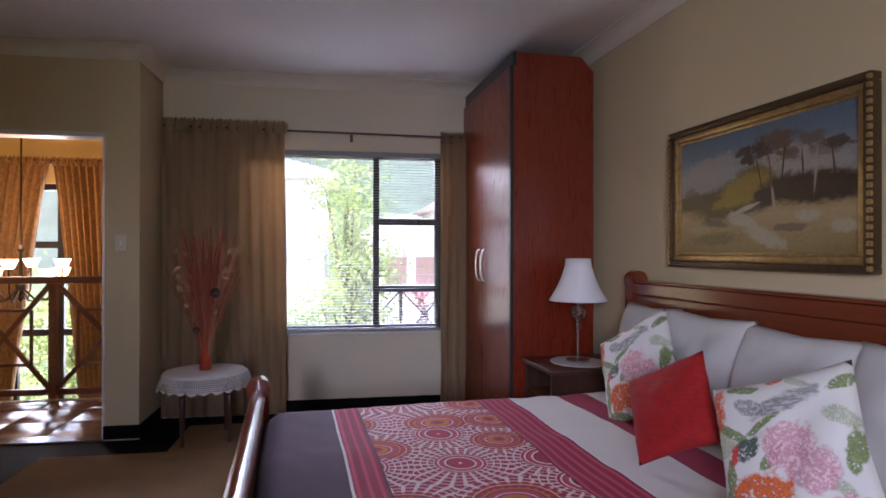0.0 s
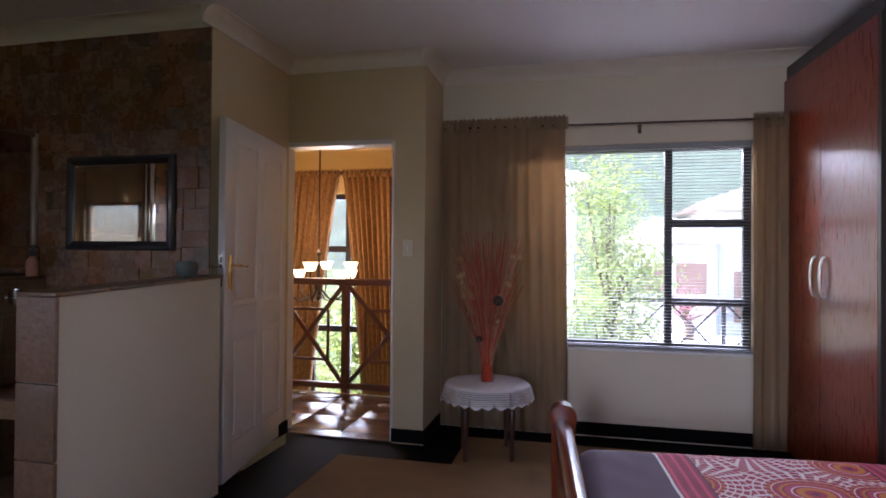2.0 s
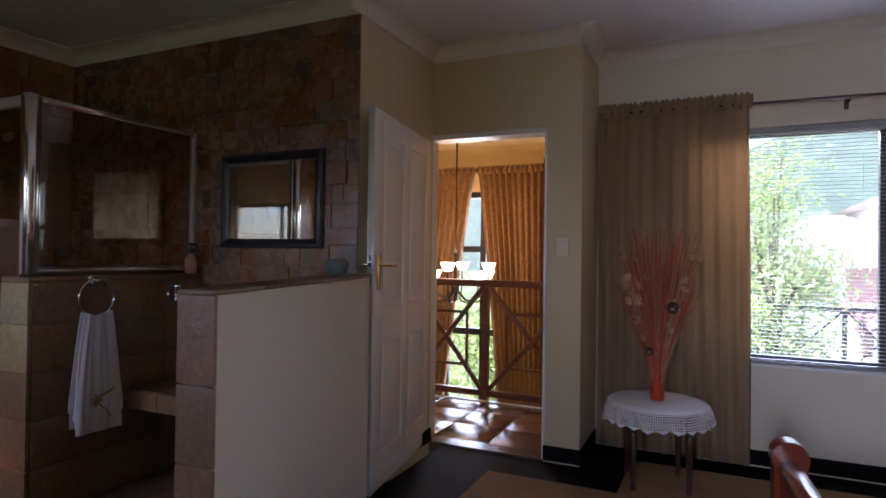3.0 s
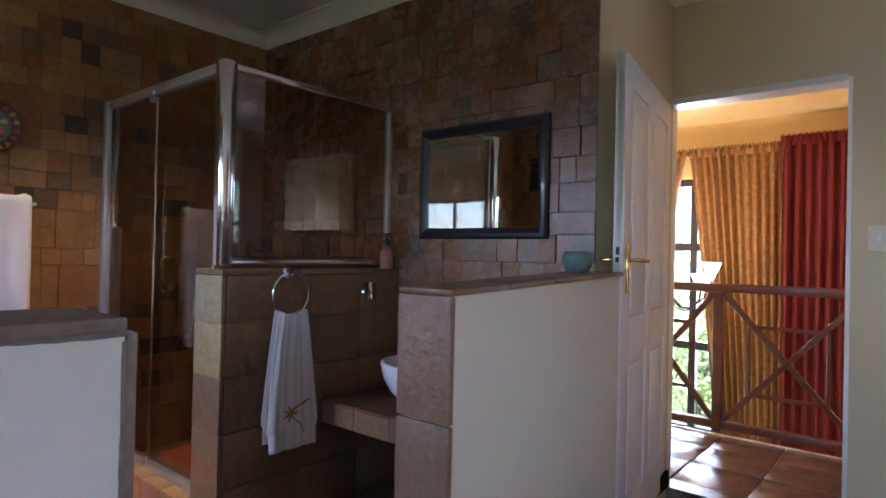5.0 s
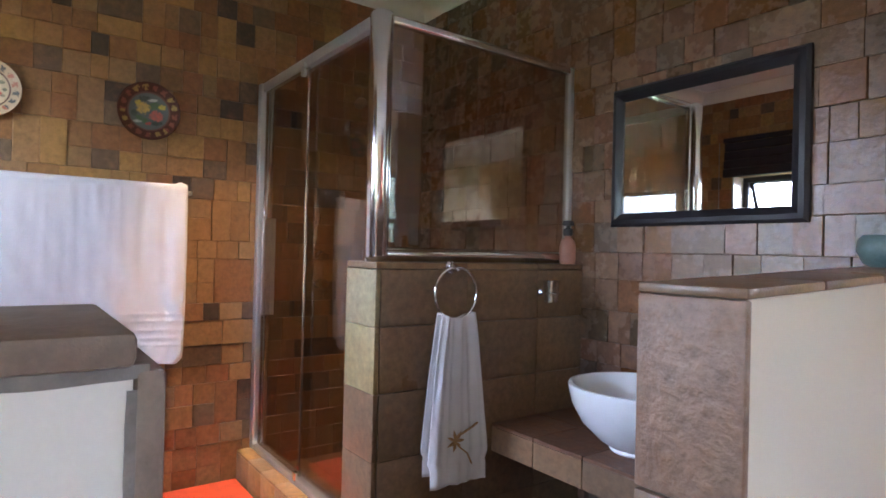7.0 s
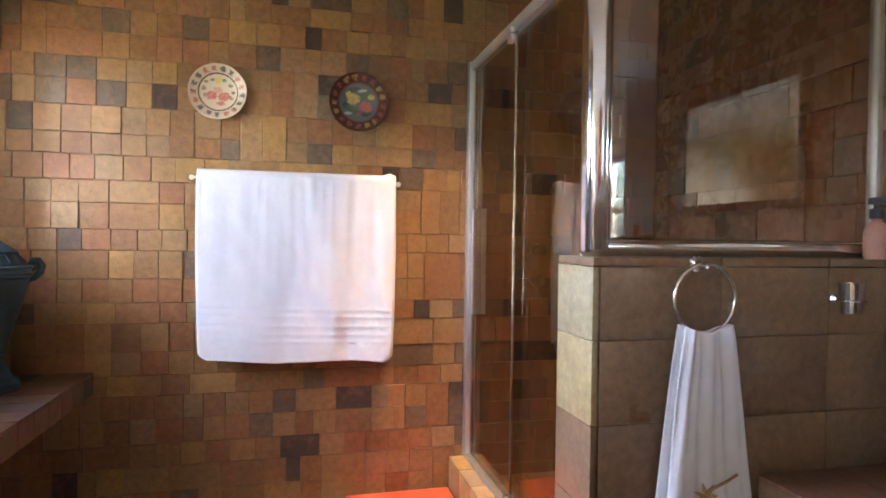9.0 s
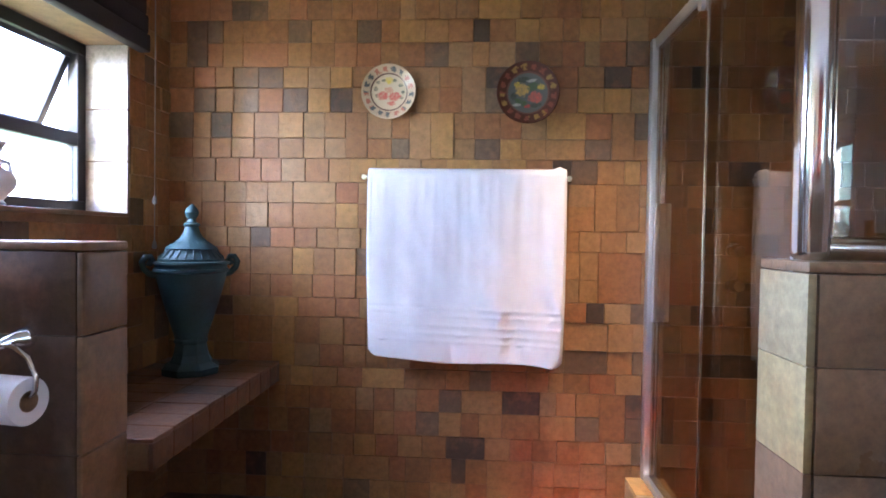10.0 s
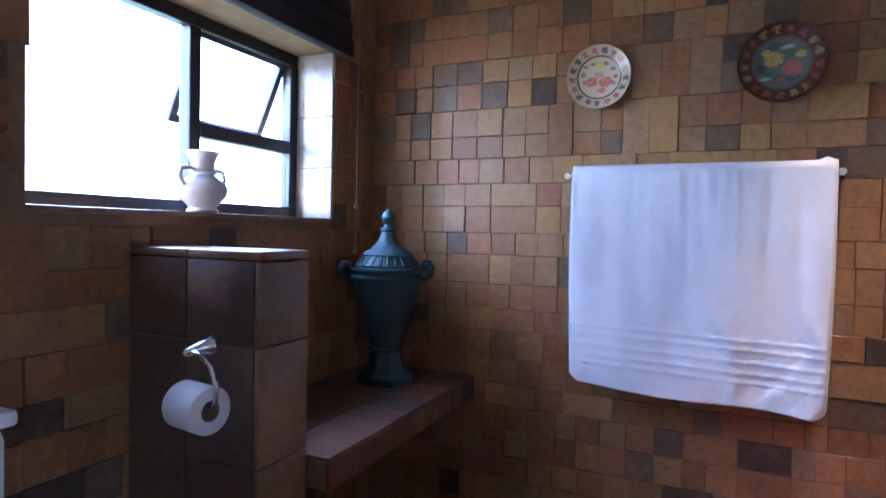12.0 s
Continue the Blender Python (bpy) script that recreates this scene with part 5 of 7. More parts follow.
def urn():
    x, y, z = -4.165, 0.655, 0.602
    t = thing("urn", (x, y, z), "blue-green verdigris lidded urn standing on the bench", "urn")
    part("foot", lathe([(0.108, 0), (0.11, 0.008), (0.11, 0.026), (0.10, 0.034), (0.082, 0.045), (0.068, 0.075), (0.06, 0.118), (0.066, 0.124), (0.066, 0.132), (0.058, 0.138)], (x, y, z), 8), "verdigris", t)
    part("bowl", lathe([(0.03, 0.137), (0.06, 0.138), (0.064, 0.155), (0.078, 0.20), (0.096, 0.26), (0.113, 0.32), (0.126, 0.37), (0.13, 0.395), (0.139, 0.40), (0.139, 0.408), (0.132, 0.413), (0.132, 0.425), (0.142, 0.43), (0.142, 0.438), (0.12, 0.441)], (x, y, z), 36), "verdigris", t, "", 35)
    part("lid", lathe([(0.12, 0.441), (0.122, 0.448), (0.114, 0.456), (0.098, 0.472), (0.093, 0.483), (0.097, 0.488), (0.09, 0.496), (0.062, 0.513), (0.042, 0.532), (0.03, 0.553), (0.024, 0.574), (0.03, 0.579), (0.03, 0.586), (0.018, 0.592), (0.014, 0.603), (0.022, 0.615), (0.026, 0.629), (0.020, 0.645), (0.008, 0.657), (0.002, 0.662)], (x, y, z), 36), "verdigris", t, "", 35)
    for s in (-1, 1):
        a = 0.72
        dx, dy = -s * math.sin(a), s * math.cos(a)
        pts = [(x + dx * r, y + dy * r, z + h) for r, h in ((0.128, 0.385), (0.152, 0.392), (0.172, 0.412), (0.178, 0.436), (0.166, 0.456), (0.148, 0.456), (0.140, 0.442), (0.150, 0.430), (0.160, 0.436))]
        part("handle", tube(bmesh.new(), pts, 0.012, 10), "verdigris", t, smooth=60)
    flutes = bmesh.new()
    for k in range(24):
        a = 2 * math.pi * k / 24
        tube(flutes, [(x + math.cos(a) * r, y + math.sin(a) * r, z + h) for r, h in ((0.118, 0.452), (0.097, 0.475), (0.094, 0.486), (0.062, 0.515))], [0.004, 0.0035, 0.003, 0.001], 5)
    part("lid_ribs", flutes, "verdigris", t, "", 60)


urn()


def hanging_cloth(w, h, thick, folds, seed, amp=0.008, nz=30, bands=()):
    """A towel hung over a bar: in x-z round y=0, its top fold at z=0."""
    rnd = random.Random(seed)
    ph = [rnd.uniform(0, 6.28) for _ in range(4)]
    bm = bmesh.new()
    n = 64
    rows = []
    path = [(1, h - k * h / nz) for k in range(nz)] + [(u, 0) for u in (0.7, 0.3, -0.3, -0.7)] + [(-1, k * h * 0.93 / nz) for k in range(nz + 1)]
    for s, d in path:
        row = []
        for i in range(n + 1):
            u = i / n
            top = math.sqrt(max(0, 1 - s * s)) * thick if d == 0 else 0.0
            f = min(1.0, 0.15 + d / h)
            wav = amp * 2.2 * f * noise.noise(Vector((u * 7 - d * 2.2 + seed, d * 1.6, seed))) + 0.6 * amp * f * (math.sin(folds * 6.28 * u + ph[0] + 0.8 * math.sin(3 * d + ph[1])) + 0.6 * math.sin(folds * 2.3 * 6.28 * u + ph[2]) * (1 - 0.5 * d / h))
            wav += sum(0.0022 * math.exp(-((d - q) / 0.005) ** 2) for q in bands)
            if bands:
                # small gathers below the bar, creases slanting across a lower corner, a lump where the bar ends
                wav += 0.011 * math.exp(-d / 0.25) * (d > 0) * noise.noise(Vector((u * 26, d * 2.0, seed + 4)))
                low = min(1.0, max(0.0, (u - 0.35) / 0.5)) * min(1.0, d / h) ** 2
                wav += low * (0.009 * noise.noise(Vector((u * 16 + d * 11, d * 5 - u * 4, seed + 9))) + 0.004 * noise.noise(Vector((u * 38 + d * 24, d * 9, seed + 2))))
                wav += 0.009 * f * noise.noise(Vector((u * 9 - d * 5, d * 5, seed + 6)))
                wav = max(wav, -0.008)
                top += 0.03 * max(0.0, (d / h - 0.94) / 0.06) * max(0.0, 1 - min(u, 1 - u) / 0.05) ** 2
                top += 0.012 * max(0.0, 1 - abs(u - 0.965) / 0.03) * (d == 0)
            row.append(bm.verts.new(((u - 0.5) * w * (1 + 0.02 * f * math.sin(d * 4 + ph[3])), -s * thick - wav * (1 if s > 0 else 0.4), top - d - 0.025 * d / h * (u - 0.2) - 0.006 * math.sin(9 * u + ph[1]) * (d > 0.9 * h))))
        rows.append(row)
    for p, q in zip(rows, rows[1:]):
        for i in range(n):
            bm.faces.new((p[i], p[i + 1], q[i + 1], q[i]))
    return bm


def bath_towel():
    x, z, y0, y1 = BW + 0.07, 1.413, 1.318, 2.13
    r = thing("towel_rail", (x, 1.7, z), "chrome towel rail fixed to the slate wall", "towel rail")
    part("bar", tube(bmesh.new(), [(x, y0 - 0.02, z - 0.018), (x, y1 + 0.01, z - 0.018)], 0.009, 12), "chrome", r, smooth=50)
    for y in (y0 - 0.02, y1 + 0.012):
        part("bracket", tube(bmesh.new(), [(BW - 0.004, y, z - 0.018), (BW + 0.006, y, z - 0.018), (x, y, z - 0.018), (x + 0.014, y, z - 0.018)], [0.018, 0.018, 0.011, 0.012], 14), "chrome", r, smooth=40)
    t = thing("bath_towel", (x, 1.7, z), "large white terry bath towel folded over the rail", "towel")
    m = pose(x, (y0 + y1) / 2, z, 0, 0, 90)
    bm = hanging_cloth(y1 - y0, 0.775, 0.02, 3, 12, 0.0065, 130, (0.555, 0.585, 0.625, 0.66, 0.69))
    bmesh.ops.transform(bm, matrix=m, verts=bm.verts)
    solid(part("cloth", bm, "towel", t, smooth=80), 0.007)


bath_towel()


def plate(name, y, z, r, label, kinds):
    m, nt, b = nodes_of(name + "_glaze")
    tc = nt.nodes.new("ShaderNodeNewGeometry")
    sep = nt.nodes.new("ShaderNodeSeparateXYZ")
    nt.links.new(tc.outputs["Position"], sep.inputs[0])
    dy, dz = math_(nt, "SUBTRACT", sep.outputs[1], y), math_(nt, "SUBTRACT", sep.outputs[2], z)
    rad = math_(nt, "DIVIDE", math_(nt, "SQRT", math_(nt, "ADD", math_(nt, "MULTIPLY", dy, dy), math_(nt, "MULTIPLY", dz, dz))), r)
    ang = math_(nt, "ARCTAN2", dz, dy)
    ground, rim, dots, flower = kinds
    v = coords(nt)
    nz = noise_(nt, v, 110, 3, 0.6)
    pu, pv = math_(nt, "DIVIDE", dy, r), math_(nt, "DIVIDE", dz, r)
    blot = ground
    for cu, cv, ru, rv, tilt, tone in flower:
        c0 = mix(nt, ramp(nt, nz, [(0.35, (0, 0, 0)), (0.65, (0.55, 0.55, 0.55))]), tone, ground)
        blot = mix(nt, spot(nt, pu, pv, cu, cv, ru, rv, tilt, 0.3, nz, 1.2), blot, c0)
    ring = math_(nt, "LESS_THAN", math_(nt, "ABSOLUTE", math_(nt, "SUBTRACT", rad, 0.82)), math_(nt, "MULTIPLY", nz, 0.17))
    on = math_(nt, "GREATER_THAN", math_(nt, "SINE", math_(nt, "ADD", math_(nt, "MULTIPLY", ang, 17.0), math_(nt, "MULTIPLY", nz, 7.0))), 0.0)
    which = math_(nt, "GREATER_THAN", math_(nt, "SINE", math_(nt, "MULTIPLY", ang, 4.0)), 0.2)
    rimc = mix(nt, math_(nt, "MULTIPLY", ring, on), rim, mix(nt, which, dots[0], dots[1]))
    c = mix(nt, math_(nt, "GREATER_THAN", rad, 0.66), blot, rimc)
    line = math_(nt, "LESS_THAN", math_(nt, "ABSOLUTE", math_(nt, "SUBTRACT", rad, 0.66)), 0.025)
    c = mix(nt, line, c, (0.14, 0.075, 0.055))
    nt.links.new(c, b.inputs["Base Color"])
    b.inputs["Roughness"].default_value = 0.25
    t = thing("wall_plate", (BW, y, z - r), label, "plate", "painted plates on the wall")
    bm = lathe([(r * 0.55, 0.0), (r * 0.62, 0.004), (r * 0.98, 0.024), (r, 0.028), (r * 0.985, 0.031), (r * 0.64, 0.014), (r * 0.58, 0.011), (r * 0.03, 0.010)], (0, 0, 0), 48)
    bmesh.ops.transform(bm, matrix=pose(BW + 0.006, y, z, 0, 90, 0) @ pose(0, 0, 0, 0, 0, 0), verts=bm.verts)
    part("dish", bm, m, t, smooth=40)
    part("hanger", tube(bmesh.new(), [(BW + 0.006, y - 0.012, z + r * 0.9), (BW + 0.012, y, z + r + 0.014), (BW + 0.006, y + 0.012, z + r * 0.9)], 0.0015, 6), "alu_dark", t)


LEAFG, REDR, YEL = (0.06, 0.07, 0.05), (0.48, 0.06, 0.045), (0.60, 0.44, 0.05)
plate("white_plate", 1.388, 1.760, 0.117, "white plate painted with red and yellow flowers", ((0.60, 0.49, 0.32), (0.56, 0.43, 0.28), ((0.12, 0.12, 0.11), (0.42, 0.16, 0.10)), (
    (-0.40, 0.35, 0.08, 0.06, 0, LEAFG), (-0.48, 0.12, 0.07, 0.08, 0, LEAFG), (-0.45, -0.12, 0.06, 0.06, 0, LEAFG), (0.42, 0.25, 0.08, 0.06, 0, LEAFG), (0.50, 0.0, 0.06, 0.06, 0, LEAFG), (0.45, -0.2, 0.08, 0.05, 0, LEAFG), (-0.2, 0.42, 0.08, 0.05, 0, LEAFG), (0.2, 0.42, 0.08, 0.05, 0, LEAFG),
    (0.0, 0.42, 0.13, 0.12, 0, YEL), (-0.22, -0.12, 0.22, 0.15, -10, REDR), (0.2, -0.15, 0.22, 0.15, 10, REDR), (0.0, 0.08, 0.16, 0.10, 0, (0.52, 0.26, 0.16)), (0.08, -0.40, 0.14, 0.08, 0, REDR))))
plate("dark_plate", 1.972, 1.757, 0.130, "dark red-rimmed plate painted with yellow roses", ((0.12, 0.13, 0.115), (0.085, 0.03, 0.02), ((0.22, 0.07, 0.045), (0.32, 0.20, 0.06)), (
    (-0.1, 0.42, 0.22, 0.09, 0, LEAFG), (-0.45, -0.1, 0.10, 0.12, 0, LEAFG), (0.15, 0.20, 0.22, 0.12, 20, (0.08, 0.13, 0.05)), (-0.2, -0.30, 0.22, 0.10, -20, (0.08, 0.13, 0.05)), (0.25, -0.38, 0.18, 0.08, 10, LEAFG), (0.12, 0.40, 0.16, 0.05, 10, (0.50, 0.48, 0.42)), (-0.35, -0.38, 0.14, 0.05, 0, (0.46, 0.45, 0.40)),
    (-0.18, 0.10, 0.21, 0.19, 0, (0.58, 0.38, 0.09)), (0.25, -0.14, 0.22, 0.18, 0, (0.52, 0.13, 0.09)), (0.42, 0.20, 0.11, 0.09, 0, YEL), (-0.35, 0.28, 0.10, 0.07, 0, YEL), (0.0, -0.42, 0.09, 0.06, 0, REDR))))


def wall_mirror():
    x0, x1, z0, z1, y = -3.005, -2.265, 1.272, 1.822, BN
    t = thing("mirror", (-2.63, y, z0), "rectangular wall mirror in a black moulded frame", "mirror")
    w = 0.052
    part("mirror_glass", boxes((x0 + w - 0.005, x1 - w + 0.005, y - 0.012, y - 0.006, z0 + w - 0.005, z1 - w + 0.005)), "mirror", t)
    prof = [(0.0, 0.0), (0.0, 0.018), (0.01, 0.03), (0.026, 0.034), (0.04, 0.026), (w, 0.016), (w, 0.0)]
    bm = bmesh.new()
    cs = [(x0, z0, 1, 1), (x1, z0, -1, 1), (x1, z1, -1, -1), (x0, z1, 1, -1)]
    rings = [[bm.verts.new((x + sx * a, y - b, z + sz * a)) for a, b in prof] for x, z, sx, sz in cs]
    for k in range(4):
        p, q = rings[k], rings[(k + 1) % 4]
        for i in range(len(prof) - 1):
            bm.faces.new((p[i], p[i + 1], q[i + 1], q[i]))
    part("frame", bm, "ebony", t, smooth=35)


wall_mirror()


def vanity():
    z, yf, x0, x1 = 0.512, 2.97, -3.158, -2.054
    t = thing("vanity_counter", (-2.6, 3.2, 0), "low built-in counter faced with slate tiles", "counter")
    part("slab", boxes((x0, x1, yf + 0.012, BN, z - 0.10, z - 0.012)), "grout", t)
    n = 5
    for i in range(n):
        a, b = x0 + 0.002 + i * (x1 - x0) / n, x0 + (i + 1) * (x1 - x0) / n - 0.002
        for c, d in ((yf, 3.215), (3.218, BN)):
            part("tile", boxes((a, b, c, d, z - 0.012, z), bev=0.002), "benchtile", t)
        part("edge_tile", boxes((a, b, yf, yf + 0.012, z - 0.105, z - 0.013), bev=0.002), "browntile", t)
    bx, by = -2.655, 3.17
    b = thing("basin", (bx, by, z), "white ceramic vessel basin standing on the counter", "basin")
    pr = [(0.085, 0.0), (0.09, 0.006), (0.085, 0.013), (0.125, 0.036), (0.182, 0.09), (0.215, 0.15), (0.228, 0.208), (0.226, 0.216), (0.214, 0.217), (0.205, 0.20), (0.185, 0.135), (0.14, 0.075), (0.06, 0.045), (0.02, 0.043)]
    part("bowl", lathe(pr, (bx, by, z), 48), "ceramic", b, smooth=40)
    part("drain", lathe([(0.018, 0.043), (0.018, 0.049), (0.004, 0.05)], (bx, by, z), 16), "chrome", b)
    tp = thing("basin_tap", (-2.47, BN, 0.86), "chrome wall tap above the basin", "tap")
    part("spout", tube(bmesh.new(), [(-2.47, BN, 0.86), (-2.47, BN - 0.03, 0.86), (-2.47, BN - 0.14, 0.865), (-2.47, BN - 0.17, 0.85), (-2.47, BN - 0.172, 0.83)], 0.011, 12), "chrome", tp, smooth=50)
    for dx in (-0.1, 0.1):
        part("handle", tube(bmesh.new(), [(-2.47 + dx, BN, 0.86), (-2.47 + dx, BN - 0.03, 0.86), (-2.47 + dx, BN - 0.05, 0.86)], [0.02, 0.012, 0.018], 12), "chrome", tp, smooth=40)


vanity()


def towel_ring():
    x, y, z = -3.16, 2.755, 1.1
    t = thing("towel_ring", (x, y, z), "chrome towel ring on the shower half wall", "towel ring")
    part("mount", tube(bmesh.new(), [(x, y, z), (x + 0.008, y, z), (x + 0.012, y, z), (x + 0.045, y, z - 0.006), (x + 0.052, y, z - 0.008)], [0.022, 0.022, 0.012, 0.010, 0.004], 16), "chrome", t, smooth=40)
    c = (x + 0.045, y, z - 0.092)
    part("ring", tube(bmesh.new(), [(c[0], c[1] + 0.092 * math.sin(a), c[2] + 0.092 * math.cos(a)) for a in [2 * math.pi * k / 40 for k in range(40)]], 0.0055, 10, True), "chrome", t, smooth=60)
    tw = thing("hand_towel", (x + 0.045, y, z - 0.18), "white hand towel with tan embroidered flower hanging through the ring", "towel")
    bm = bmesh.new()
    n, nz, H = 48, 40, 0.575
    for side in (1, -1):
        rows = []
        for j in range(nz + 1):
            v = j / nz
            w = 0.070 + 0.056 * min(1, v * 1.25) ** 0.8 - 0.008 * (v > 0.86)
            row = []
            for i in range(n + 1):
                u = 2 * i / n - 1
                arch = 0.02 * (1 - v) ** 4 * (u * u)
                fold = (0.010 * (1 - 0.45 * v)) * math.sin(u * 7.3 + 0.6 + 0.5 * v) + 0.003 * math.sin(u * 17 + 3 * v) + 0.007 * noise.noise(Vector((u * 4.0, v * 3.0, 7.0)))
                pin = 0.012 * (v < 0.88) * (v > 0.84)
                row.append(bm.verts.new((x + 0.046 + side * (0.016 + 0.010 * v) + fold * (0.9 if side > 0 else 0.5) - pin * side * 0.4, y + u * w + 0.008 * v, z - 0.178 + arch - v * (H if side > 0 else H - 0.03))))
            rows.append(row)
        for p, q in zip(rows, rows[1:]):
            for i in range(n):
                bm.faces.new((p[i], p[i + 1], q[i + 1], q[i]))
        if side > 0:
            first = rows[0]
        else:
            for i in range(n):
                bm.faces.new((first[i], rows[0][i], rows[0][i + 1], first[i + 1]))
    cl = solid(part("cloth", bm, "towel", tw, smooth=80), 0.004)
    em = bmesh.new()
    M["embroidery"] = plain("tan_embroidery", (0.42, 0.24, 0.10), 0.8, var=0.3, scale=60, relief=0.4)
    for k in range(7):
        a = k * 2 * math.pi / 7
        tube(em, [(x + 0.0765, y - 0.012, z - 0.60), (x + 0.0785, y - 0.012 + 0.02 * math.cos(a), z - 0.60 + 0.02 * math.sin(a)), (x + 0.077, y - 0.012 + 0.038 * math.cos(a), z - 0.60 + 0.038 * math.sin(a))], [0.003, 0.006, 0.001], 6)
    tube(em, [(x + 0.078, y + 0.01, z - 0.58), (x + 0.078, y + 0.05, z - 0.565), (x + 0.076, y + 0.085, z - 0.55)], 0.004, 6)
    tube(em, [(x + 0.078, y + 0.0, z - 0.62), (x + 0.078, y + 0.04, z - 0.65), (x + 0.078, y + 0.06, z - 0.69)], 0.003, 6)
    part("embroidery", em, "embroidery", tw, "tan embroidered flower")
    g = thing("tumbler_holder", (-3.16, 3.22, 1.0), "small glass tumbler in a chrome wall holder", "tumbler")
    part("tumbler", lathe([(0.026, 0), (0.033, 0.085), (0.031, 0.085), (0.024, 0.006), (0.003, 0.006)], (-3.105, 3.22, 0.965), 20), "crystal", g)
    part("bracket", tube(bmesh.new(), [(-3.105 + 0.034 * math.cos(a), 3.22 + 0.034 * math.sin(a), 1.0) for a in [2 * math.pi * k / 24 for k in range(24)]], 0.003, 8, True), "chrome", g, smooth=60)
    part("arm", tube(bmesh.new(), [(-3.16, 3.22, 1.0), (-3.15, 3.22, 1.0), (-3.138, 3.22, 1.0)], [0.014, 0.006, 0.005], 10), "chrome", g)


towel_ring()


def shower():
    yd = 2.50
    k = thing("shower_kerb", (-3.9, 2.48, 0), "raised shower kerb faced with ochre slate tiles", "kerb")
    part("core", boxes((BW, -3.374, 2.425, 2.555, 0, 0.135)), "grout", k)
    n = 6
    for i in range(n):
        a, b = BW + 0.002 + i * 1.05 / n, BW + (i + 1) * 1.05 / n - 0.002
        part("top_tile", boxes((a, b, 2.41, 2.57, 0.137, 0.15), bev=0.003), "kerbtile", k, smooth=30)
        part("front_tile", boxes((a, b, 2.41, 2.424, 0.004, 0.135), bev=0.003), "kerbtile", k, smooth=30)
    tray = thing("shower_floor_tiles", (-3.9, 3.0, 0), "ochre slate tiles on the shower floor", "tiles")
    for i in range(4):
        for j in range(4):
            part("tile", boxes((BW + 0.004 + i * 0.264, BW + (i + 1) * 0.264, 2.56 + j * 0.226, 2.56 + (j + 1) * 0.226 - 0.004, 0.0, 0.04), bev=0.002), "kerbtile", tray)
    e = thing("shower_enclosure", (-3.85, yd, 0.15), "chrome-framed corner shower enclosure with tinted glass and sliding door", "shower")
    top = 1.975
    # corner post of two rounded profiles, wall jamb, head and foot rails
    part("corner_post", boxes((-3.272, -3.2, 2.462, 2.53, 1.115, top + 0.005), bev=0.02), "chrome", e, smooth=50)
    part("post_channel", boxes((-3.285, -3.255, 2.475, 2.512, 0.15, top), (-3.262, -3.232, 2.505, 2.545, 1.115, top), bev=0.006), "chrome", e, smooth=40)
    part("wall_jamb", boxes((BW, -4.385, 2.472, 2.506, 0.15, top), bev=0.008), "satin", e, smooth=40)
    part("door_jamb", boxes((-4.39, -4.362, 2.51, 2.538, 0.16, top - 0.02), bev=0.008), "chrome", e, smooth=40)
    part("head_rail", boxes((-4.385, -3.26, 2.482, 2.518, top - 0.045, top), bev=0.006), "satin", e, smooth=40)
    part("side_head_rail", boxes((-3.262, -3.232, 2.545, BN, top - 0.03, top), bev=0.006), "chrome", e, smooth=40)
    part("foot_rail", boxes((-4.385, -3.285, 2.475, 2.525, 0.15, 0.18), bev=0.006), "satin", e, smooth=40)
    part("side_foot_rail", tube(bmesh.new(), [(-3.245, 2.52, 1.142), (-3.245, BN, 1.142)], 0.026, 14), "chrome", e, smooth=40)
    part("north_channel", boxes((-3.265, -3.23, BN - 0.025, BN, 1.115, top), bev=0.004), "satin", e, smooth=40)
    part("side_glass", boxes((-3.250, -3.244, 2.54, BN - 0.02, 1.16, top - 0.03)), "shower_glass", e)
    part("fixed_glass", boxes((-3.87, -3.285, 2.508, 2.514, 0.18, top - 0.045)), "shower_glass", e)
    d = part("sliding_door", boxes((-4.35, -3.83, 2.486, 2.492, 0.19, top - 0.05)), "shower_glass", e)
    part("door_edge", boxes((-3.84, -3.826, 2.484, 2.494, 0.19, top - 0.05), bev=0.002), "crystal", d)
    part("roller", tube(bmesh.new(), [(-3.86, 2.47, top - 0.07), (-3.86, 2.484, top - 0.07)], 0.018, 16), "satin", d, smooth=40)
    part("roller", boxes((-3.875, -3.845, 2.468, 2.484, top - 0.05, top - 0.03), bev=0.003), "satin", d)
    part("guide", boxes((-3.86, -3.83, 2.47, 2.486, 0.17, 0.21), bev=0.004), "chrome", d)
    part("handle", boxes((-4.36, -4.34, 2.484, 2.503, 0.82, 1.30), (-4.36, -4.34, 2.507, 2.526, 0.82, 1.30), (-4.36, -4.34, 2.530, 2.549, 0.82, 1.30), (-4.362, -4.352, 2.484, 2.549, 0.825, 1.295), bev=0.003), "satin", d, "ribbed aluminium grip")
    m = thing("shower_mixer", (BW, 2.83, 1.04), "two chrome shower taps on the slate wall", "shower tap")
    for z in (1.112, 0.97):
        part("tap", tube(bmesh.new(), [(BW - 0.004, 2.83, z), (BW + 0.006, 2.83, z), (BW + 0.008, 2.83, z), (BW + 0.03, 2.83, z), (BW + 0.035, 2.83, z), (BW + 0.07, 2.83, z)], [0.034, 0.034, 0.016, 0.016, 0.026, 0.022], 16), "chrome", m, smooth=40)
    h = thing("overhead_shower", (BW, 2.98, 1.95), "chrome shower head on a short arm", "shower head")
    part("arm", tube(bmesh.new(), [(BW - 0.004, 2.98, 2.0), (BW + 0.06, 2.98, 2.01), (BW + 0.10, 2.98, 1.98)], 0.009, 10), "chrome", h, smooth=50)
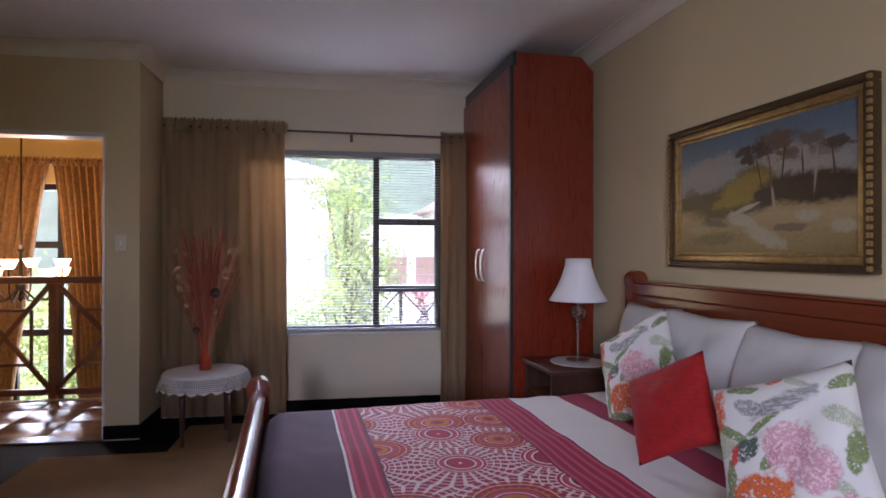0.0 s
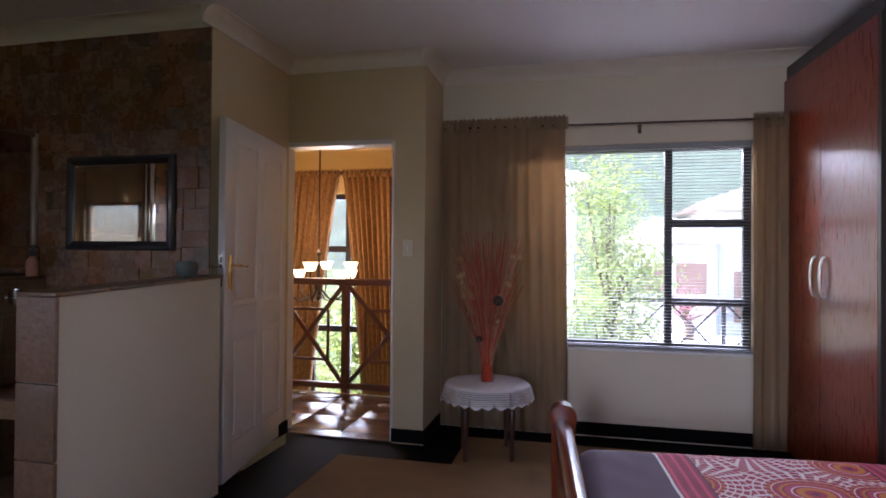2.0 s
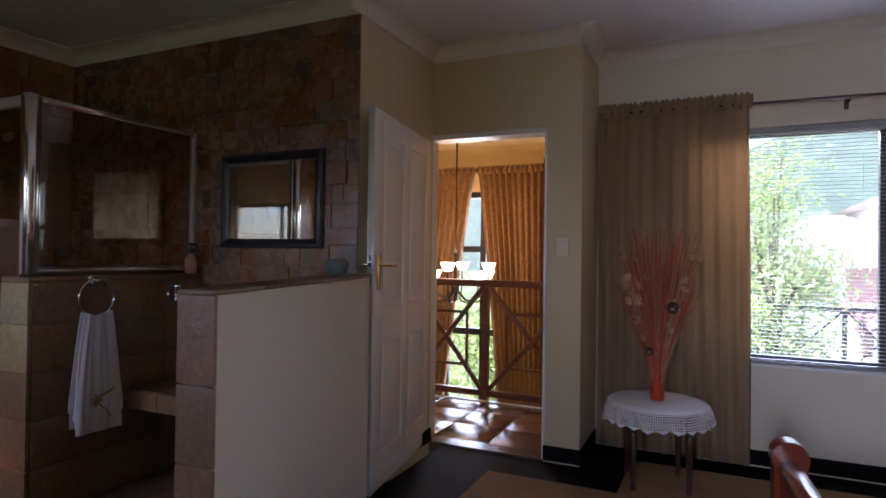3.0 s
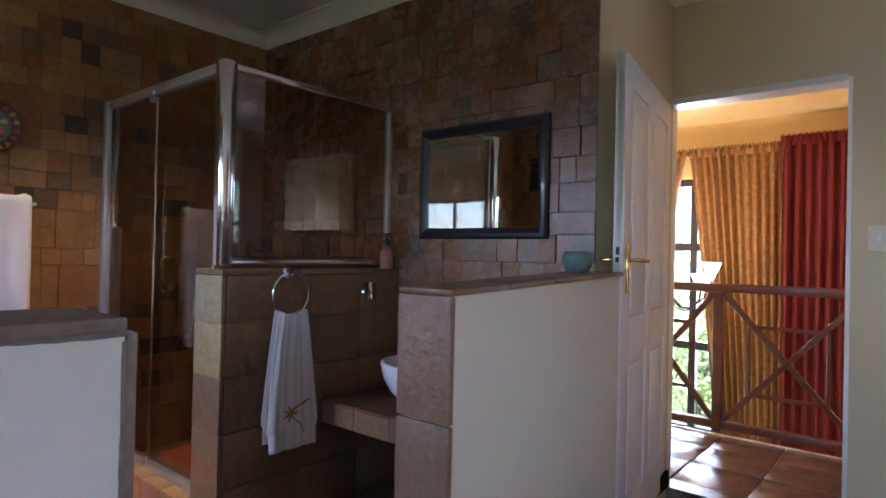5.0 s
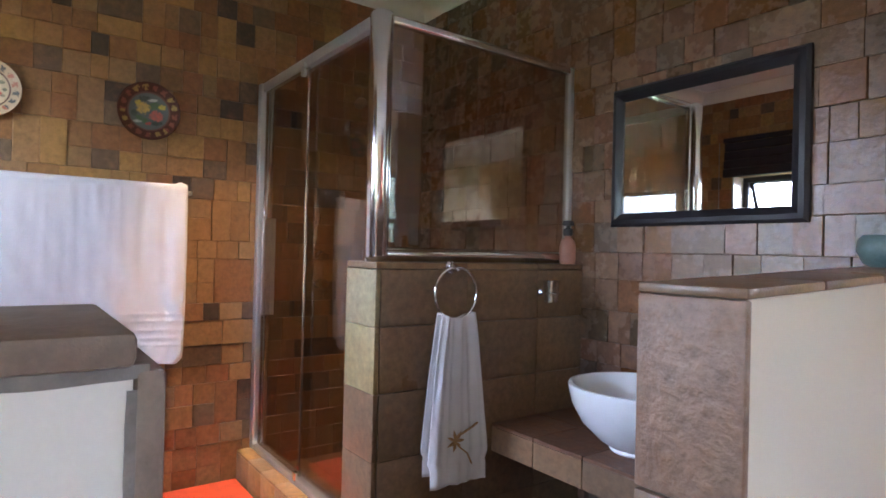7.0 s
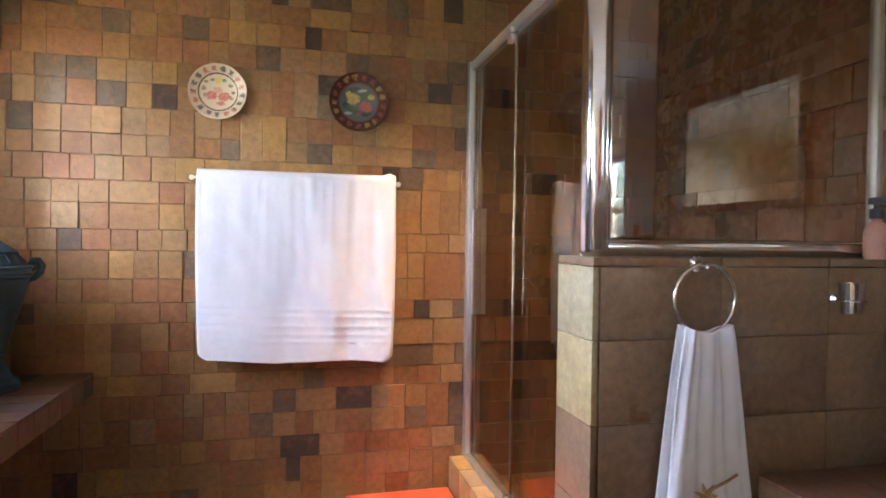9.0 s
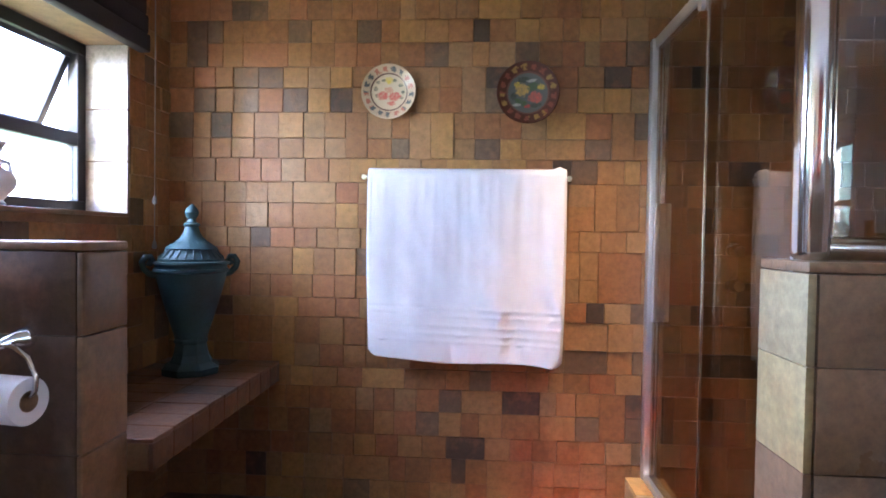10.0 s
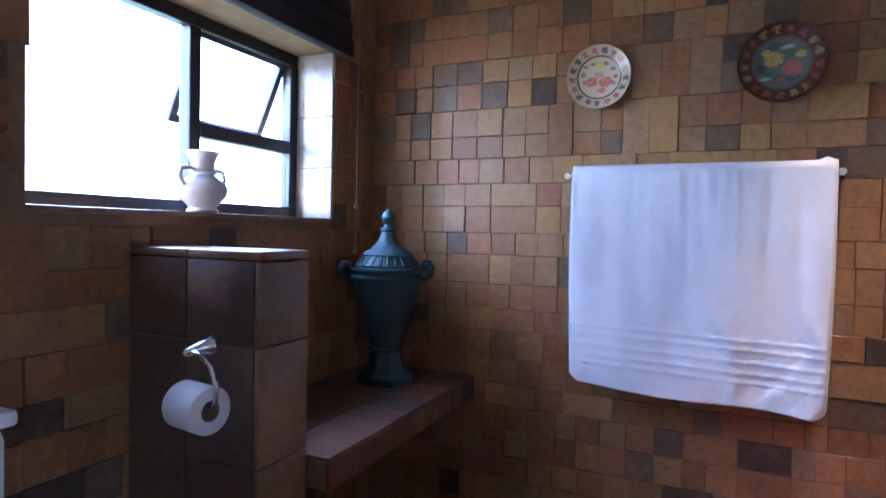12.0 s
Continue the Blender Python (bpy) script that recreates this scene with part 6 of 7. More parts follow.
    part("rose", tube(bmesh.new(), [(BW + 0.10, 2.98, 1.98), (BW + 0.125, 2.98, 1.95), (BW + 0.135, 2.98, 1.94)], [0.012, 0.035, 0.036], 18), "chrome", h, smooth=40)


shower()


def pots():
    c = (-1.99, 3.2, 1.1405)
    t = thing("bowl", c, "small round teal ceramic bowl on the half wall", "bowl")
    part("bowl_body", lathe([(0.026, 0), (0.044, 0.01), (0.057, 0.04), (0.054, 0.066), (0.044, 0.078), (0.040, 0.076), (0.048, 0.062), (0.050, 0.036), (0.026, 0.012), (0.004, 0.010)], c, 32), "teal", t, smooth=40)
    p = thing("bottle", (-3.20, 3.41, 1.115), "pink pottery soap bottle with dark pump on the shower wall", "bottle")
    part("body", lathe([(0.03, 0), (0.034, 0.01), (0.034, 0.08), (0.027, 0.10), (0.014, 0.112), (0.014, 0.12)], (-3.178, 3.39, 1.115), 24), "pink_pot", p, smooth=40)
    part("neck", lathe([(0.018, 0.12), (0.02, 0.125), (0.02, 0.148), (0.009, 0.152), (0.009, 0.162), (0.024, 0.164), (0.022, 0.182), (0.006, 0.185)], (-3.178, 3.39, 1.115), 16), "ebony", p, smooth=40)
    v = thing("sill_vase", (-3.56, 0.335, BZ0 + 0.003), "small white pottery jug with handle on the window sill", "jug")
    M["pale_pot"] = plain("white_pottery", (0.66, 0.62, 0.62), 0.5, var=0.12, scale=20, relief=0.2)
    part("body", lathe([(0.046, 0.0), (0.048, 0.0066), (0.04, 0.0166), (0.05, 0.0291), (0.07, 0.0515), (0.076, 0.0747), (0.068, 0.0954), (0.044, 0.1096), (0.036, 0.1179), (0.042, 0.1245), (0.034, 0.1311), (0.036, 0.1577), (0.046, 0.1826), (0.052, 0.1892), (0.047, 0.1909), (0.034, 0.166), (0.028, 0.1245), (0.004, 0.1162)], (-3.56, 0.335, BZ0 + 0.004), 32), "pale_pot", v, smooth=40)
    for s in (-1, 1):
        part("handle", tube(bmesh.new(), [(-3.56 + s * 0.066, 0.335, BZ0 + 0.083), (-3.56 + s * 0.09, 0.335, BZ0 + 0.112), (-3.56 + s * 0.082, 0.335, BZ0 + 0.137), (-3.56 + s * 0.05, 0.335, BZ0 + 0.141), (-3.56 + s * 0.034, 0.335, BZ0 + 0.137)], 0.008, 8), "pale_pot", v, smooth=60)


pots()


def paper_holder():
    x, y, z = -3.24, 0.755, 0.778
    t = thing("toilet_roll_holder", (x, 0.66, 0.895), "chrome toilet roll holder on the tiled screen", "roll holder")
    part("mount", tube(bmesh.new(), [(x, 0.715, 0.90), (x + 0.01, 0.715, 0.90), (x + 0.03, 0.705, 0.898), (x + 0.06, 0.69, 0.89), (x + 0.066, 0.688, 0.888)], [0.026, 0.026, 0.016, 0.010, 0.006], 16), "chrome", t, smooth=40)
    part("arm", tube(bmesh.new(), [(x + 0.05, 0.692, 0.892), (x + 0.055, 0.73, 0.888), (x + 0.058, 0.765, 0.865), (x + 0.06, 0.785, 0.825), (x + 0.06, 0.782, 0.79), (x + 0.06, 0.772, z), (x + 0.06, 0.72, z), (x + 0.06, 0.655, z), (x + 0.06, 0.652, z + 0.012)], 0.0065, 10), "chrome", t, smooth=60)
    r = thing("toilet_roll", (x + 0.06, y, z), "white toilet paper roll", "toilet roll")
    bm = bmesh.new()
    rings = []
    for (rr, yy) in ((0.0242, 0.665), (0.053, 0.665), (0.055, 0.668), (0.055, 0.767), (0.053, 0.77), (0.0242, 0.77)):
        rings.append([bm.verts.new((x + 0.06 + rr * math.cos(2 * math.pi * k / 40), yy, z - 0.012 + rr * math.sin(2 * math.pi * k / 40))) for k in range(40)])
    for p, q in zip(rings, rings[1:] + rings[:1]):
        for k in range(40):
            bm.faces.new((p[k], p[(k + 1) % 40], q[(k + 1) % 40], q[k]))
    part("paper", bm, "towel", r, smooth=40)
    core = bmesh.new()
    rings = [[core.verts.new((x + 0.06 + rr * math.cos(2 * math.pi * k / 32), yy, z - 0.012 + rr * math.sin(2 * math.pi * k / 32))) for k in range(32)] for rr, yy in ((0.024, 0.6655), (0.024, 0.7705), (0.022, 0.7705), (0.022, 0.6655))]
    for p, q in zip(rings, rings[1:] + rings[:1]):
        for k in range(32):
            core.faces.new((p[k], p[(k + 1) % 32], q[(k + 1) % 32], q[k]))
    part("core", core, "grout", r, "brown cardboard core")
    r.matrix_basis = pose(x + 0.06, y, z, 0, 0, -9)
    c = thing("toilet", (-2.65, 0.6, 0), "white ceramic close-coupled toilet below the window", "toilet")
    part("cistern", boxes((-2.855, -2.45, BS + 0.005, 0.60, 0.40, 0.80), bev=0.025), "ceramic", c, smooth=40)
    part("cistern_lid", boxes((-2.865, -2.44, BS + 0.004, 0.612, 0.80, 0.832), bev=0.01), "ceramic", c, smooth=40)
    part("pan", lathe([(0.12, 0.0), (0.115, 0.05), (0.10, 0.2), (0.14, 0.3), (0.185, 0.38), (0.185, 0.40), (0.15, 0.40), (0.10, 0.28), (0.02, 0.25)], (-2.65, 0.86, 0), 32, 1.0, 1.25), "ceramic", c, smooth=40)
    part("seat", lathe([(0.13, 0.401), (0.19, 0.401), (0.19, 0.425), (0.10, 0.43), (0.02, 0.43)], (-2.65, 0.86, 0), 32, 1.0, 1.25), "white", c, smooth=40)


paper_holder()


def bath_blind():
    t = thing("roman_blind", (-3.58, BS + 0.03, 1.86), "dark folded roman blind raised over the bathroom window", "blind")
    M["blind_dark"] = plain("dark_blue_brown_blind_cloth", (0.03, 0.022, 0.028), 0.85, var=0.25, scale=8, relief=0.3)
    for k in range(4):
        part("fold", boxes((BX0 - 0.07, BX1 + 0.06, BS + 0.002, BS + 0.05 - 0.008 * k, 1.86 + k * 0.075, 1.86 + (k + 1) * 0.075 - 0.004), bev=0.008), "blind_dark", t, smooth=40)
    part("head_rail", boxes((BX0 - 0.08, BX1 + 0.07, BS + 0.001, BS + 0.03, 2.16, 2.20), bev=0.004), "blind_dark", t)
    part("pull_cord", tube(bmesh.new(), [(-4.225, BS + 0.05, 2.16), (-4.225, BS + 0.05, 1.10)], 0.0022, 6), "slat", t, "pale pull cord")
    for z in (1.27, 1.09):
        part("acorn", lathe([(0.003, 0.03), (0.007, 0.02), (0.010, 0.0), (0.004, -0.006)], (-4.225, BS + 0.05, z), 12), "slat", t)


bath_blind()


def mat_and_downlight():
    t = thing("bath_mat", (-4.1, 2.1, 0.0), "bright orange bath mat in front of the shower", "bath mat")
    part("mat_body", boxes((-4.40, -3.55, 1.93, 2.40, 0.002, 0.022), bev=0.008), "orange_mat", t, smooth=40)
    for k, (x, y) in enumerate(((-4.0, 2.27),)):
        d = thing("downlight", (x, y, CEIL), "small recessed ceiling downlight with white ring", "ceiling light")
        part("ring", lathe([(0.036, -0.004), (0.05, -0.004), (0.05, 0.0), (0.036, 0.0)], (x, y, CEIL), 28), "white", d)
        part("bulb", lathe([(0.034, -0.002), (0.034, -0.001), (0.002, 0.0)], (x, y, CEIL), 24), glow("warm_bulb", (1.0, 0.62, 0.30), 8), d)
        l = bpy.data.lights.new("downlight_beam", "SPOT")
        l.energy, l.color, l.spot_size, l.spot_blend, l.shadow_soft_size = 11, (1.0, 0.64, 0.30), radians(44), 0.9, 0.03
        o = new("downlight_beam", l)
        o.matrix_world = look((x, y, CEIL - 0.012), (x - 0.12, y - 0.05, 0.0))


mat_and_downlight()

# ---- landing and stairwell ----


def landing_floor():
    t = thing("landing_tiles", (-2.5, 5.0, 0), "glazed terracotta landing tiles with dark joints", "tiles")
    for i in range(9):
        for j in range(4):
            x, y = -4.38 + i * 0.385, DOORW + 0.135 + j * 0.36
            if y > 5.4:
                continue
            part("tile", boxes((x, min(x + 0.375, -1.275), y, min(y + 0.35, 5.55), -0.012, random.uniform(-0.001, 0.001)), bev=0.003), "terracotta", t, smooth=30)
    part("edge_strip", boxes((-4.6, -1.275, 5.55, 5.58, -0.2, 0.004), bev=0.003), "white", t, "pale landing edge")


landing_floor()


def balustrade():
    y = 5.62
    t = thing("balustrade", (-2.6, y, 0), "reddish-brown timber landing balustrade with crossed bars", "railing")
    part("handrail", boxes((-4.7, -1.272, y - 0.035, y + 0.035, 0.975, 1.035), bev=0.008), "railwood", t, smooth=30)
    part("bottom_rail", boxes((-4.7, -1.272, y - 0.025, y + 0.025, 0.03, 0.085), bev=0.006), "railwood", t, smooth=30)
    for x in (-2.13, -3.62):
        part("post", boxes((x - 0.03, x + 0.03, y - 0.03, y + 0.03, -0.1, 0.975), bev=0.004), "railwood", t)
    for a, b in ((-2.13, -1.285), (-3.62, -2.13), ):
        half = (b - a) / (1 if b > -1.5 else 2)
        x = a
        while x < b - 0.01:
            e = x + half
            part("brace", bar(bmesh.new(), (x + 0.02, y, 0.07), (e - 0.02, y, 0.98), 0.036, 0.036), "railwood", t)
            part("brace", bar(bmesh.new(), (x + 0.02, y + 0.002, 0.98), (e - 0.02, y + 0.002, 0.07), 0.036, 0.032), "railwood", t)
            c = (x + e) / 2
            for z in (0.29, 0.75):
                part("short_rail", boxes((c - half * 0.22, c + half * 0.22, y - 0.012, y + 0.012, z - 0.013, z + 0.013), bev=0.003), "railwood", t)
            for s in (-0.27, 0.27):
                part("short_upright", boxes((c + s * half - 0.011, c + s * half + 0.011, y - 0.012, y + 0.012, 0.29, 0.75), bev=0.003), "railwood", t)
            x = e


balustrade()


def swept(x_out, k):
    def f(u, v, x):
        s = 1 - k * min(1.0, v / 0.55) ** 0.85
        return x_out + (x - x_out) * s
    return f


curtain("stair_curtain", fold_sheet(-3.95, -2.84, -2.7, 2.24, 7.12, 13, 0.04, 31, swept(-3.95, 0.34), nz=40), "gold_curtain", (-3.4, 7.12, 2.2), "gold patterned curtain swept aside at the stairwell window", (-3.95, -2.84, 7.12, 2.24))
curtain("stair_curtain", fold_sheet(-2.82, -2.0, -2.7, 2.24, 7.12, 11, 0.04, 37, swept(-2.0, 0.34), nz=40), "gold_curtain", (-2.4, 7.12, 2.2), "gold damask curtain swept aside at the stairwell window", (-2.82, -2.0, 7.12, 2.24))
curtain("stair_curtain", fold_sheet(-2.03, -1.29, -2.7, 2.28, 7.08, 9, 0.04, 41, nz=30), "red_curtain", (-1.7, 7.08, 2.2), "dark maroon curtain beside the gold one", (-2.03, -1.42, 7.08, 2.28))


def stair_rod():
    t = thing("curtain_rod", (-2.7, 7.12, 2.26), "dark wooden curtain pole in the stairwell", "curtain rod")
    part("rod", tube(bmesh.new(), [(-4.1, 7.12, 2.23), (-1.28, 7.12, 2.23)], 0.014), "darkwood", t, smooth=50)
    for x in (-4.0, -2.83, -1.5):
        part("bracket", boxes((x - 0.01, x + 0.01, 7.12, 7.3, 2.2, 2.22), bev=0.002), "darkwood", t)


stair_rod()


def chandelier():
    x, y, z = -2.72, 6.3, 0.93
    t = thing("chandelier", (x, y, z), "iron chandelier with upturned frosted glass bowls, lit", "chandelier")
    M["iron"] = plain("dark_bronze_iron", (0.045, 0.03, 0.02), 0.5, 0.6, var=0.3, relief=0.1)
    part("rod", tube(bmesh.new(), [(x, y, z - 0.1), (x, y, CEIL - 0.1)], 0.008), "iron", t, smooth=50)
    part("hub", lathe([(0.004, -0.16), (0.025, -0.13), (0.015, -0.1), (0.04, -0.06), (0.045, 0.0), (0.02, 0.05), (0.012, 0.3), (0.03, 0.34), (0.012, 0.38)], (x, y, z), 20), "iron", t, smooth=40)
    gm = glow("lit_frosted_glass", (1.0, 0.74, 0.42), 1.4, (0.9, 0.8, 0.6))
    for k in range(8):
        a = 2 * math.pi * k / 8 + 0.2
        r, h = (0.40, 0.07) if k % 2 else (0.34, 0.16)
        ca, sa = math.cos(a), math.sin(a)
        arm = part("arm", tube(bmesh.new(), [(x + ca * q, y + sa * q, z + w) for q, w in ((0.03, -0.04), (0.12, -0.14), (0.24, -0.15), (r - 0.02, -0.06), (r, h - 0.05), (r, h))], 0.008), "iron", t, smooth=60)
        b = lathe([(0.03, 0.0), (0.045, 0.01), (0.06, 0.05), (0.075, 0.085), (0.07, 0.085), (0.04, 0.015), (0.004, 0.012)], (x + ca * r, y + sa * r, z + h), 20)
        part("glass_bowl", b, gm, arm, "glowing frosted glass bowl", 40)
    l = bpy.data.lights.new("chandelier_light", "POINT")
    l.energy, l.color, l.shadow_soft_size = 3, (1.0, 0.72, 0.42), 0.15
    o = new("chandelier_light", l)
    o.location = (x, y, z + 0.45)


chandelier()

# ---- outdoors ----
M["grass"] = plain("garden_ground", (0.06, 0.09, 0.03), 0.95, var=0.4, scale=2, grain=60, relief=0.5)
M["paving"] = plain("pale_paving", (0.45, 0.42, 0.38), 0.8, var=0.15, scale=2, relief=0.2)
M["bark"] = plain("grey_brown_bark", (0.12, 0.09, 0.065), 0.9, var=0.3, scale=20, relief=0.6)
M["house_white"] = plain("white_rendered_wall", (0.74, 0.72, 0.68), 0.8, var=0.05, scale=2, relief=0.1)
M["house_pink"] = plain("salmon_rendered_wall", (0.42, 0.25, 0.19), 0.8, var=0.08, scale=2, relief=0.1)
M["roof_tile"] = plain("pale_roof_tile", (0.50, 0.46, 0.44), 0.8, var=0.2, scale=6, relief=0.3)
M["hill"] = plain("wooded_hill", (0.05, 0.075, 0.055), 0.95, var=0.4, scale=0.12, grain=1.2, relief=0.3)


def leaf_material(name, a, b):
    m, nt, p = nodes_of(name)
    g = nt.nodes.new("ShaderNodeNewGeometry")
    nt.links.new(ramp(nt, g.outputs["Random Per Island"], [(0.0, a), (1.0, b)]), p.inputs["Base Color"])
    p.inputs["Roughness"].default_value = 0.55
    tl, mx = nt.nodes.new("ShaderNodeBsdfTranslucent"), nt.nodes.new("ShaderNodeMixShader")
    tl.inputs[0].default_value = (*[1.6 * c for c in b], 1)
    mx.inputs[0].default_value = 0.45
    nt.links.new(p.outputs[0], mx.inputs[1])
    nt.links.new(tl.outputs[0], mx.inputs[2])
    nt.links.new(mx.outputs[0], nt.nodes["Material Output"].inputs[0])
    return m


M["leaf"] = leaf_material("green_leaves", (0.06, 0.11, 0.03), (0.14, 0.20, 0.06))
M["leaf_light"] = leaf_material("yellow_green_leaves", (0.12, 0.18, 0.05), (0.24, 0.30, 0.10))


def outdoors():
    setting("ground", boxes((-400, 400, -400, 600, -3.2, -3.0)), "grass")
    setting("paving", boxes((-6, 12, 7.6, 13, -3.0, -2.97)), "paving")
    bm = bmesh.new()
    n = 60
    base, top = [], []
    for i in range(n + 1):
        a = radians(20 + 140 * i / n)
        h = 48 + 16 * noise.noise(Vector((i * 0.13, 2, 0))) + 5 * noise.noise(Vector((i * 0.6, 5, 0)))
        base.append(bm.verts.new((170 * math.cos(a), 170 * math.sin(a), -3)))
        top.append(bm.verts.new((250 * math.cos(a), 250 * math.sin(a), h)))
    for i in range(n):
        bm.faces.new((base[i], base[i + 1], top[i + 1], top[i]))
    setting("backdrop_hill", bm, "hill", 60)


outdoors()


def tree(name, at, height, spread, nleaf, seed, mat, label, size=0.07):
    rnd = random.Random(seed)
    t = thing(name, at, label, "tree")
    tr = bmesh.new()
    x, y, z = at
    tube(tr, [(x, y, z), (x + 0.05, y, z + height * 0.25), (x - 0.04, y + 0.05, z + height * 0.5), (x, y, z + height * 0.8)], [0.12, 0.10, 0.07, 0.02], 10)
    tips = []
    for k in range(14):
        a, h0 = rnd.uniform(0, 6.28), height * rnd.uniform(0.3, 0.75)
        r = spread * rnd.uniform(0.5, 1.0) * (1.1 - 0.6 * h0 / height)
        e = (x + r * math.cos(a), y + r * math.sin(a), z + h0 + rnd.uniform(0.1, 0.3) * height)
        tube(tr, [(x, y, z + h0), (x + 0.5 * r * math.cos(a), y + 0.5 * r * math.sin(a), z + h0 + 0.1 * height), e], [0.04, 0.025, 0.008], 6)
        tips.append(e)
        tips.append((x + 0.6 * r * math.cos(a), y + 0.6 * r * math.sin(a), z + h0 + 0.12 * height))
    part("trunk", tr, "bark", t, smooth=60)
    vs, fs = [], []
    for k in range(nleaf):
        c = rnd.choice(tips)
        s = spread * 0.34
        p = Vector((c[0] + rnd.gauss(0, s), c[1] + rnd.gauss(0, s), c[2] + rnd.gauss(0, s * 0.75)))
        d = Vector((rnd.gauss(0, 1), rnd.gauss(0, 1), rnd.gauss(0, 0.7))).normalized()
        w = d.orthogonal().normalized()
        ln = size * rnd.uniform(0.7, 1.5)
        i = len(vs)
        vs += [p, p + d * ln * 0.5 + w * ln * 0.22, p + d * ln, p + d * ln * 0.5 - w * ln * 0.22]
        fs.append((i, i + 1, i + 2, i + 3))
    me = bpy.data.meshes.new("crown")
    me.from_pydata([tuple(v) for v in vs], [], fs)
    me.materials.append(M[mat])
    ob = new("crown", me)
    ob.parent = t
    ob.matrix_parent_inverse = world_of(t).inverted()
    tagged(ob, "", "", "", "stuff")


tree("tree", (0.36, 9.8, -3.0), 5.6, 0.75, 7000, 5, "leaf_light", "airy yellow-green garden tree outside the window", 0.075)
tree("tree", (1.0, 24.0, -3.0), 7.4, 2.0, 8000, 7, "leaf", "leafy green tree behind the garden", 0.10)
tree("shrub", (-0.1, 9.3, -3.0), 3.4, 0.7, 6000, 9, "leaf", "dense green shrub below the window", 0.09)
tree("shrub", (-3.4, 9.6, -3.0), 3.6, 1.1, 6000, 15, "leaf_light", "bright green shrub outside the stairwell", 0.10)
tree("shrub", (-2.5, 10.6, -3.0), 3.2, 1.1, 6000, 19, "leaf_light", "bright green shrub outside the stairwell", 0.10)


M["blossom"] = leaf_material("pink_blossom", (0.26, 0.08, 0.12), (0.36, 0.16, 0.20))
tree("flowering_shrub", (2.0, 13.2, -0.40), 1.0, 0.5, 420, 25, "blossom", "pink blossoming shrub on the garden terrace", 0.07)


def house(name, x0, x1, y0, y1, z0, z1, wall, label, wins, roof_over=0.5, rise=1.1):
    t = thing(name, ((x0 + x1) / 2, (y0 + y1) / 2, z0), label, "house")
    part("wall", boxes((x0, x1, y0, y1, z0, z1)), wall, t)
    bm = bmesh.new()
    o = roof_over
    q = [bm.verts.new(p) for p in ((x0 - o, y0 - o, z1), (x1 + o, y0 - o, z1), (x1 + o, y1 + o, z1), (x0 - o, y1 + o, z1))]
    ins = min(x1 - x0, y1 - y0) * 0.42
    r = [bm.verts.new(p) for p in ((x0 + ins, y0 + ins, z1 + rise), (x1 - ins, y0 + ins, z1 + rise), (x1 - ins, y1 - ins, z1 + rise), (x0 + ins, y1 - ins, z1 + rise))]
    bm.faces.new(q[::-1]), bm.faces.new(r)
    for i in range(4):
        bm.faces.new((q[i], q[(i + 1) % 4], r[(i + 1) % 4], r[i]))
    rf = part("roof", bm, "roof_tile", t)
    rows = bmesh.new()
    for k in range(1, 9):
        f = k / 9
        box(rows, x0 - o + (ins + o) * f, x1 + o - (ins + o) * f, y0 - o + (ins + o) * f - 0.03, y0 - o + (ins + o) * f + 0.05, z1 + rise * f - 0.01, z1 + rise * f + 0.05)
    part("tile_course", rows, "roof_tile", rf, kind="stuff")
    part("fascia", boxes((x0 - o, x1 + o, y0 - o - 0.02, y0 - o, z1 - 0.15, z1 + 0.02)), "house_white", t)
    for a, b, c, d in wins:
        w = part("window", boxes((a, b, y0 - 0.04, y0 - 0.002, c, d), bev=0.01), "house_pink", t)
        part("shutter", boxes(*[(a + 0.05, b - 0.05, y0 - 0.06, y0 - 0.04, c + 0.05 + k * (d - c - 0.1) / 8, c + 0.05 + (k + 0.7) * (d - c - 0.1) / 8) for k in range(8)]), "house_pink", w)
    return t


house("house", 3.2, 9.5, 17.0, 23.0, -3.0, 2.6, "house_white", "white rendered house with pale tiled roof", ((3.7, 4.5, -0.4, 0.9), (5.2, 6.4, -0.6, 1.0)))
house("house", -6.0, -0.3, 17.0, 22.0, -3.0, 3.4, "house_white", "white rendered house wall beside the garden", ((-5.1, -4.4, -1.0, 0.3),), 0.4, 0.9)

house("house", 0.95, 3.1, 16.2, 20.0, -3.0, 1.75, "house_white", "low white garden house with salmon shutters", ((1.35, 1.95, 0.35, 1.1), (2.2, 2.9, 0.35, 1.1)), 0.25, 0.55)


def terrace_rail():
    y, z0, z1 = 10.5, -0.40, 0.57
    t = thing("terrace_railing", (2.0, y, z0), "dark metal terrace railing with crossed panels", "railing")
    for z in (z0 + 0.08, z1):
        part("rail", boxes((0.4, 4.6, y - 0.02, y + 0.02, z - 0.03, z + 0.03), bev=0.004), "alu_dark", t)
    for k in range(6):
        x = 0.45 + k * 0.82
        part("post", boxes((x - 0.03, x + 0.03, y - 0.03, y + 0.03, z0, z1), bev=0.004), "alu_dark", t)
        if k < 5:
            part("brace", bar(bmesh.new(), (x, y, z0 + 0.1), (x + 0.82, y, z1), 0.03, 0.03), "alu_dark", t)
            part("brace", bar(bmesh.new(), (x, y + 0.001, z1), (x + 0.82, y + 0.001, z0 + 0.1), 0.03, 0.028), "alu_dark", t)
    s = thing("terrace", (2.6, 12.5, -3.0), "white rendered garden terrace", "terrace")
    part("slab", boxes((0.4, 6.5, y + 0.05, 14.0, -3.0, z0)), "house_white", s)


terrace_rail()

# ---- wall and floor tiles, last ----


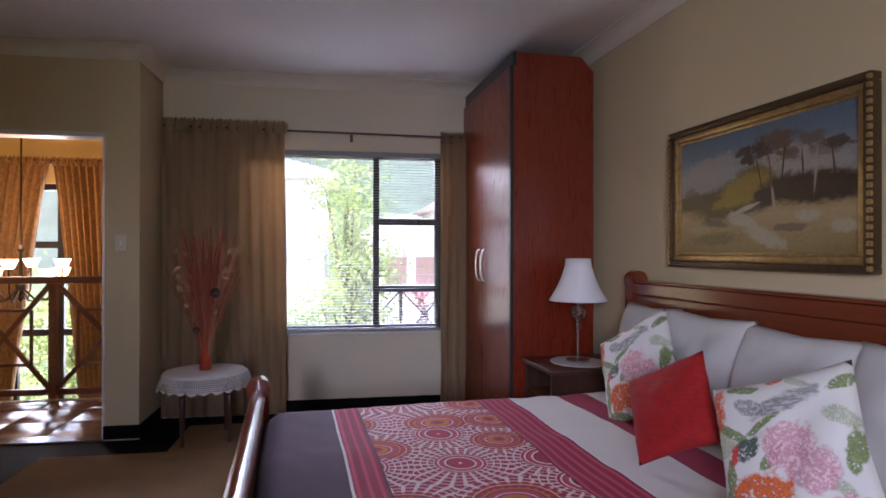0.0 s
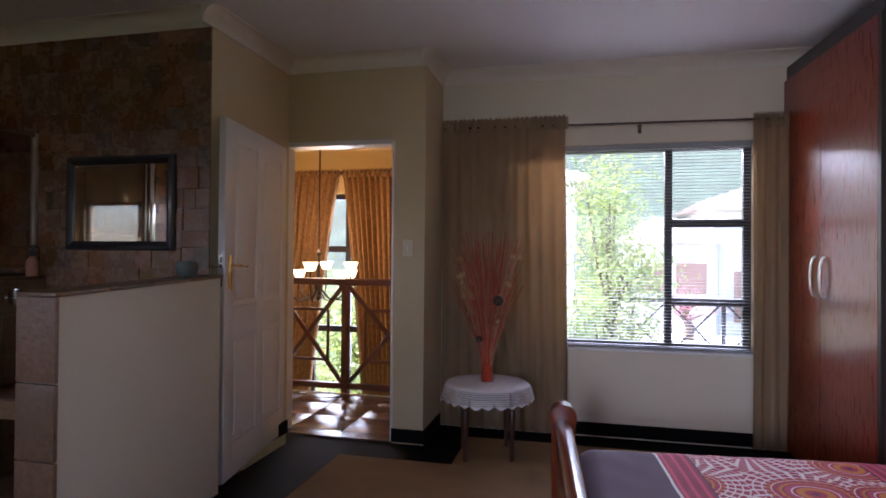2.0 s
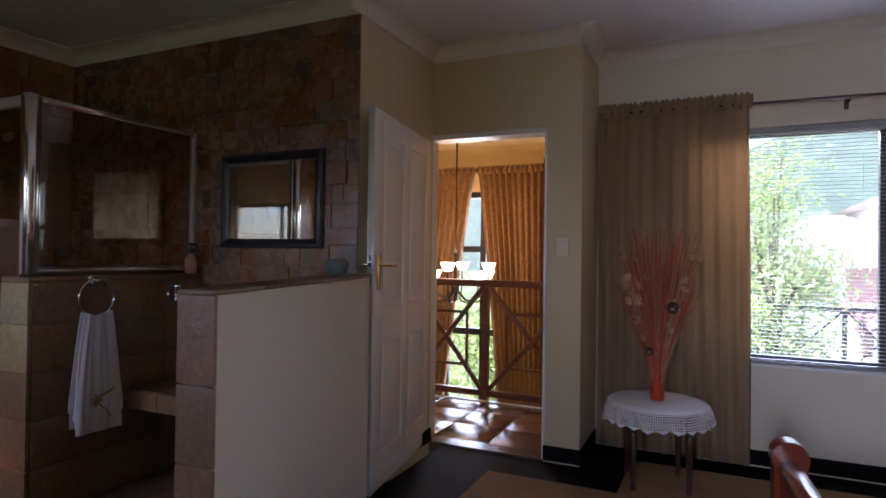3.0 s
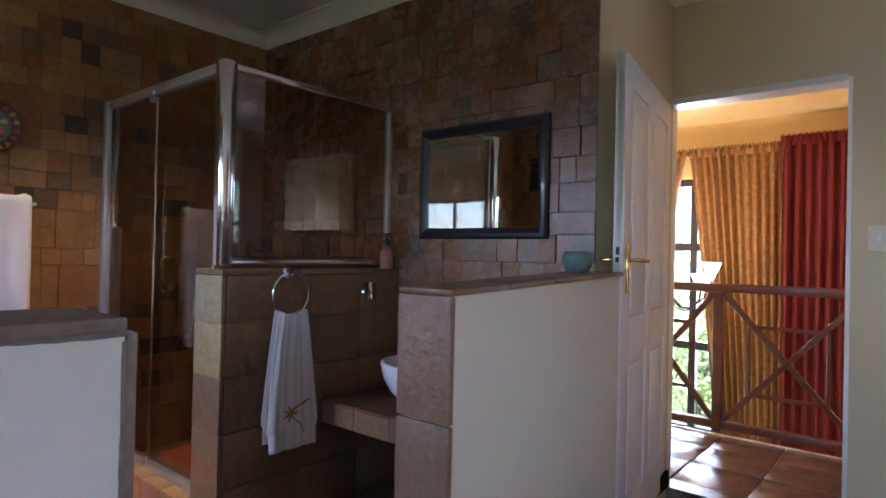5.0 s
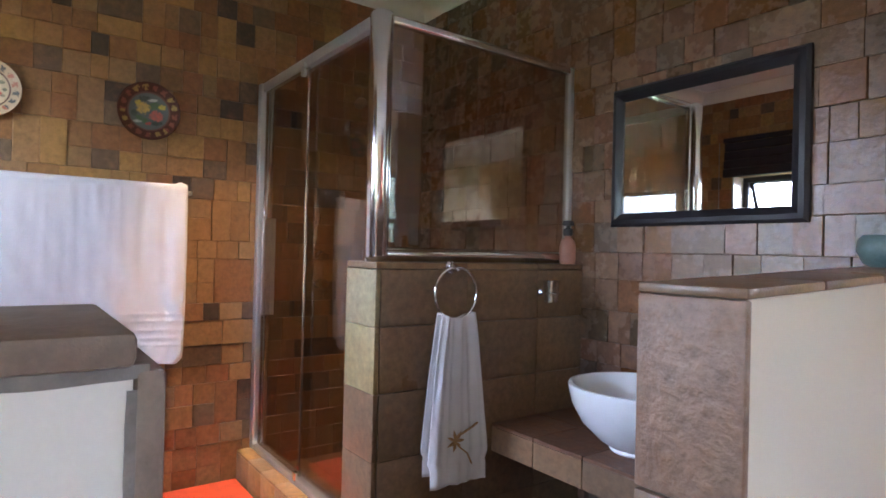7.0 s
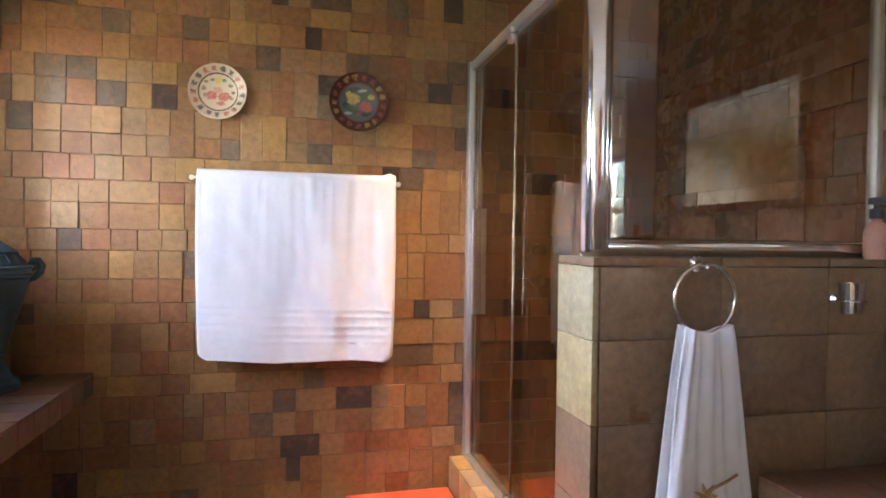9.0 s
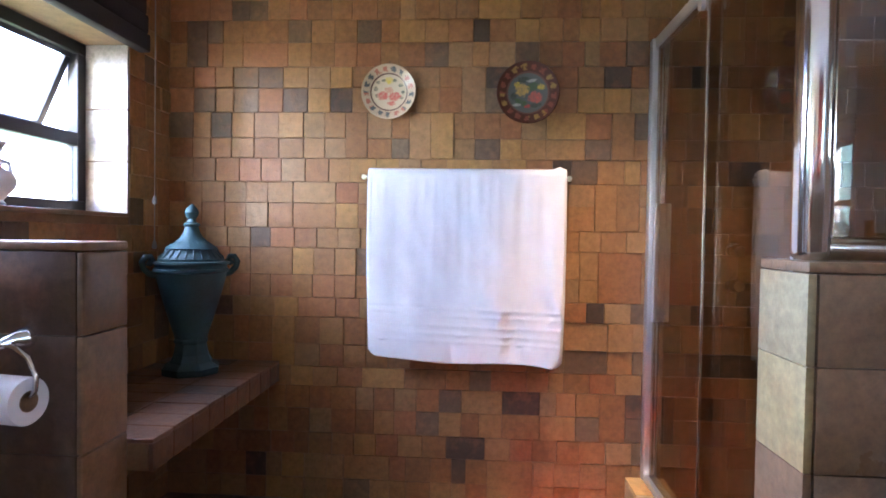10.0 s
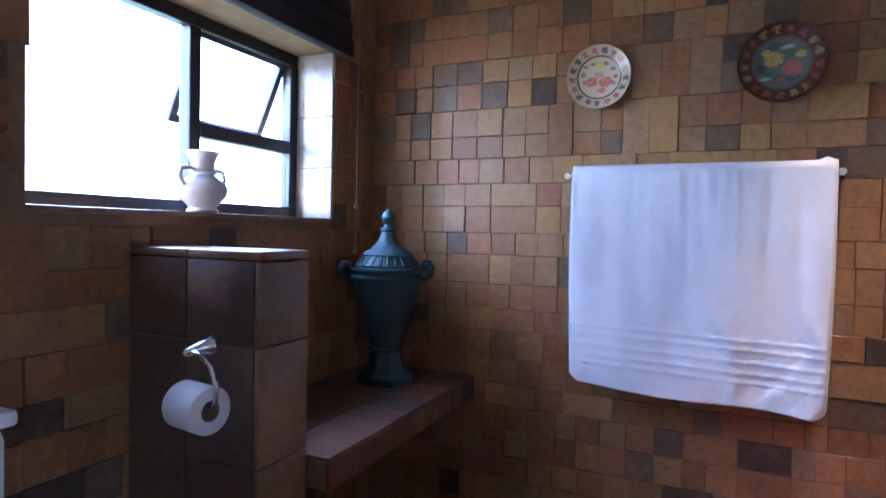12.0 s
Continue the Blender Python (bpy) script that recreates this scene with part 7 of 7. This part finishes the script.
def tile_rows(a0, a1, z0, z1, seed, step=0.1):
    """Coursed slate: (a, b, low, high) cells, in bands of one or two courses with cuts of their own."""
    rnd = random.Random(seed)
    nz = int(round((z1 - z0) / step))
    sz = (z1 - z0) / nz
    ez = [z0 + j * sz + (rnd.uniform(-0.12, 0.12) * sz if 0 < j < nz else 0) for j in range(nz + 1)]
    out, j = [], 0
    while j < nz:
        band = 2 if j + 1 < nz and rnd.random() < 0.5 else 1
        lo, hi = ez[j], ez[j + band]
        a = a0
        while a < a1 - 1e-6:
            r = rnd.random()
            w = step * (rnd.uniform(0.88, 1.12) if r < 0.72 else rnd.uniform(1.5, 2.0) if r < 0.88 else rnd.uniform(0.6, 0.8))
            b = a1 if a1 - a - w < 0.55 * step else a + w
            if band == 1 or rnd.random() < 0.10:
                out.append((a, b, lo, hi))
            else:
                m = ez[j + 1]
                for c, d in ((lo, m), (m, hi)):
                    if b - a > 1.4 * step and rnd.random() < 0.5:
                        k = a + (b - a) * rnd.uniform(0.4, 0.6)
                        out += [(a, k, c, d), (k, b, c, d)]
                    else:
                        out.append((a, b, c, d))
            a = b
        j += band
    return out


def tile_mesh(w, h, depth, seed):
    """A cleft tile lying in u-v with its back at 0: uneven face, soft arris."""
    rnd = random.Random(seed)
    g, e = 0.0005, 0.002
    bm = bmesh.new()
    lo = [bm.verts.new(p) for p in ((-w / 2 + g, -h / 2 + g, 0), (w / 2 - g, -h / 2 + g, 0), (w / 2 - g, h / 2 - g, 0), (-w / 2 + g, h / 2 - g, 0))]
    md = [bm.verts.new((v.co.x, v.co.y, depth - 0.0022 + rnd.uniform(-0.001, 0.001))) for v in lo]
    tp = [bm.verts.new((v.co.x * (1 - 2 * e / w) + rnd.uniform(-0.001, 0.001), v.co.y * (1 - 2 * e / h) + rnd.uniform(-0.001, 0.001), depth + rnd.uniform(-0.0015, 0.0015))) for v in lo]
    for a, b in ((lo, md), (md, tp)):
        for i in range(4):
            bm.faces.new((a[i], a[(i + 1) % 4], b[(i + 1) % 4], b[i]))
    bm.faces.new(tp)
    return bm


WEST_M = Matrix(((0, 0, 1, 0), (1, 0, 0, 0), (0, 1, 0, 0), (0, 0, 0, 1)))      # u along y, v along z, out along +x
NORTH_M = Matrix(((1, 0, 0, 0), (0, 0, -1, 0), (0, 1, 0, 0), (0, 0, 0, 1)))    # out along -y
SOUTH_M = Matrix(((1, 0, 0, 0), (0, 0, 1, 0), (0, 1, 0, 0), (0, 0, 0, 1)))     # out along +y


def lay_tiles(wall, cells, place, frame_m, near, mats, skip=None, seed=1):
    """Single tiles within the stretch near as parts of the wall; the rest in one mesh."""
    rnd = random.Random(seed)
    cache, rest, count = {}, bmesh.new(), 0
    for a, b, c, d in cells:
        if skip and skip(a, b, c, d):
            continue
        w, h = b - a, d - c
        key = (round(w, 3), round(h, 3), rnd.randrange(5))
        dep = rnd.choice((0.005, 0.006, 0.006, 0.007, 0.009, 0.012))
        at = place((a + b) / 2, (c + d) / 2)
        m = Matrix.Translation(at) @ frame_m
        if near[0] <= a and b <= near[1] and near[2] <= c and d <= near[3] and count < 300:
            key = (*key, dep)
            if key not in cache:
                cache[key] = mesh_of("tile", tile_mesh(w, h, dep, hash(key[2]) + len(cache)))
                cache[key].materials.append(M[mats[0]])
            ob = new("tile", cache[key])
            ob.parent = wall
            ob.matrix_basis = m
            count += 1
        else:
            tm = tile_mesh(w, h, dep, rnd.randrange(999))
            vs = [rest.verts.new(m @ v.co) for v in tm.verts]
            tm.verts.index_update()
            for f in tm.faces:
                rest.faces.new([vs[v.index] for v in f.verts])
            tm.free()
    if len(rest.faces):
        part("far_tiles", rest, mats[1], wall, "", None, "stuff")


def wall_tiles():
    ob = bpy.data.objects
    lay_tiles(ob["wall_bath_west"], tile_rows(BS, BN, 0.0, CEIL - 0.06, 3), lambda u, v: (BW - 0.006, u, v), WEST_M, (0.8, 2.45, 0.3, 2.05), ("slate", "slate_i"), seed=3)
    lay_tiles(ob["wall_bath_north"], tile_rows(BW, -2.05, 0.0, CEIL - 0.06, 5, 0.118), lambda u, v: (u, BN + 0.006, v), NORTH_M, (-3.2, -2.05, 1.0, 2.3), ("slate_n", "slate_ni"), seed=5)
    lay_tiles(ob["wall_bath_south"], tile_rows(BW, -2.02, 0.0, CEIL - 0.06, 9), lambda u, v: (u, BS - 0.006, v), SOUTH_M, (-4.43, -3.3, 0.6, 1.22), ("slate", "slate_i"),
              lambda a, b, c, d: b > BX0 + 0.02 and a < BX1 - 0.02 and d > BZ0 + 0.02 and c < BZ1 - 0.02, seed=9)
    fl = ob["floor_bathroom"]
    for i in range(8):
        for j in range(10):
            x, y = BW + 0.002 + i * 0.302, BS + 0.002 + j * 0.302
            x1, y1 = min(x + 0.298, -1.99), min(y + 0.298, BN)
            if x1 - x > 0.05 and y1 - y > 0.05:
                part("floor_tile", boxes((x, x1, y, y1, -0.012, 0.0), bev=0.002), "bathfloor", fl)


wall_tiles()
